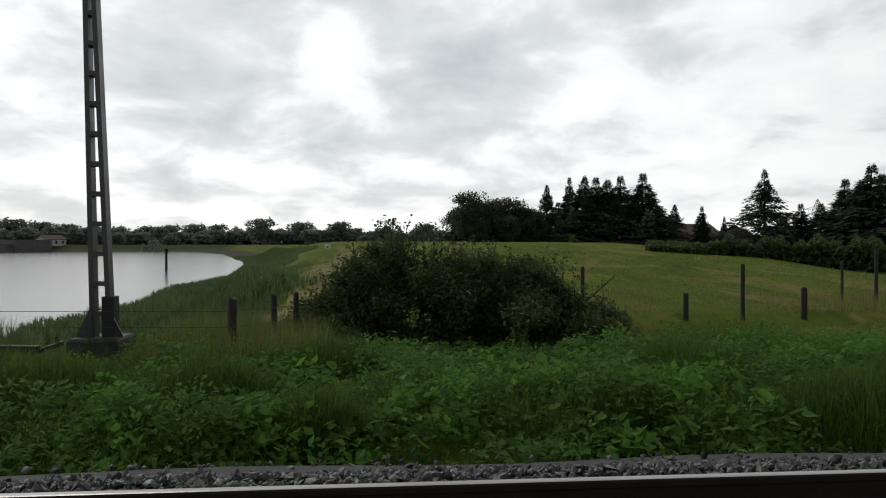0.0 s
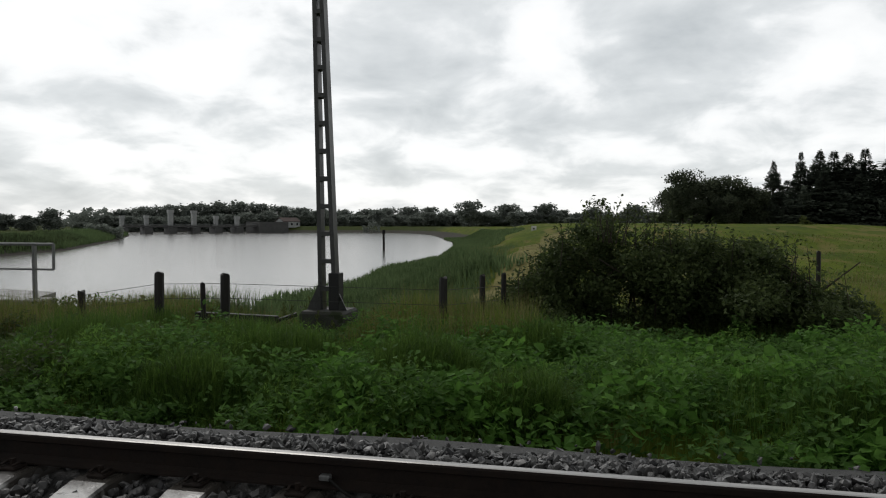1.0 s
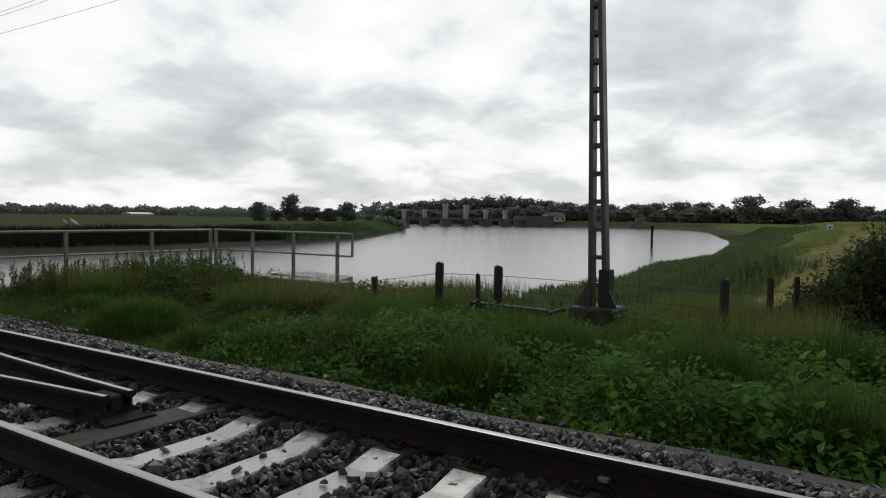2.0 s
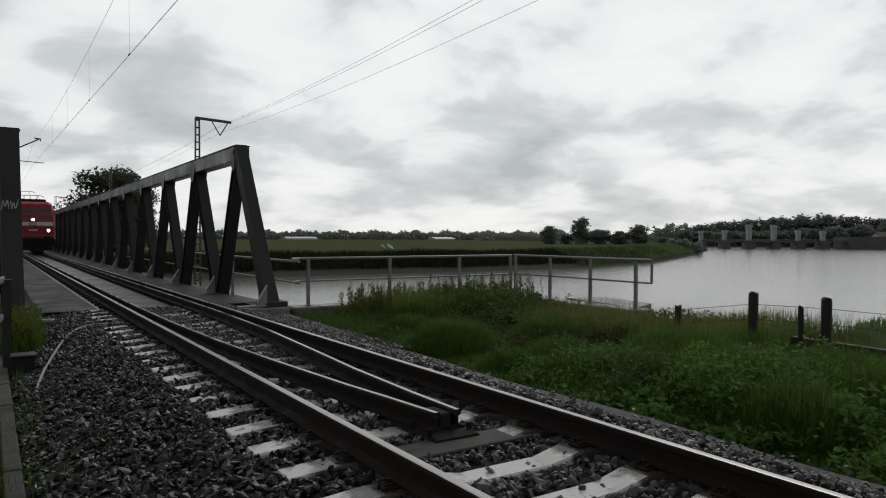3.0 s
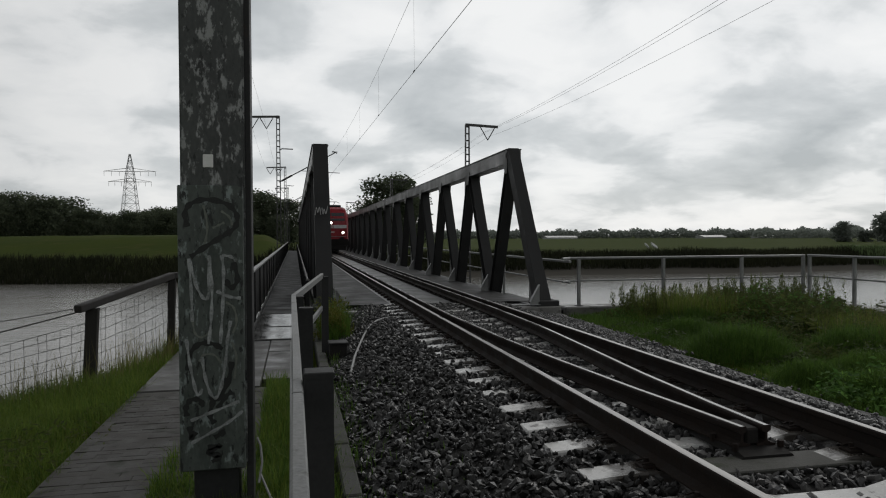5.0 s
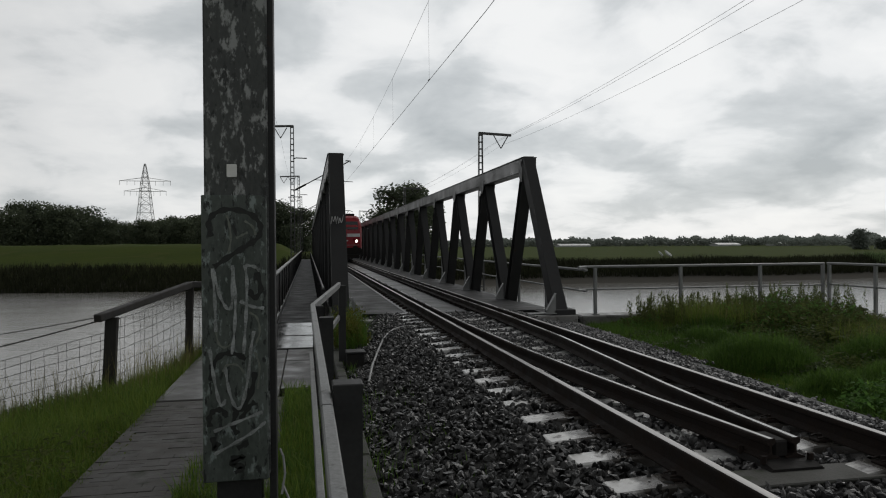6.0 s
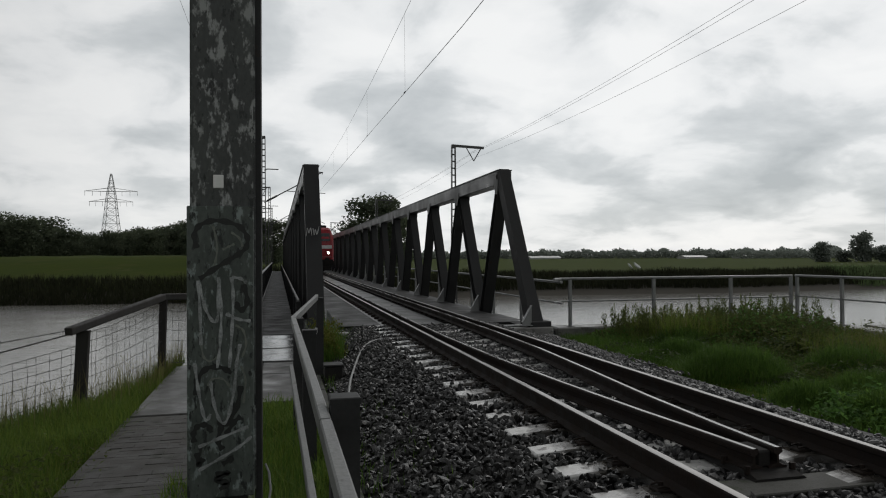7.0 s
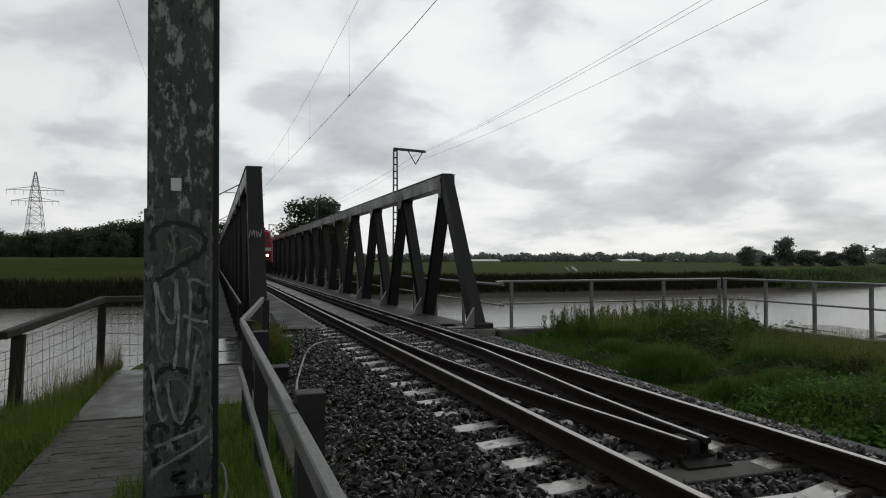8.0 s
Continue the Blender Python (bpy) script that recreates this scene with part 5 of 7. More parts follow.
# ---------------------------------------------------------------- locomotive
def build_loco(y0):
    """Electric locomotive facing the camera, its front at y0."""
    lo = thing("electric_locomotive", (0, y0, 0), "red electric locomotive with white front stripe and lit headlights", "locomotive")
    ln = 19.0
    W = 1.48

    def ring(y, w, zb, zs, zt, top):
        return [(-w, y, zb), (-w, y, zs), (-w + 0.05, y, zs + 0.25), (-top, y, zt - 0.10), (-top + 0.22, y, zt), (top - 0.22, y, zt), (top, y, zt - 0.10), (w - 0.05, y, zs + 0.25), (w, y, zs), (w, y, zb)]
    bm = bmesh.new()
    loft(bm, [ring(y0 + 0.02, 1.33, 1.05, 2.2, 2.35, 1.20), ring(y0 + 0.10, 1.42, 0.98, 2.3, 2.9, 1.25), ring(y0 + 0.48, W, 0.95, 2.75, 3.62, 1.24), ring(y0 + 0.85, W, 0.95, 3.0, 3.80, 1.24),
              ring(y0 + ln - 0.85, W, 0.95, 3.0, 3.80, 1.24), ring(y0 + ln - 0.1, 1.42, 0.98, 2.3, 2.9, 1.25), ring(y0 + ln, 1.33, 1.05, 2.2, 2.35, 1.20)])
    body = part("body", bm, M_RED, lo, "red painted body shell")
    for k, (x0, x1) in enumerate(((-1.16, -0.03), (0.03, 1.16))):
        bm = bmesh.new()
        loft(bm, [[(x0, y0 + 0.16 - d, 2.62), (x1, y0 + 0.16 - d, 2.62), (x1 * 0.97, y0 + 0.40 - d, 3.30), (x0 * 0.97, y0 + 0.40 - d, 3.30)] for d in (0.0, 0.14)])
        part("windscreen", bm, M_GLASS, body, "dark cab windscreen")
    for x0, x1 in ((-1.30, -0.24), (0.24, 1.30)):
        bm = bmesh.new()
        box(bm, (x0, y0 - 0.015, 1.98), (x1, y0 + 0.2, 2.26), 0.01)
        part("stripe", bm, M_WHITE, body, "white front stripe")
    bm = bmesh.new()
    box(bm, (-0.21, y0 - 0.02, 1.99), (0.21, y0 + 0.15, 2.26), 0.01)
    emblem = part("emblem", bm, M_WHITE, body, "plain white emblem plate with red border")
    for x0, x1, z0, z1 in ((-0.19, 0.19, 2.225, 2.245), (-0.19, 0.19, 2.005, 2.025), (-0.19, -0.16, 2.03, 2.22), (0.16, 0.19, 2.03, 2.22), (-0.11, -0.02, 2.07, 2.18), (0.03, 0.11, 2.07, 2.18)):
        bm = bmesh.new()
        box(bm, (x0, y0 - 0.026, z0), (x1, y0 - 0.018, z1))
        part("emblem_bar", bm, M_RED, emblem)
    bm = bmesh.new()
    box(bm, (-0.28, y0 - 0.012, 1.62), (0.28, y0 + 0.05, 1.70))
    part("plain_bar", bm, M_WHITE, body, "pale plain bar")
    for x, z, r in ((-1.0, 1.62, 0.105), (1.0, 1.62, 0.105), (0, 2.44, 0.10)):
        lamp = bmesh.new()
        tube(lamp, [(x, y0 + 0.2, z), (x, y0 - 0.03, z)], r * 1.35, 14)
        hl = part("headlight", lamp, M_BLACK, lo, "headlight housing")
        bm = bmesh.new()
        tube(bm, [(x, y0 - 0.02, z), (x, y0 - 0.045, z)], r, 14)
        part("lens", bm, M_HEADLIGHT, hl, "bright lit lens")
    bm = bmesh.new()
    loft(bm, [[(-1.40, y0 + 0.05 - d, 0.55), (1.40, y0 + 0.05 - d, 0.55), (1.42, y0 + 0.05 - d, 1.06), (-1.42, y0 + 0.05 - d, 1.06)] for d in (-0.3, 0.06)])
    part("buffer_beam", bm, M_BLACK, lo)
    for x in (-0.875, 0.875):
        bm = bmesh.new()
        tube(bm, [(x, y0 + 0.05, 1.0), (x, y0 - 0.48, 1.0)], 0.11, 10)
        tube(bm, [(x, y0 - 0.48, 1.0), (x, y0 - 0.55, 1.0)], 0.24, 12)
        part("buffer", bm, M_BLACK, lo)
    bm = bmesh.new()
    box(bm, (-1.25, y0 - 0.1, 0.14), (1.25, y0 + 0.12, 0.50), 0.04)
    part("rail_guard", bm, M_BLACK, lo)
    bm = bmesh.new()
    tube(bm, [(0, y0, 1.0), (0, y0 - 0.28, 0.98), (0.02, y0 - 0.32, 0.78)], 0.05, 6)
    part("coupling_hook", bm, M_BLACK, lo)
    bm = bmesh.new()
    tube(bm, [(-1.25, y0 - 0.05, 1.28), (1.25, y0 - 0.05, 1.28)], 0.02, 6)
    part("handrail", bm, M_GALV, lo)
    for yb in (3.8, ln - 3.8):
        bm = bmesh.new()
        box(bm, (-1.2, y0 + yb - 2.1, 0.35), (1.2, y0 + yb + 2.1, 0.95), 0.05)
        bogie = part("bogie", bm, M_BLACK, lo)
        for ya in (-1.4, 1.4):
            for x in (-0.75, 0.75):
                bm = bmesh.new()
                tube(bm, [(x - 0.07, y0 + yb + ya, 0.625), (x + 0.07, y0 + yb + ya, 0.625)], 0.622, 24)
                part("wheel", bm, M_BLACK, bogie)
    for yy, x0, x1, h in ((2.2, -0.9, 0.9, 0.22), (5.2, -0.7, 0.7, 0.30), (9.5, -0.8, 0.8, 0.35), (14, -0.7, 0.7, 0.30)):
        bm = bmesh.new()
        box(bm, (x0, y0 + yy - 0.9, 3.80), (x1, y0 + yy + 0.9, 3.80 + h), 0.06)
        part("roof_box", bm, M_BLACK, lo, "dark roof equipment")
    for yp, raised in ((3.4, False), (15.6, True)):
        bm = bmesh.new()
        s = 1 if raised else -1
        for x in (-0.55, 0.55):
            tube(bm, [(x, y0 + yp - 0.9, 4.08), (x, y0 + yp + 0.9, 4.08)], 0.03, 6)
            for e in (-0.85, 0.85):
                tube(bm, [(x, y0 + yp + e, 3.80), (x, y0 + yp + e, 4.08)], 0.07, 6)
        if raised:
            for x in (-0.4, 0.4):
                tube(bm, [(x, y0 + yp + 0.8, 4.1), (x * 1.2, y0 + yp - 0.9, 4.75), (x, y0 + yp, 5.30)], 0.025, 6)
            tube(bm, [(-0.95, y0 + yp, 5.22), (-0.7, y0 + yp, 5.34), (0.7, y0 + yp, 5.34), (0.95, y0 + yp, 5.22)], 0.025, 6)
        else:
            for x in (-0.4, 0.4):
                tube(bm, [(x, y0 + yp + 0.8, 4.1), (x * 1.2, y0 + yp - 1.0, 4.28), (x, y0 + yp + 0.6, 4.40)], 0.025, 6)
            tube(bm, [(-0.95, y0 + yp + 0.6, 4.30), (-0.7, y0 + yp + 0.6, 4.42), (0.7, y0 + yp + 0.6, 4.42), (0.95, y0 + yp + 0.6, 4.30)], 0.025, 6)
        part("pantograph", bm, M_BLACK, lo, "pantograph, raised to the wire" if raised else "folded pantograph")
    for x in (-0.85, 0.85):
        bm = bmesh.new()
        tube(bm, [(x, y0 + 1.2, 3.75), (x, y0 + 1.2, 3.98)], 0.07, 8)
        part("roof_horn", bm, M_BLACK, lo)
    for s in (-1, 1):
        bm = bmesh.new()
        box(bm, (s * 1.44 - 0.05, y0 + 1.05, 2.35), (s * 1.44 + 0.05, y0 + 1.75, 3.05), 0.02)
        part("side_window", bm, M_GLASS, body, "cab side window")
        bm = bmesh.new()
        box(bm, (s * 1.46 - 0.04, y0 + 2.2, 0.95), (s * 1.46 + 0.04, y0 + 2.85, 2.95), 0.02)
        part("cab_door", bm, M_RED, body)
        for k in range(5):
            bm = bmesh.new()
            box(bm, (s * 1.46 - 0.04, y0 + 4.0 + 2.2 * k, 2.45), (s * 1.46 + 0.04, y0 + 5.7 + 2.2 * k, 2.95), 0.01)
            part("side_grille", bm, M_BLACK, body)


build_loco(60.0)
build_pavers()


# ---------------------------------------------------------------- plants
def turn_z(v, a):
    c, s = np.cos(a), np.sin(a)
    return np.stack([v[..., 0] * c - v[..., 1] * s, v[..., 0] * s + v[..., 1] * c, v[..., 2]], -1)


def leaves(name, pos, size, pitch, mat, label, category, shape="leaf", roll=0.5, slim=0.42, ang=None):
    """Folded leaves at pos: each a bent blade of two halves, tilted by pitch and turned at random."""
    n = len(pos)
    if shape == "round":
        k = 8
        a = np.arange(k) / k * math.tau
        rad = 1 + 0.12 * np.cos(a * 3 + 0.6)
        base = np.concatenate([[[0, 0.05, -0.10]], np.stack([np.cos(a) * rad * 0.5, 0.5 + np.sin(a) * rad * 0.5, 0.06 * np.cos(2 * a)], -1)])
        base[0, 1] = 0.42
        faces = np.array([[0, 1 + i, 1 + (i + 1) % k] for i in range(k)])
    elif shape == "card":
        base = np.array([[0, 0, 0], [slim / 2, 0.45, 0.08], [0, 1.0, -0.05], [-slim / 2, 0.55, 0.08]])
        faces = np.array([[0, 1, 2], [0, 2, 3]])
    else:
        base = np.array([[0, 0, 0], [slim / 2, 0.42, 0.06], [0, 1.0, -0.08], [-slim / 2, 0.42, 0.06], [0, 0.45, -0.03]])
        faces = np.array([[0, 1, 4], [1, 2, 4], [2, 3, 4], [3, 0, 4]])
    m = len(base)
    v = np.repeat(base[None], n, 0) * size[:, None, None]
    r = rng.normal(0, roll, n)
    c, s = np.cos(r)[:, None], np.sin(r)[:, None]
    v = np.stack([v[..., 0] * c - v[..., 2] * s, v[..., 1], v[..., 0] * s + v[..., 2] * c], -1)
    c, s = np.cos(pitch)[:, None], np.sin(pitch)[:, None]
    v = np.stack([v[..., 0], v[..., 1] * c - v[..., 2] * s, v[..., 1] * s + v[..., 2] * c], -1)
    v = turn_z(v, (rng.uniform(0, math.tau, n) if ang is None else ang)[:, None]) + pos[:, None]
    f = faces[None] + (np.arange(n) * m)[:, None, None]
    me = mesh_np(name, v.reshape(-1, 3), f.reshape(-1, 3), mat)
    return me


def blades(pos, height, width, lean, mat, name):
    """Grass blades: tapering strips that bend over."""
    n = len(pos)
    t = np.array([0.0, 0.0, 0.5, 0.5, 1.0])
    sx = np.array([-1, 1, -0.75, 0.75, 0.0])
    v = np.zeros((n, 5, 3))
    v[..., 0] = sx * width[:, None] / 2
    v[..., 1] = lean[:, None] * t ** 2 * height[:, None]
    v[..., 2] = height[:, None] * (t - 0.12 * np.abs(lean)[:, None] * t ** 2)
    v = turn_z(v, rng.uniform(0, math.tau, n)[:, None]) + pos[:, None]
    f = np.array([[0, 1, 3], [0, 3, 2], [2, 3, 4]])[None] + (np.arange(n) * 5)[:, None, None]
    return mesh_np(name, v.reshape(-1, 3), f.reshape(-1, 3), mat)


def stuff(name, me, label, category):
    return tagged(new(name, me), label, category, kind="stuff")


def scatter(n, x0, x1, y0, y1):
    return rng.uniform(x0, x1, n), rng.uniform(y0, y1, n)


def patch(x, y, s, seed):
    """Soft random field between 0 and 1."""
    return 0.5 + 0.5 * np.sin(x * s + seed + 1.3 * np.sin(y * s * 0.7 + seed * 2)) * np.cos(y * s * 1.1 - seed + 0.8 * np.sin(x * s * 0.6))


def ground_z(x, y):
    return ground_height(x, y)


def dip(x, y):
    """Trodden, low growth before the mast footing and along the wing wall."""
    foot = 0.52 * smooth(5.9, 6.6, x) * smooth(2.9, 3.5, y) * (1 - smooth(5.9, 6.6, y))
    ledge = 0.65 * smooth(7.9, 8.6, x) * smooth(8.5, 9.8, y) * (1 - smooth(11.6, 12.8, y))
    return 1 - np.maximum(foot, ledge)


def mounds(n, region, height, per, leaf, flat=0.75, front=0.0):
    """Leaf places over rounded plant clumps: shells that overlap into a lumpy mass."""
    x, y = scatter(n, *region)
    if front:
        keep = x > front + 0.14 * np.sin(y * 1.1) + 0.10 * np.sin(y * 2.7 + 1)
        x, y = x[keep], y[keep]
    r = rng.uniform(0.20, 0.60, len(x))
    h = height * rng.uniform(0.45, 1.15, len(x)) * (0.5 + 0.5 * patch(x, y, 0.8, 5.0)) * np.clip((x - front) / 0.8, 0.4, 1) * (1 - 0.55 * smooth(5.0, 8.5, y) * (1 - smooth(4.5, 6.5, x))) * dip(x, y)
    k = np.repeat(np.arange(len(x)), per)
    u = rng.uniform(0.05, 1, len(k)) ** 0.6
    a = rng.uniform(0, math.tau, len(k))
    ring = np.sqrt(1 - (u * 0.98) ** 2)
    s = rng.uniform(0.72, 1.08, len(k))
    p = np.stack([x[k] + r[k] * ring * s * np.cos(a), y[k] + r[k] * ring * s * np.sin(a), ground_z(x[k], y[k]) + h[k] * u * s], -1)
    return p, rng.uniform(0.6, 1.3, len(k)) * leaf, rng.normal(0.1, 0.45, len(k))


def build_herbs():
    """The rank strip between gravel and bank."""
    strip = (2.35, 8.6, -10, 7.0)
    p, s, t = mounds(310, strip, 0.80, 150, 0.085, front=2.55)
    stuff("nettle_growth", leaves("nettle_growth", p, s, t, M_NETTLE, "", "", slim=0.5), "dense dark green nettles and weeds beside the track", "weeds")
    p, s, t = mounds(200, (2.35, 7.5, -10, 2.6), 0.72, 150, 0.10, front=2.55)
    stuff("weed_growth", leaves("weed_growth", p, s, t, M_LEAF, "", "", slim=0.65), "dense fresh green weeds beside the track", "weeds")
    p, s, t = mounds(130, (6.2, 9.2, 11.2, 14.7), 0.85, 110, 0.075)
    q, s2, t2 = mounds(80, (4.6, 8.8, 8.5, 13.0), 0.55, 100, 0.08)
    p, s, t = np.concatenate([p, q]), np.concatenate([s, s2]), np.concatenate([t, t2])
    stuff("bank_weeds", leaves("bank_weeds", p, s, t, M_WEED, "", "", "card", slim=0.4), "tall dark weeds heaped before the railing", "weeds")
    # feathery light green clumps between them
    p, s, t = mounds(150, (3.0, 8.2, 0.6, 7.5), 0.62, 230, 0.055, front=2.8)
    q, s2, t2 = mounds(90, (2.9, 7.5, -9, 0.6), 0.70, 210, 0.06, front=2.8)
    p, s, t = np.concatenate([p, q]), np.concatenate([s, s2]), np.concatenate([t + 0.4, t2 + 0.4])
    stuff("feathery_weeds", leaves("feathery_weeds", p, s, t, M_FRESH, "", "", "card", slim=0.38), "feathery fresh green weeds in clumps beside the track", "weeds")
    x, y = scatter(1900, 2.5, 9.0, -10, 6.0)
    pos, size, pit = [], [], []
    z0 = ground_z(x, y)
    h = rng.uniform(0.10, 0.34, len(x)) * np.clip((x - 2.3) / 0.7, 0.2, 1)
    for k in range(10):
        tt = (k + 0.5) / 10
        pos.append(np.stack([x + rng.normal(0, 0.05, len(x)), y + rng.normal(0, 0.05, len(x)), z0 + h * tt], -1))
        size.append(rng.uniform(0.05, 0.11, len(x))), pit.append(rng.normal(0.2, 0.45, len(x)))
    pos, size, pit = np.concatenate(pos), np.concatenate(size), np.concatenate(pit)
    stuff("low_weeds", leaves("low_weeds", pos, size, pit, M_NETTLE, "", "", "card", slim=0.6), "low green weeds covering the soil", "weeds")
    # butterbur: broad round leaves on stalks
    x, y = scatter(3000, 2.7, 7.2, -9, 2.4)
    keep = (rng.random(len(x)) < np.clip(patch(x, y, 0.9, 1.1) * 1.6 - 0.75, 0.04, 0.8)) & (x > 2.6 + 0.2 * np.sin(y * 1.1))
    x, y = x[keep], y[keep]
    h = rng.uniform(0.10, 0.40, len(x))
    p = np.stack([x, y, ground_z(x, y) + h], -1)
    stuff("butterbur_leaves", leaves("butterbur_leaves", p, rng.uniform(0.08, 0.17, len(x)), rng.normal(0.1, 0.42, len(x)), M_LEAF, "", "", "round", 0.4), "broad round butterbur leaves in the weeds", "leaves")
    # grasses through it
    x, y = scatter(64000, 2.2, 10.5, -10, 14.8)
    g = patch(x, y, 0.7, 8.0)
    front = 2.42 + 0.10 * np.sin(y * 1.4) + 0.1 * np.sin(y * 3.3) + 0.06 * np.maximum(0, y - 9)
    keep = (x > front) & (rng.random(len(x)) < 0.25 + 0.75 * g) & ~((x > 9.0) & (y > 10.4))
    x, y, g = x[keep], y[keep], g[keep]
    near = np.clip((x - 2.4) / 0.9, 0.12, 1)
    h = (0.14 + 0.55 * g ** 1.4) * near * dip(x, y) * (1 - 0.5 * smooth(4, 8, y)) * rng.uniform(0.5, 1.3, len(x))
    p = np.stack([x, y, ground_z(x, y)], -1)
    stuff("verge_grass", blades(p, h + 0.05, rng.uniform(0.004, 0.010, len(x)), rng.normal(0, 0.5, len(x)), M_DARKGRASS, "verge_grass"), "wet green grass in the verge", "grass")


def heap_height(x, y):
    """The overgrown heap before the railing."""
    main = 0.92 * np.exp(-((x - 7.0) / 2.1) ** 2 - ((y - 13.3) / 1.9) ** 2)
    back = 0.62 * np.exp(-((x - 5.0) / 1.2) ** 2 - ((y - 14.1) / 0.8) ** 2)
    side = 0.60 * np.exp(-((x - 8.6) / 1.3) ** 2 - ((y - 9.2) / 2.4) ** 2)
    bank = 0.50 * np.exp(-((x - 8.8) / 0.9) ** 2) * smooth(-0.5, 1.5, y) * (1 - smooth(8, 10, y)) * (1 - 0.75 * np.exp(-((y - 4.1) / 0.8) ** 2))
    return dip(x, y) * (np.maximum(np.maximum(main, back), np.maximum(side, bank))) * (0.66 + 0.62 * patch(x, y, 2.3, 2.0) * patch(x, y, 4.1, 7.0) + 0.16 * np.sin(x * 6) * np.sin(y * 5.3))


def build_heap():
    for name, mat, n, size, seed, label in (("heap_weeds", M_WEED, 90000, 0.085, 3.0, "dark brownish weeds heaped before the railing"), ("heap_nettles", M_NETTLE, 50000, 0.09, 9.0, "green nettles in the heap before the railing")):
        x, y = scatter(n, 3.6, 10.4, -0.5, 14.9)
        hh = heap_height(x, y)
        keep = (hh > 0.06) & (rng.random(n) < 0.35 + 0.65 * patch(x, y, 1.9, seed))
        x, y, hh = x[keep], y[keep], hh[keep]
        p = np.stack([x, y, ground_z(x, y) + hh * rng.uniform(0.25, 1.12, len(x)) ** 0.6], -1)
        stuff(name, leaves(name, p, rng.uniform(0.5, 1.3, len(x)) * size, rng.normal(0.35, 0.5, len(x)), mat, "", "", "card", slim=0.42), label, "weeds")
    # broad leaves over the heap and the bank
    x, y = scatter(1100, 5.6, 8.9, 4.5, 12.6)
    keep = rng.random(len(x)) < np.clip(patch(x, y, 1.5, 2.6) * 1.5 - 0.45, 0.02, 0.9)
    x, y = x[keep], y[keep]
    p = np.stack([x, y, ground_z(x, y) + heap_height(x, y) * 0.9 + rng.uniform(0.08, 0.24, len(x)) * dip(x, y)], -1)
    stuff("butterbur_leaves", leaves("butterbur_leaves", p, rng.uniform(0.08, 0.17, len(x)), rng.normal(0.1, 0.4, len(x)), M_WEED, "", "", "round", 0.4), "broad butterbur leaves over the heap before the railing", "leaves")
    # tufted grass mounds on the verge
    spots = [(3.3, -4.6, 0.8, 0.40), (4.2, -6.2, 0.9, 0.46), (3.5, -2.4, 0.5, 0.34), (5.2, -3.8, 0.9, 0.44), (3.4, 0.4, 0.5, 0.32), (4.6, 1.6, 0.7, 0.42), (6.2, 0.4, 0.7, 0.42), (3.5, 9.4, 0.75, 0.34), (5.3, 6.3, 0.95, 0.42), (3.6, 6.7, 0.5, 0.22), (4.3, 4.8, 0.75, 0.40), (5.6, 9.4, 0.7, 0.32), (6.8, 6.4, 0.8, 0.36), (4.0, 11.6, 0.5, 0.24), (4.7, 12.7, 0.6, 0.30),
             (4.5, 7.9, 0.6, 0.22), (3.1, 5.4, 0.35, 0.16), (6.1, 4.6, 0.7, 0.36), (3.4, 3.6, 0.6, 0.34), (4.9, 3.4, 0.8, 0.42), (3.2, 7.6, 0.4, 0.2), (5.0, 5.2, 0.6, 0.3), (3.9, 5.7, 0.5, 0.3)]
    xs, ys, zs, hs = [], [], [], []
    for cx, cy, r, h in spots:
        n = int(5200 * r)
        h *= 1.45
        a, q = rng.uniform(0, math.tau, n), np.sqrt(rng.random(n))
        x, y = cx + r * q * np.cos(a) * 1.1, cy + r * q * np.sin(a)
        xs.append(x), ys.append(y), zs.append(ground_z(x, y) + h * 0.85 * (1 - q ** 3) * rng.uniform(0.35, 1, n)), hs.append(h * rng.uniform(0.2, 0.55, n))
    p = np.stack([np.concatenate(xs), np.concatenate(ys), np.concatenate(zs)], -1)
    h = np.concatenate(hs)
    stuff("tufted_grass", blades(p, h, rng.uniform(0.006, 0.012, len(h)), rng.normal(0, 0.9, len(h)), M_VERGE, "tufted_grass"), "bulging tufts of wet green grass on the verge", "grass")
    p, s, t = mounds(70, (3.2, 8.6, 3.0, 13.0), 0.62, 130, 0.085)
    stuff("dark_weeds", leaves("dark_weeds", p, s, t, M_BUSH, "", "", slim=0.5), "dark green weeds between the grass tufts", "weeds")
    # short dense sward
    x, y = scatter(110000, 2.35, 9.2, 2.5, 14.9)
    keep = (x > 2.50 + 0.10 * np.sin(y * 1.4) + 0.08 * np.sin(y * 3.3) + 0.06 * np.maximum(0, y - 9)) & ~((x > 9.0) & (y > 10.4))
    x, y = x[keep], y[keep]
    h = rng.uniform(0.05, 0.15, len(x)) * (0.5 + patch(x, y, 1.3, 4.0)) * (1 - 0.5 * smooth(0.15, 0.4, heap_height(x, y)))
    stuff("short_grass", blades(np.stack([x, y, ground_z(x, y)], -1), h, rng.uniform(0.007, 0.014, len(x)), rng.normal(0, 0.8, len(x)), M_VERGE, "short_grass"), "short wet green grass between gravel and weeds", "grass")


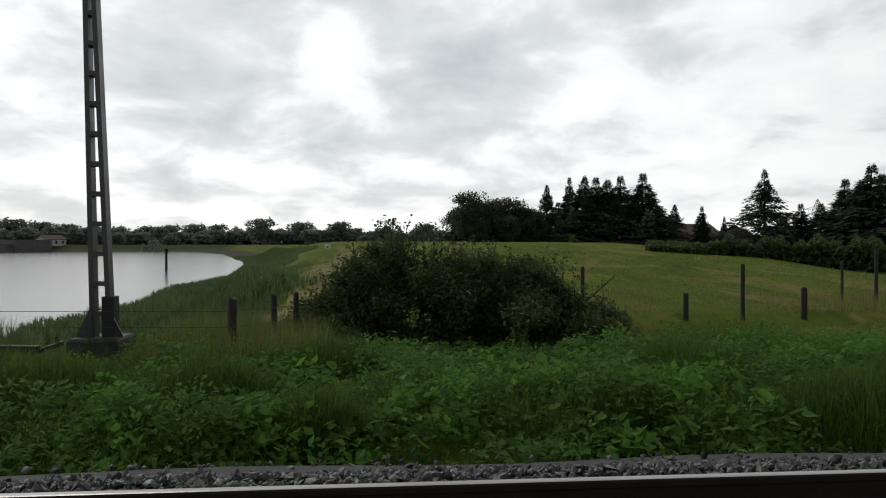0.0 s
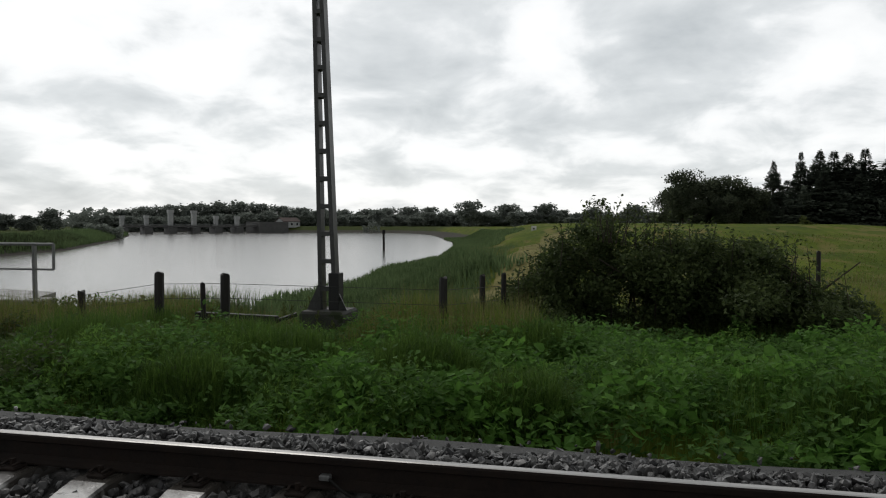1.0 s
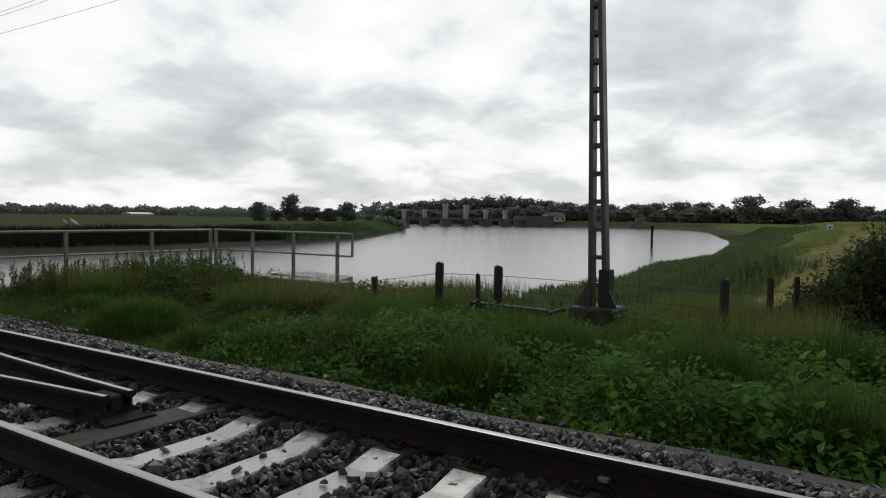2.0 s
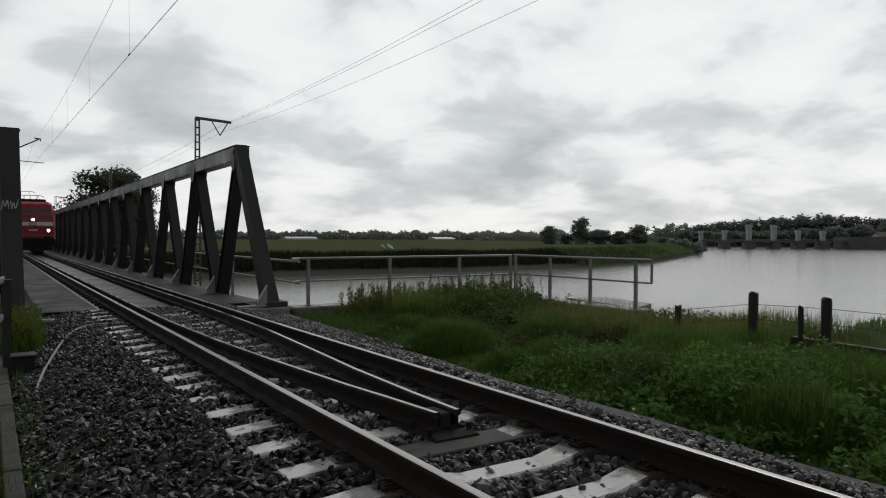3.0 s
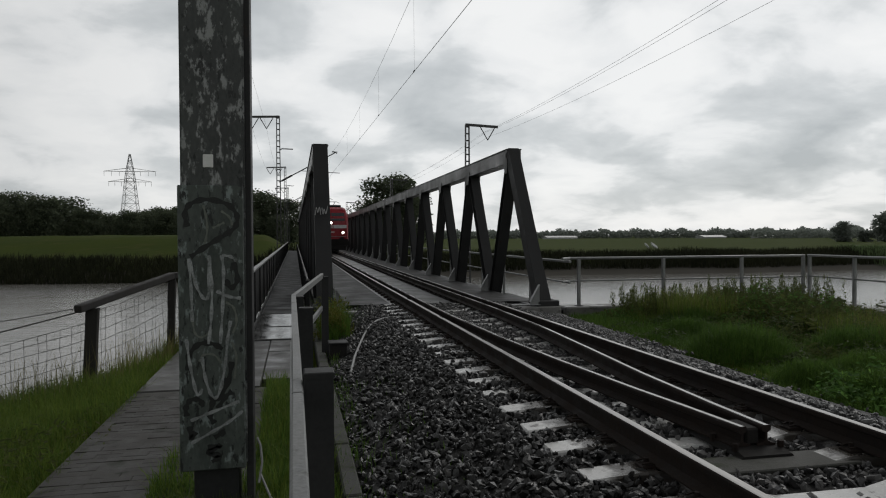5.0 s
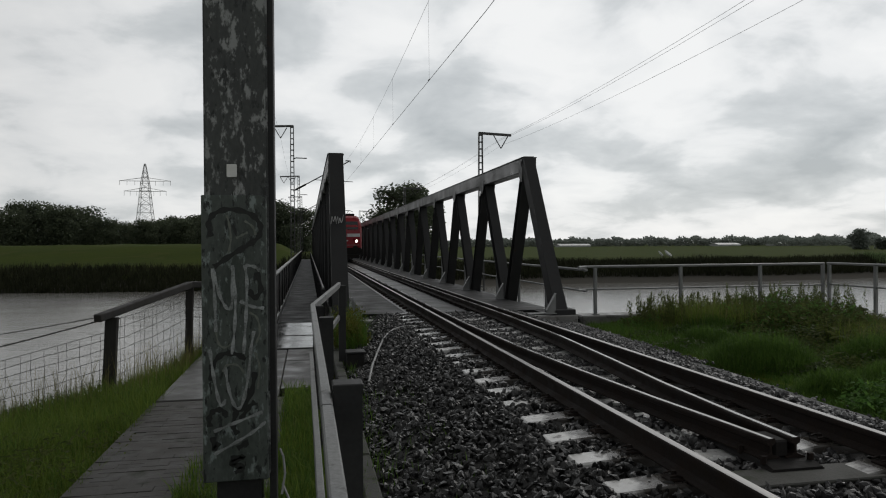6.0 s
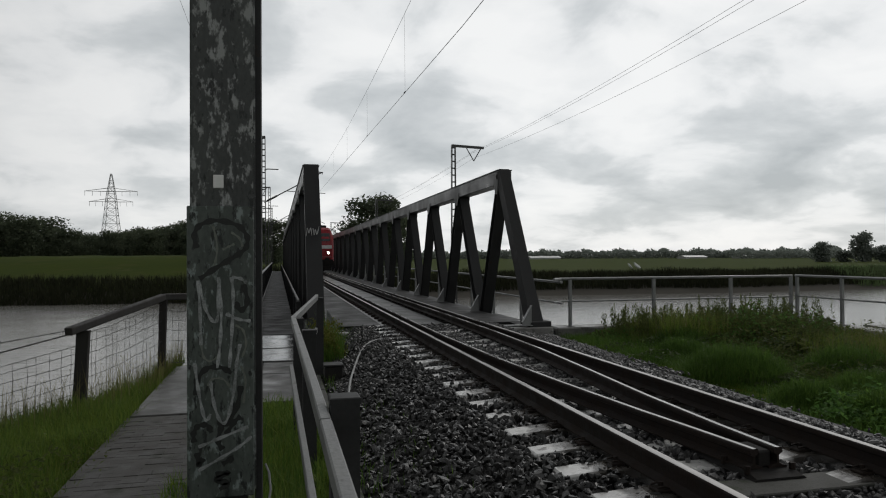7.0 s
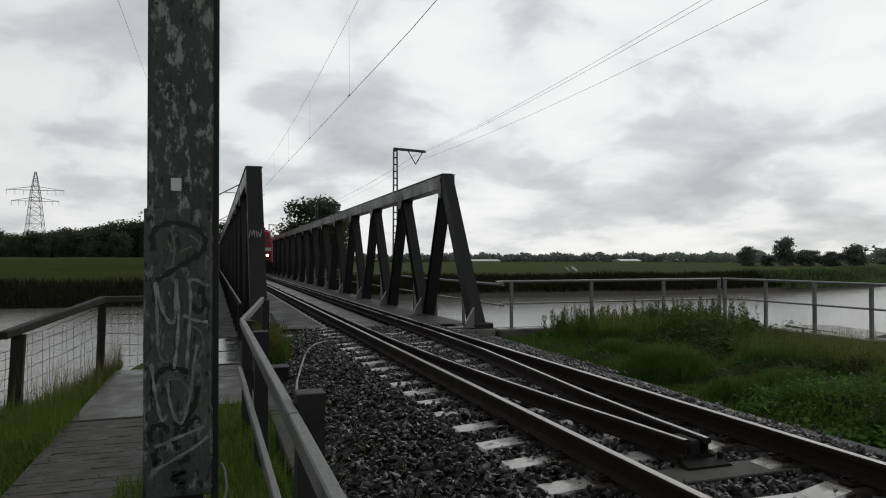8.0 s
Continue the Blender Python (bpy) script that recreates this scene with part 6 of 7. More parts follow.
def build_tall_grass():
    spots = ((7.2, 10.6, 2.0, 10.3, 15000, 0.75), (4.3, 8.8, 12.6, 14.9, 12000, 0.85), (6.0, 9.0, 9.0, 13.5, 10000, 0.6), (9.0, 13, -6, 4, 9000, 0.55), (8.3, 10.2, 1.0, 3.0, 2500, 0.9), (6.3, 8.6, 0.6, 10.3, 17000, 0.95), (10, 20, 3.4, 10.5, 14000, 0.7), (19, 42, 4.2, 15, 22000, 0.75), (3.9, 5.0, 13.0, 14.6, 1500, 0.4))
    xs, ys, hs = [], [], []
    for x0, x1, y0, y1, n, h in spots:
        x, y = scatter(n, x0, x1, y0, y1)
        xs.append(x), ys.append(y), hs.append(h * rng.uniform(0.45, 1.1, n) * (0.6 + 0.4 * patch(x, y, 1.1, 3)) * dip(x, y))
    x, y, h = np.concatenate(xs), np.concatenate(ys), np.concatenate(hs)
    z = ground_z(x, y)
    ok = (z > -3.2) & ~((np.abs(x - 7.9) < 0.75) & (np.abs(y - 4.08) < 0.5))
    x, y, z, h = x[ok], y[ok], z[ok], h[ok]
    # pale tall grass by the fence at the meadow's edge
    xe, ye = scatter(9000, 12.6, 21.0, -18.5, -4.0)
    he = rng.uniform(0.25, 0.60, len(xe)) * (0.55 + 0.7 * smooth(-10.5, -14.5, ye)) * patch(xe, ye, 0.8, 5)
    x, y, z, h = np.concatenate([x, xe]), np.concatenate([y, ye]), np.concatenate([z, ground_z(xe, ye)]), np.concatenate([h, he])
    dry = rng.random(len(x)) < np.where((y < -4.5) & (x > 13), 0.8, np.where((x < 8.8) & (y < 10.4), 0.42, 0.22))
    p = np.stack([x, y, z], -1)
    slope = ~dry & (x > 9.6) & (y > -4.5)
    top = ~dry & ~slope
    stuff("bank_grass", blades(p[top], h[top], rng.uniform(0.006, 0.013, top.sum()), rng.normal(0, 0.5, top.sum()), M_GRASS, "bank_grass"), "tall green grass on the river bank", "grass")
    stuff("slope_reeds", blades(p[slope], h[slope] * 1.1, rng.uniform(0.010, 0.022, slope.sum()), rng.normal(0, 0.5, slope.sum()), M_REED, "slope_reeds"), "grey-green reeds on the slope to the river", "reeds")
    stuff("seeding_grass", blades(p[dry], h[dry] * 1.1, rng.uniform(0.005, 0.010, dry.sum()), rng.normal(0, 0.3, dry.sum()), M_DRYGRASS, "seeding_grass"), "straw-coloured seeding grass on the bank", "grass")
    # mugwort-like stalks before the railing
    x, y = scatter(330, 4.0, 8.9, 13.2, 14.9)
    x2, y2 = scatter(60, 7.0, 9.2, 2.5, 10.0)
    x, y = np.concatenate([x, x2]), np.concatenate([y, y2])
    z, h = ground_z(x, y), rng.uniform(0.55, 1.08, len(x)) * np.where(y < 11, 0.55, 0.75 + 0.25 * smooth(4.5, 7.5, x))
    pos = []
    for k in range(44):
        t = 0.25 + 0.75 * k / 43
        pos.append(np.stack([x + rng.normal(0, 0.035, len(x)) * (1.2 - t), y + rng.normal(0, 0.035, len(x)) * (1.2 - t), z + h * t], -1))
    pos = np.concatenate(pos)
    stuff("mugwort_stalks", leaves("mugwort_stalks", pos, rng.uniform(0.04, 0.09, len(pos)), rng.normal(1.0, 0.35, len(pos)), M_WEED, "", "", slim=0.34), "tall feathery weed stalks before the railing", "weeds")


def build_left_grass():
    xs, ys, hs = [], [], []
    for x0, x1, y0, y1, n, h in ((-9.5, -4.74, 3, 12.5, 74000, 0.29), (-3.36, -2.74, 1.5, 9.0, 9000, 0.22), (-4.0, -3.1, 4.3, 5.3, 1800, 0.24), (-4.0, -3.72, 4.2, 6.0, 900, 0.2), (-2.62, -2.15, 11.3, 13.4, 1500, 0.72), (-2.72, -2.45, 3, 11, 900, 0.16),
                              (-7, -4.83, 11.2, 13.8, 5000, 0.34), (-2.4, -1.9, 3.5, 8, 160, 0.13), (-9.5, -4.78, -7, 3, 26000, 0.20), (-3.36, -2.74, -7, 1.5, 6000, 0.2)):
        x, y = scatter(n, x0, x1, y0, y1)
        xs.append(x), ys.append(y), hs.append(h * rng.uniform(0.4, 1.2, n) * (0.35 + 0.5 * patch(x, y, 1.7, 4) + 0.45 * patch(x, y, 4.3, 1)))
    x, y, h = np.concatenate(xs), np.concatenate(ys), np.concatenate(hs)
    z = np.where((x > -3.4) & (x < -2.74), -0.50, np.where(x > -2.7, ballast_top(x) - 0.03, ground_z(x, y)))
    z = np.where((x < -3.4) & (x > -4.05) & (y < 6.2), -0.47, z)
    p = np.stack([x, y, z], -1)
    ok = z > -3.5
    sunny = ok & (x < -2.74) & (rng.random(len(x)) < np.where(x < -4.7, 0.75, 0.5))
    ok &= ~sunny
    stuff("bank_sward", blades(p[sunny], h[sunny] * 1.1, rng.uniform(0.005, 0.010, sunny.sum()), rng.normal(0, 0.75, sunny.sum()), M_GRASS, "bank_sward"), "fresh green grass on the bank beside the footpath", "grass")
    # seeding stalks along the fence
    t = rng.random(1100)
    fx = np.interp(t, [0, 0.45, 0.75, 1], [-8.4, -5.63, -4.9, -4.6]) + rng.normal(0, 0.30, 1100)
    fy = np.interp(t, [0, 0.45, 0.75, 1], [8.1, 9.9, 11.5, 12.9]) + rng.normal(0, 0.30, 1100)
    fx = np.minimum(fx, -4.83)
    stuff("fence_stalks", blades(np.stack([fx, fy, ground_z(fx, fy)], -1), rng.uniform(0.25, 0.72, 1100), rng.uniform(0.004, 0.009, 1100), rng.normal(0, 0.4, 1100), M_DRYGRASS, "fence_stalks"), "tall seeding grass stalks along the wire fence", "grass")
    stuff("path_grass", blades(p[ok], h[ok], rng.uniform(0.005, 0.010, ok.sum()), rng.normal(0, 0.55, ok.sum()), M_DARKGRASS, "path_grass"), "wet green grass beside the footpath", "grass")


def build_left_weeds():
    p, s, t = mounds(70, (-8.6, -4.95, 3.6, 10.4), 0.42, 110, 0.06, front=-9.5)
    keep = p[:, 2] > -2.2
    stuff("bank_weeds", leaves("bank_weeds", p[keep], s[keep], t[keep], M_WEED, "", "", "card", slim=0.4), "scattered dull green weeds in the grass of the bank", "weeds")
    c = np.stack([rng.normal(-2.40, 0.10, 16), rng.uniform(11.4, 13.2, 16), rng.uniform(-0.38, 0.10, 16)], -1)
    p = leaf_ball(c, np.full((16, 3), 0.20), 3200, 0.05, 0.2)
    p = p[(p[:, 2] > -0.42) & (p[:, 0] < -2.08)]
    stuff("weed_clump", leaves("weed_clump", p, rng.uniform(0.04, 0.08, len(p)), rng.normal(0.7, 0.5, len(p)), M_YELLOWWEED, "", "", "card", slim=0.4), "yellow-green weeds growing at the bridge end", "weeds")


def leaf_ball(centres, radii, n, size, hollow=0.55):
    """Leaf places in the outer shells of many clumps."""
    k = rng.integers(0, len(centres), n)
    d = rng.normal(size=(n, 3))
    d /= np.linalg.norm(d, axis=1, keepdims=True)
    r = rng.uniform(hollow, 1.0, n) ** 0.7
    return centres[k] + d * (r * rng.uniform(0.85, 1.12, n))[:, None] * radii[k]


def build_bush():
    b = thing("bramble_bush", (10.0, -1.6, -0.9), "large dark dense bramble bush beside the meadow", "bush")
    n = 210
    y = rng.uniform(-4.5, 1.35, n)
    top = np.interp(y, [-4.7, -4.3, -3.3, -2.9, -1.8, -0.9, -0.2, 0.3, 0.9, 1.5], [-0.35, 0.05, 0.62, 0.95, 1.10, 1.15, 1.40, 0.95, 0.40, -0.3])
    z = -0.85 + (top + 0.65) * rng.random(n) ** 0.75
    x = 10.0 + rng.normal(0, 0.55, n)
    c = np.stack([x, y, z], -1)
    rad = rng.uniform(0.26, 0.50, (n, 1)) * np.array([1.1, 1.1, 0.8])
    p = leaf_ball(c, rad, 96000, 0.05, 0.08)
    p = p[p[:, 2] > -0.85]
    me = leaves("crown", p, rng.uniform(0.05, 0.10, len(p)), rng.normal(0.1, 0.6, len(p)), M_BUSH, "", "", "card", slim=0.7)
    crown = new("crown", me)
    crown.parent = b
    crown.location = -b.location
    # shoots standing out of the top
    tips = []
    for k in range(60):
        yy = float(rng.uniform(-4.2, 1.2)) if k > 14 else float(rng.normal(-0.45, 0.25))
        zt = float(np.interp(yy, [-4.7, -3.3, -1.8, -0.2, 0.9, 1.5], [-0.1, 0.8, 1.15, 1.42, 0.5, -0.1]))
        xx = 9.7 + float(rng.normal(0, 0.3))
        q = [(xx, yy, zt - 0.5), (xx + float(rng.normal(0, 0.06)), yy + float(rng.normal(0, 0.08)), zt - 0.1), (xx + float(rng.normal(0, 0.15)), yy + float(rng.normal(0, 0.18)), zt + float(rng.uniform(0.05, 0.28)))]
        bm = bmesh.new()
        tube(bm, q, 0.008, 4, 0.003)
        part("stem", bm, M_BARK, b)
        a, m2, e = (np.array(v) for v in q)
        for t in np.linspace(0.1, 1, 12):
            tips.append(m2 + (e - m2) * t + rng.normal(0, 0.03, 3))
    for k in range(16):
        yy = float(rng.uniform(-4.0, 0.9))
        bm = bmesh.new()
        tube(bm, [(10 + float(rng.normal(0, 0.3)), yy, -1.1), (10 + float(rng.normal(0, 0.4)), yy + float(rng.normal(0, 0.3)), 0.0), (10 + float(rng.normal(0, 0.4)), yy + float(rng.normal(0, 0.5)), 0.6)], 0.03, 5, 0.01)
        part("stem", bm, M_BARK, b)
    tips = np.array(tips)
    sh = new("shoot_leaves", leaves("shoot_leaves", tips, rng.uniform(0.05, 0.10, len(tips)), rng.normal(0.2, 0.5, len(tips)), M_BUSH, "", "", slim=0.6))
    sh.parent = b
    tagged(sh, kind="stuff")
    sh.location = -b.location


build_herbs()
build_heap()
build_tall_grass()
build_left_grass()
build_left_weeds()
build_bush()


def bank_reeds(name, line, n, depth, h0, label, xmin, xmax, off=1.5, mat=M_REED):
    pts = np.array(path_length_points([tuple(p) for p in line], 2.0))
    pts = pts[(pts[:, 0] > xmin) & (pts[:, 0] < xmax)]
    seg = np.gradient(pts, axis=0)
    seg /= np.linalg.norm(seg, axis=1, keepdims=True) + 1e-9
    k = rng.integers(0, len(pts), n)
    normal = np.stack([seg[k, 1], -seg[k, 0]], -1)
    d = rng.uniform(0, 1, n) * depth + off
    q = pts[k] + seg[k] * rng.uniform(-1.2, 1.2, n)[:, None]
    a = q + normal * d[:, None]
    da = river_distance(a[:, 0], a[:, 1])
    b = q - normal * d[:, None]
    use = np.where((da > 0)[:, None], a, b)
    z = ground_height(use[:, 0], use[:, 1])
    p = np.stack([use[:, 0], use[:, 1], z], -1)
    h = h0 * rng.uniform(0.5, 1.2, n) * (0.65 + 0.25 * patch(use[:, 0], use[:, 1], 0.2, 3) + 0.25 * patch(use[:, 0], use[:, 1], 0.9, 1))
    return stuff(name, blades(p, h, rng.uniform(0.05, 0.13, n), rng.normal(0, 0.45, n), mat, name), label, "reeds")


bank_reeds("far_reeds", FAR_BANK, 45000, 9, 1.35, "dark belt of reeds along the opposite river bank", -160, 1, 2.6, M_FARREED)
bank_reeds("far_reeds", FAR_BANK, 50000, 8, 1.15, "dark belt of reeds above the muddy opposite shore", 0, 150, 5.6, M_FARREED)
bank_reeds("bay_reeds", FAR_BANK, 26000, 9, 1.5, "grey-green belt of reeds round the river bay", 85, 262, 4.5)
bank_reeds("near_reeds", NEAR_BANK, 90000, 13, 0.72, "green reeds along the near river bank", 24, 225, 0.4)


def build_meadow_tufts():
    """Uneven tufts over the mown meadow."""
    n = 70000
    d = 9 + 42 * rng.random(n) ** 1.3
    a = np.radians(rng.uniform(78, 130, n))
    x, y = -2.7 + d * np.sin(a), d * np.cos(a)
    z = ground_z(x, y)
    keep = (x > 11) & (rng.random(n) < 0.25 + 0.75 * patch(x, y, 0.45, 6)) & (river_distance(x, y) > 9)
    x, y, z, d = x[keep], y[keep], z[keep], d[keep]
    h = rng.uniform(0.03, 0.10, len(x)) * (1 + d / 60) * (0.4 + 0.9 * patch(x, y, 0.9, 2))
    dry = rng.random(len(x)) < 0.35
    p = np.stack([x, y, z], -1)
    w = rng.uniform(0.008, 0.016, len(x)) * (1 + d / 30)
    stuff("meadow_grass", blades(p[~dry], h[~dry], w[~dry], rng.normal(0, 2.2, (~dry).sum()), M_GRASS, "meadow_grass"), "short uneven green meadow grass", "grass")
    stuff("mown_grass", blades(p[dry], h[dry], w[dry], rng.normal(0, 2.2, dry.sum()), M_DRYGRASS, "mown_grass"), "pale dry mown grass on the meadow", "grass")


build_meadow_tufts()


# ---------------------------------------------------------------- trees and the distance
EYE = (-2.7, 0.0)


def at_bearing(deg, dist):
    a = radians(deg)
    return EYE[0] + dist * math.sin(a), EYE[1] + dist * math.cos(a)


def ground_at(x, y):
    return float(ground_height(np.array([float(x)]), np.array([float(y)]))[0])


def broad_tree(height, spread, clumps, count, leaf, seed, mat, trunk_share=0.22):
    """A broad-leaved tree of that height with its foot at the origin."""
    r = np.random.default_rng(seed)
    t = thing("tree", (0, 0, 0), "dark green broad-leaved tree in full leaf", "tree", "broad-leaved trees")
    bm = bmesh.new()
    tube(bm, [(0, 0, -0.6), (0.1, 0, height * 0.2), (0.0, 0.15, height * 0.5), (0.1, 0, height * 0.82)], height * 0.030, 7, height * 0.006)
    for k in range(7):
        a = k * 2.4
        z0 = height * (0.22 + 0.07 * k)
        tube(bm, [(0, 0, z0), (math.cos(a) * spread * 0.4, math.sin(a) * spread * 0.4, z0 + height * 0.13), (math.cos(a) * spread * 0.75, math.sin(a) * spread * 0.75, z0 + height * 0.2)], height * 0.012, 5, height * 0.003)
    part("trunk", bm, M_BARK, t)
    h = r.uniform(trunk_share, 0.90, clumps)
    ang, rr = r.uniform(0, math.tau, clumps), np.sqrt(r.random(clumps))
    env = spread * np.sin(np.clip((h - trunk_share * 0.55) / (1.05 - trunk_share * 0.55), 0.05, 0.97) * math.pi) ** 0.42
    c = np.stack([np.cos(ang) * rr * env * 0.85, np.sin(ang) * rr * env * 0.85, h * height], -1)
    rad = r.uniform(0.13, 0.22, (clumps, 1)) * height * np.array([1, 1, 0.8])
    p = leaf_ball(c, rad, count, leaf, 0.3)
    p = p[p[:, 2] > 0.2]
    ob = new("crown", leaves("crown", p, rng.uniform(0.6, 1.3, len(p)) * leaf, rng.normal(0, 0.7, len(p)), mat, "", "", "card", slim=0.8))
    ob.parent = t
    return t


def fir_tree(height, spread, count, seed, ragged=0.25):
    r = np.random.default_rng(seed)
    t = thing("fir_tree", (0, 0, 0), "dark tall ragged fir tree", "tree", "fir trees")
    bm = bmesh.new()
    tube(bm, [(0, 0, -0.6), (0, 0, height * 0.5), (0.05, 0, height * 0.99)], height * 0.018, 6, 0.02)
    part("trunk", bm, M_BARK, t)
    nb = 130
    bt = np.sort(r.random(nb) ** 0.9)
    bphi = np.arange(nb) * 2.4 + r.normal(0, 0.3, nb)
    blen = spread * (1 - bt) ** 1.2 * r.uniform(1 - ragged * 1.5, 1.25, nb) * (0.9 + 0.1 * np.sin(bphi)) + 0.12
    k = r.integers(0, nb, count)
    tt, d = bt[k], blen[k] * r.random(count) ** 0.6
    phi = bphi[k] + r.normal(0, 0.30, count)
    z = height * (0.03 + 0.96 * tt)
    p = np.stack([np.cos(phi) * d, np.sin(phi) * d, z - 0.30 * d + 0.26 * d * d / (spread + 0.1) + r.normal(0, 0.17, count)], -1)
    size = r.uniform(0.5, 1.0, count) * (0.16 + 0.85 * (1 - tt)) * height / 12
    ob = new("crown", leaves("crown", p, size, r.normal(-0.25, 0.25, count), M_FIR, "", "", "card", slim=0.45, ang=phi - math.pi / 2 + r.normal(0, 0.5, count)))
    ob.parent = t
    return t


def plant(kinds, rows, base_h, jitter=0.0):
    """Copies of tree kinds at (bearing, distance, top height over the rails, width factor)."""
    used = set()
    for i, (deg, dist, top, wide) in enumerate(rows):
        src = kinds[i % len(kinds)]
        x, y = at_bearing(deg, dist)
        z = ground_at(x, y)
        s = (top - z) / base_h
        wide *= 1.62 if base_h == 12.0 else 1.0
        m = Matrix.Translation((x, y, z)) @ Matrix.Rotation(i * 1.9, 4, "Z") @ Matrix.Diagonal((s * wide, s * wide, s, 1))
        if src.name not in used and src.get("placed") is None:
            src["placed"] = 1
            src.matrix_basis = m
        else:
            copy_thing(src, m)
        used.add(src.name)


near_kinds = [broad_tree(10, 3.6, 46, 8000, 0.42, 11, M_TREE, 0.14), broad_tree(10, 4.4, 54, 8500, 0.42, 12, M_TREE, 0.06), broad_tree(10, 3.0, 40, 7000, 0.42, 13, M_TREE, 0.08)]
# belt beyond the far dike
belt = []
for i in range(26):
    deg = -23.5 + i * 0.92
    tan = float(np.interp(deg, [-24, -17.2, -15.5, -13.8, -9.9, -6, -3.0, -0.5], [0.05, 0.058, 0.042, 0.038, 0.048, 0.055, 0.062, 0.046]))
    d = 172 + 14 * (i % 3)
    belt.append((deg, d, 1.25 + d * tan * (0.84 + 0.19 * math.sin(i * 2.3)), 1.0 + 0.15 * math.sin(i)))
plant(near_kinds, belt, 10.4)
plant([near_kinds[0], near_kinds[1]], [(5.6, 140, 8.6, 1.0), (7.9, 138, 11.6, 0.95), (6.6, 146, 9.8, 1.1), (9.2, 150, 9.6, 0.7)], 10.4)
# group by the meadow
plant([near_kinds[0], near_kinds[2], near_kinds[1]], [(97.2, 108, 9.6, 0.95), (98.6, 112, 8.2, 1.1), (99.8, 113, 7.4, 1.2), (101.0, 116, 7.2, 1.2), (102.1, 112, 7.3, 1.1), (96.1, 116, 5.8, 1.0), (100.4, 108, 5.5, 1.3), (98.0, 106, 5.0, 1.3)], 10.4)
firs = [fir_tree(12, 3.9, 8500, 21, 0.38), fir_tree(12, 3.5, 7500, 22, 0.45), fir_tree(12, 5.2, 8500, 23, 0.5)]
plant([firs[0], firs[1]], [(103.5, 117, 10.7, 0.88), (105.3, 118, 11.9, 0.93), (106.5, 120, 14.9, 0.79), (107.4, 118, 12.5, 0.98), (108.3, 119, 14.1, 1.02), (109.3, 121, 13.0, 0.93), (110.2, 118, 11.1, 1.02), (111.0, 120, 13.3, 0.98),
                           (111.8, 118, 10.6, 0.93), (104.4, 120, 8.3, 1.21), (109.0, 116, 9.9, 1.21), (106.8, 115, 9.2, 1.21), (113.4, 124, 9.5, 0.74), (115.4, 124, 7.7, 0.65), (117.0, 122, 6.9, 0.47), (122.2, 120, 7.6, 0.93),
                           (123.5, 122, 9.2, 0.93), (125.0, 121, 11.4, 0.98), (126.0, 120, 12.9, 0.93), (127.2, 120, 11.9, 0.93), (121.0, 124, 7.1, 0.93)], 12.0)
plant([firs[2]], [(119.8, 118, 12.3, 0.93), (126.6, 118, 10.4, 0.93)], 12.0)
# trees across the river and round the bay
far_kinds = [broad_tree(10, 4.4, 40, 3200, 0.85, 31, M_HAZEDTREE, 0.03), broad_tree(10, 5.2, 44, 3400, 0.85, 32, M_HAZEDTREE, 0.02), broad_tree(10, 3.8, 36, 3000, 0.8, 33, M_HAZEDTREE, 0.05)]
plant([far_kinds[0], far_kinds[2], far_kinds[1]], [(41.8, 300, 6.2, 1.2), (44.3, 303, 10.3, 1.0), (45.8, 303, 4.6, 1.6), (47.4, 300, 5.8, 1.6), (48.8, 303, 5.9, 1.5), (50.8, 290, 3.4, 1.6), (43.2, 306, 4.2, 1.6)], 10.4)
rows = []
for i in range(46):
    deg = 52.3 + i * 0.56
    tan = float(np.interp(deg, [52, 55, 58, 62, 66, 71, 75, 78], [0.016, 0.021, 0.022, 0.025, 0.0245, 0.021, 0.0215, 0.019]))
    d = 455 + 18 * (i % 3)
    rows.append((deg, d, 1.25 + d * tan * (0.95 + 0.14 * math.sin(i * 1.9)), 1.35))
plant(far_kinds, rows, 10.4)
rows = [(deg, 430 + 9 * (i % 4), 1.25 + 430 * tan, w * 1.25) for i, (deg, tan, w) in enumerate(((69.8, 0.015, 1.2), (71.0, 0.022, 0.9), (72.9, 0.018, 1.1), (74.2, 0.020, 1.0), (75.8, 0.019, 1.1), (77.0, 0.015, 1.3), (78.1, 0.021, 1.2), (79.3, 0.030, 1.0),
        (80.3, 0.030, 1.0), (81.4, 0.024, 1.2), (82.4, 0.029, 1.1), (83.3, 0.027, 1.2), (84.3, 0.024, 1.2), (85.3, 0.031, 1.1), (86.4, 0.027, 1.2), (87.6, 0.030, 1.0), (88.9, 0.018, 1.3), (90.2, 0.021, 1.2), (91.2, 0.020, 1.2), (92.3, 0.023, 1.2),
        (93.5, 0.024, 1.2), (94.7, 0.025, 1.2), (95.8, 0.026, 1.2), (76.4, 0.013, 1.5), (73.6, 0.012, 1.5), (71.9, 0.012, 1.5), (89.5, 0.014, 1.5)))]
plant(far_kinds, rows, 10.4)


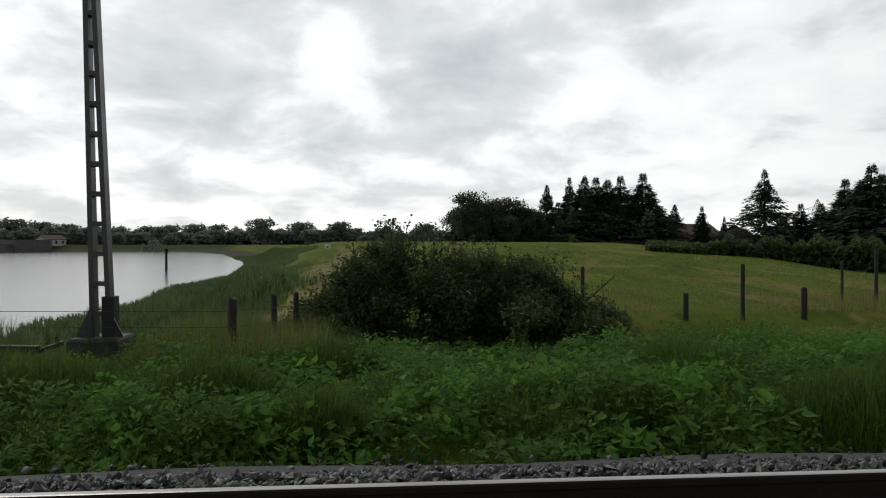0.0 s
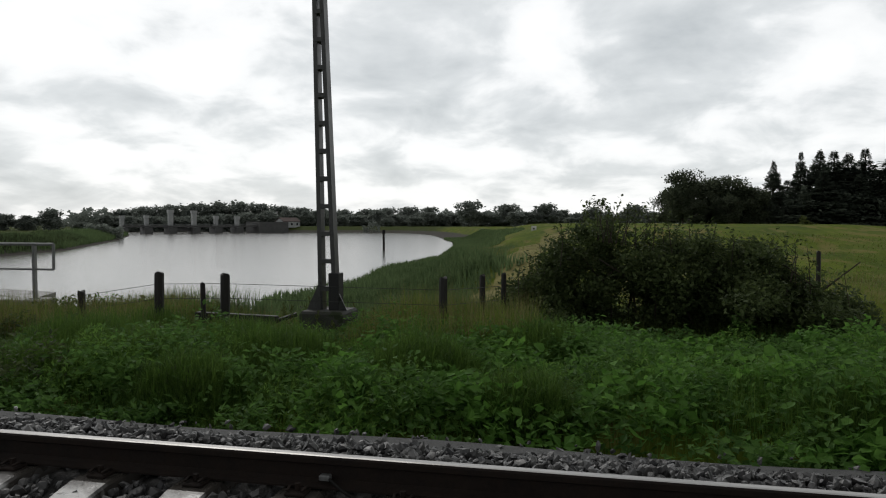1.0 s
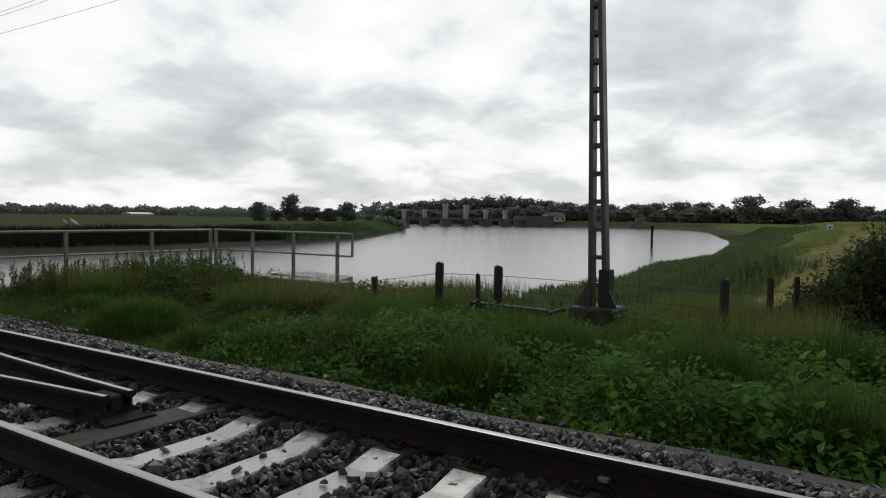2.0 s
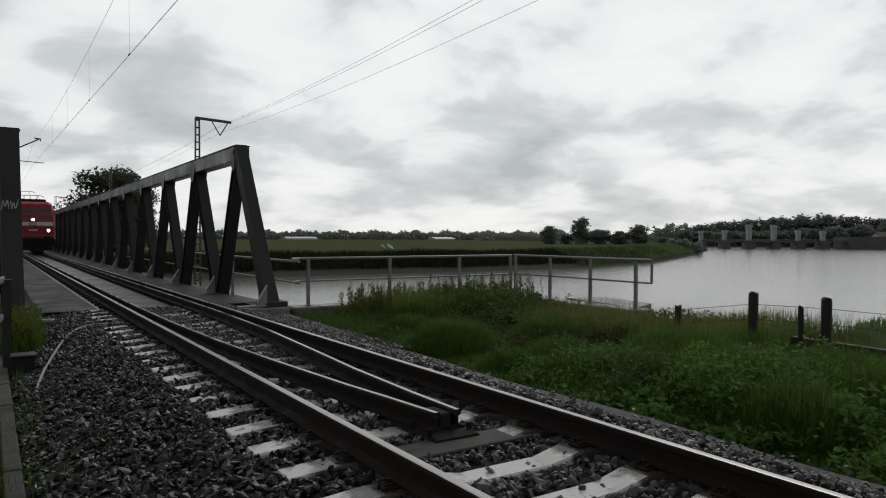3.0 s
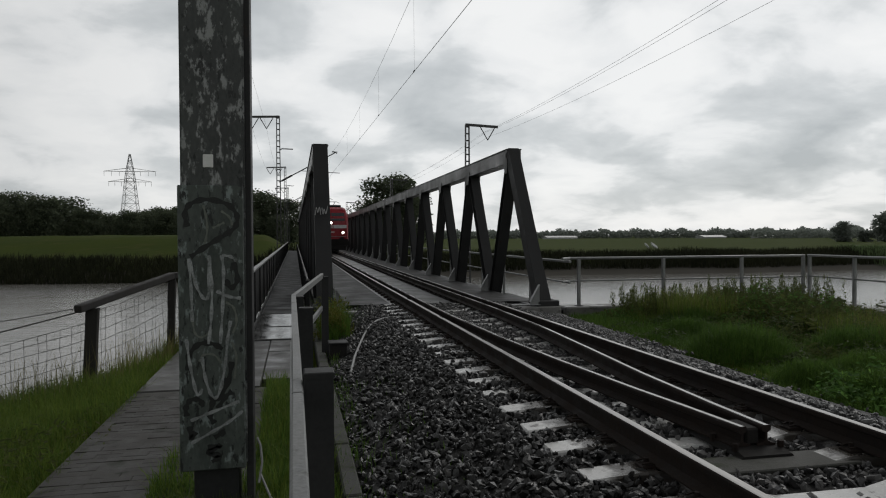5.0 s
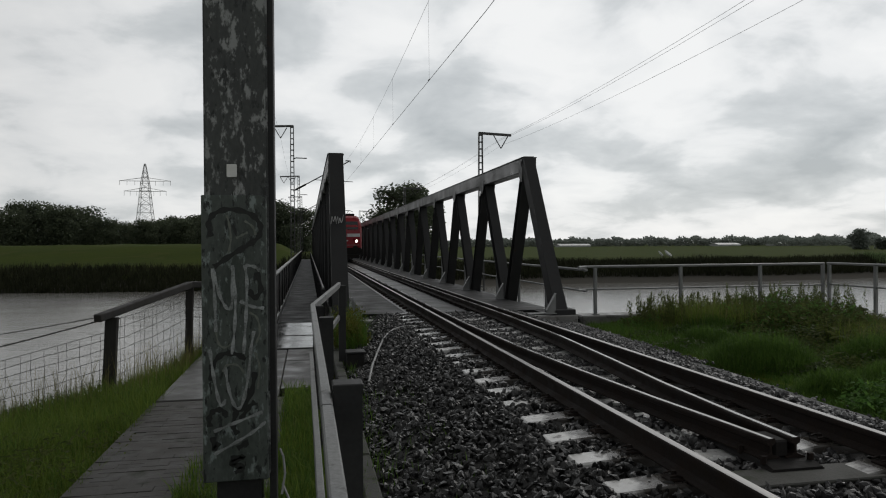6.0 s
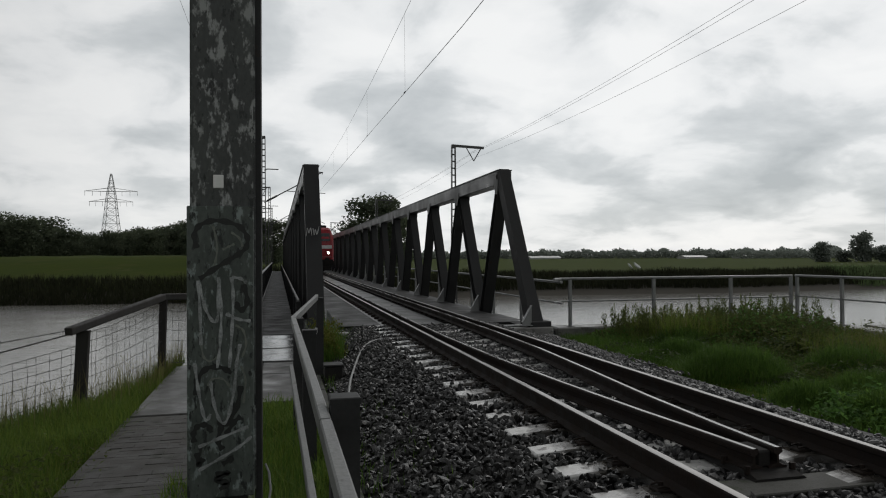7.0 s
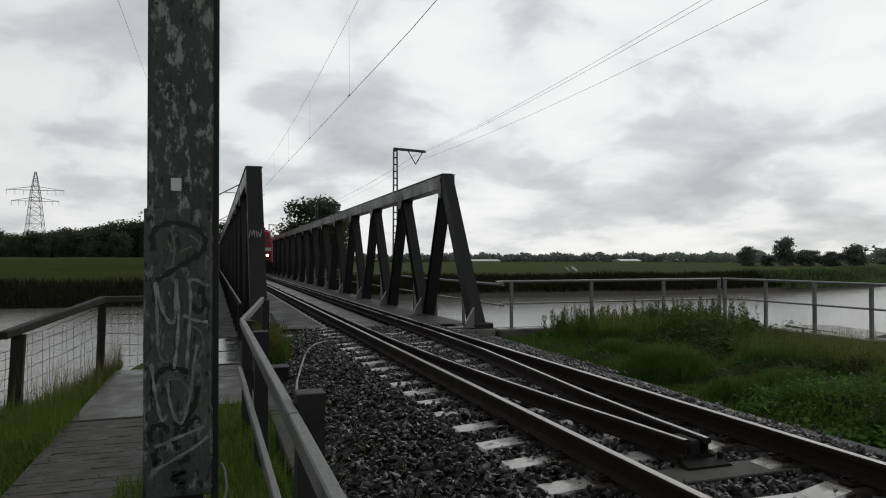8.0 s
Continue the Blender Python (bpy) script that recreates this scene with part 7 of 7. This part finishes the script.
def woods(name, deg0, deg1, dist, low, high, count, mat, label, leaf=1.6, depth=30, ramp=0.0):
    """Far wood edge: one mass with an uneven top, rising over ramp degrees at its start."""
    a = rng.uniform(deg0, deg1, count)
    d = dist + rng.uniform(0, depth, count)
    prof = low + (high - low) * (0.5 + 0.28 * np.sin(a * 2.1) + 0.22 * np.sin(a * 5.3 + 1) + 0.12 * np.sin(a * 13))
    if ramp:
        prof = low - 1.6 + (prof - low + 1.6) * smooth(0, ramp, a - deg0)
    x, y = EYE[0] + d * np.sin(np.radians(a)), d * np.cos(np.radians(a))
    z0 = ground_height(x, y)
    z = z0 + np.maximum(0.4, prof - z0) * rng.random(count) ** 0.7
    p = np.stack([x, y, z], -1)
    stuff(name, leaves(name, p, rng.uniform(0.6, 1.3, count) * leaf, rng.normal(0, 0.7, count), mat, "", "", "card", slim=0.9), label, "woods")


woods("far_woods", 36, 54, 560, 2.2, 5.0, 7000, M_HAZEDTREE, "low grey-green woods beyond the fields", 1.8, 40)
woods("far_woods", 8, 43, 640, 3.0, 6.6, 16000, M_HAZEDTREE, "low blue-grey wood edge along the far horizon", 2.2, 40)
woods("far_woods", 50, 97, 500, 6.0, 11.0, 30000, M_HAZEDTREE, "low grey-green woods behind the river bay", 1.8, 40)
woods("far_woods", -26, 2, 215, 1.0, 5.5, 12000, M_TREE, "dark undergrowth below the tree belt", 1.0, 16)
woods("hedge", 111.5, 131, 54, 0.7, 1.7, 70000, M_BUSH, "dark green rank hedge behind the meadow", 0.24, 12, 5.0)
woods("undergrowth", 97, 112, 113, 2.0, 6.4, 16000, M_FIR, "dark undergrowth below the fir trees", 0.6, 8)
woods("shrub", 51, 53.5, 240, -1.0, 0.9, 1500, M_HAZEDTREE, "round grey-green willow shrub on the river bank", 0.7, 6)
woods("shrub", 71.6, 73.0, 388, -2.0, 2.4, 900, M_HAZEDTREE, "round willow shrub at the bay shore", 0.7, 6)
woods("shrub", 105.3, 106.4, 104, -0.5, 2.0, 800, M_WEED, "light green shrub before the firs", 0.35, 3)


def gable_house(x, y, w, d, eave, ridge, turn, wall, label, windows=3, tiles=None):
    h = thing("house", (x, y, ground_at(x, y)), label, "house", "distant houses")
    z0 = h.location.z
    h.rotation_euler = (0, 0, turn)

    def put(name, bm, mat, parent=None):
        ob = new(name, finish(bm, name, mat))
        ob.parent = parent or h
        return ob
    bm = bmesh.new()
    e, r = eave - z0, ridge - z0
    loft(bm, [[(-w / 2, yy, -0.5), (w / 2, yy, -0.5), (w / 2, yy, e), (0, yy, r - 0.15), (-w / 2, yy, e)] for yy in (-d / 2, d / 2)])
    put("wall", bm, wall)
    for s in (-1, 1):
        bm = bmesh.new()
        beam(bm, (s * (w / 4 + 0.15), -d / 2 - 0.4, (e + r) / 2 - 0.1), (s * (w / 4 + 0.15), d / 2 + 0.4, (e + r) / 2 - 0.1), math.hypot(w / 2 + 0.5, r - e), 0.2, (s * (r - e), 0, w / 2))
        put("roof", bm, tiles or M_ROOF)
    for k in range(windows):
        for s in (-1, 1):
            bm = bmesh.new()
            yy = -d / 2 + d * (k + 0.5) / windows
            box(bm, (s * w / 2 - 0.05, yy - 0.6, 0.8), (s * w / 2 + 0.05, yy + 0.6, min(2.1, e - 0.2)))
            put("window", bm, M_GLASS)


x, y = at_bearing(65.6, 408)
gable_house(x, y, 7, 12, 2.2, 4.2, radians(65), M_FARCONC, "small pale house with brown roof at the bay", 3)
x, y = at_bearing(113.8, 135)
gable_house(x, y, 9, 14, 1.6, 4.5, radians(20), M_BRICKWALL, "low brick farmhouse with brown roof behind trees", 3)
x, y = at_bearing(117.8, 128)
gable_house(x, y, 7, 10, 1.8, 4.0, radians(60), M_BRICKWALL, "low brick shed with brown roof behind trees", 2)
for deg, d in ((21.5, 600), (33.0, 610), (36.8, 605)):
    x, y = at_bearing(deg, d)
    gable_house(x, y, 8, 30, -0.5, 0.7, radians(deg + 80), M_FARCONC, "long low white farm building far over the fields", 4, M_SIGN)


def build_sluice():
    s = thing("river_sluice", (315, 200, -4.6), "concrete river sluice with gate towers across the water", "sluice")
    feet = [(293.9, 220.1), (302.1, 212.6), (310.5, 204.9), (319.0, 197.2), (327.3, 189.7), (335.5, 182.2), (347, 171.8)]
    ux, uy = 0.737, -0.676           # along the sluice
    for i, (x, y) in enumerate(feet[:6]):
        top = (4.6, 4.8, 7.6, 7.4, 4.8, 4.6)[i]
        w = (0.85, 0.8, 1.05, 1.05, 0.8, 0.85)[i]

        def ring(z, a, b):
            return [(x - ux * a + uy * b, y - uy * a - ux * b, z), (x + ux * a + uy * b, y + uy * a - ux * b, z), (x + ux * a - uy * b, y + uy * a + ux * b, z), (x - ux * a - uy * b, y - uy * a + ux * b, z)]
        bm = bmesh.new()
        loft(bm, [ring(-5.5, 1.9, 5), ring(-1.2, 1.9, 5)])
        part("pier", bm, M_FARDARK, s)
        bm = bmesh.new()
        loft(bm, [ring(-1.2, w * 0.85, 1.6), ring(top - 1.4, w, 1.6), ring(top - 1.4, w * 1.25, 1.9), ring(top, w * 1.25, 1.9)])
        part("gate_tower", bm, M_FARCONC, s, "pale concrete gate tower")
    for (x0, y0), (x1, y1) in zip(feet, feet[1:]):
        bm = bmesh.new()
        beam(bm, (x0, y0, -0.6), (x1, y1, -0.6), 4.0, 0.9)
        part("bridge_deck", bm, M_FARDARK, s)
        bm = bmesh.new()
        beam(bm, (x0 - 1.2, y0 - 1.6, 0.4), (x1 - 1.2, y1 - 1.6, 0.4), 0.1, 0.15)
        part("parapet", bm, M_GALV, s)
    bm = bmesh.new()
    beam(bm, feet[2] + (-2.2,), feet[3] + (-2.2,), 0.8, 1.6)
    part("lift_gate", bm, M_FARDARK, s, "dark raised lift gate")
    bm = bmesh.new()
    loft(bm, [[(341, 172, z), (353, 161, z), (360, 170, z), (347, 183, z)] for z in (-5, 1.8)])
    part("side_block", bm, M_FARDARK, s, "low dark abutment block")


build_sluice()


def pylon(x, y, top, label):
    p = thing("power_pylon", (x, y, ground_at(x, y)), label, "pylon", "power pylons")
    z0 = p.location.z
    h = top - z0

    def half(t):
        return float(np.interp(t, [0, 0.55, 0.75, 1.0], [5.0, 2.6, 1.9, 0.3]))
    levels = [0, 0.12, 0.24, 0.35, 0.45, 0.54, 0.62, 0.70, 0.78, 0.86, 0.93, 1.0]
    corners = ((-1, -1), (1, -1), (1, 1), (-1, 1))
    bm = bmesh.new()
    for t0, t1 in zip(levels, levels[1:]):
        a, b = half(t0), half(t1)
        for k in range(4):
            c, d = corners[k], corners[(k + 1) % 4]
            P = lambda q, r, t: (x + q[0] * r, y + q[1] * r, z0 + h * t)
            tube(bm, [P(c, a, t0), P(c, b, t1)], 0.11, 4)
            tube(bm, [P(c, a, t0), P(d, b, t1)], 0.06, 4)
            tube(bm, [P(d, a, t0), P(c, b, t1)], 0.06, 4)
            tube(bm, [P(c, b, t1), P(d, b, t1)], 0.06, 4)
    # pale steel here also stands for the haze over the distance
    part("lattice_tower", bm, M_GALV, p)
    for t, w in ((0.685, 9.5), (0.80, 11.5)):
        bm = bmesh.new()
        for s in (-1, 1):
            for yy in (-0.7, 0.7):
                tube(bm, [(x, y + yy, z0 + h * t + 0.2), (x + s * w, y, z0 + h * t + 0.3)], 0.09, 4)
                tube(bm, [(x, y + yy, z0 + h * t + 2.0), (x + s * w, y, z0 + h * t + 0.3)], 0.07, 4)
            for f in (0.4, 0.7, 0.98):
                tube(bm, [(x + s * w * f, y, z0 + h * t + 0.2), (x + s * w * f, y, z0 + h * t - 1.8)], 0.07, 4)
        part("cross_arm", bm, M_GALV, p)


pylon(-78.2, 350, 40.2, "grey lattice high-voltage pylon beyond the trees")
x, y = at_bearing(123.2, 420)
pylon(x, y, 24.0, "grey lattice high-voltage pylon beyond the firs")
for off, wide, tilt in ((0.0, 1.0, 0.75), (1.7, 1.7, 0.6)):
    x, y = at_bearing(28.2 + off * 0.33, 168)
    z = ground_at(x, y)
    bm = bmesh.new()
    box(bm, (-wide / 2, -0.8, -0.16), (wide / 2, 0.8, 0.16), 0.05)
    for v in bm.verts:
        v.co += Vector((0.06 * math.sin(v.co.y * 5), 0, 0.05 * math.sin(v.co.x * 7 + v.co.y * 3)))
    bmesh.ops.transform(bm, matrix=Matrix.Translation((x, y, z + 0.55)) @ Matrix.Rotation(tilt, 4, "Y") @ Matrix.Rotation(0.5, 4, "X"), verts=bm.verts)
    single("broken_slab", bm, M_FARCONC, (x, y, z), "pale broken concrete slab lying tilted on the far bank", "slab", "broken slabs")
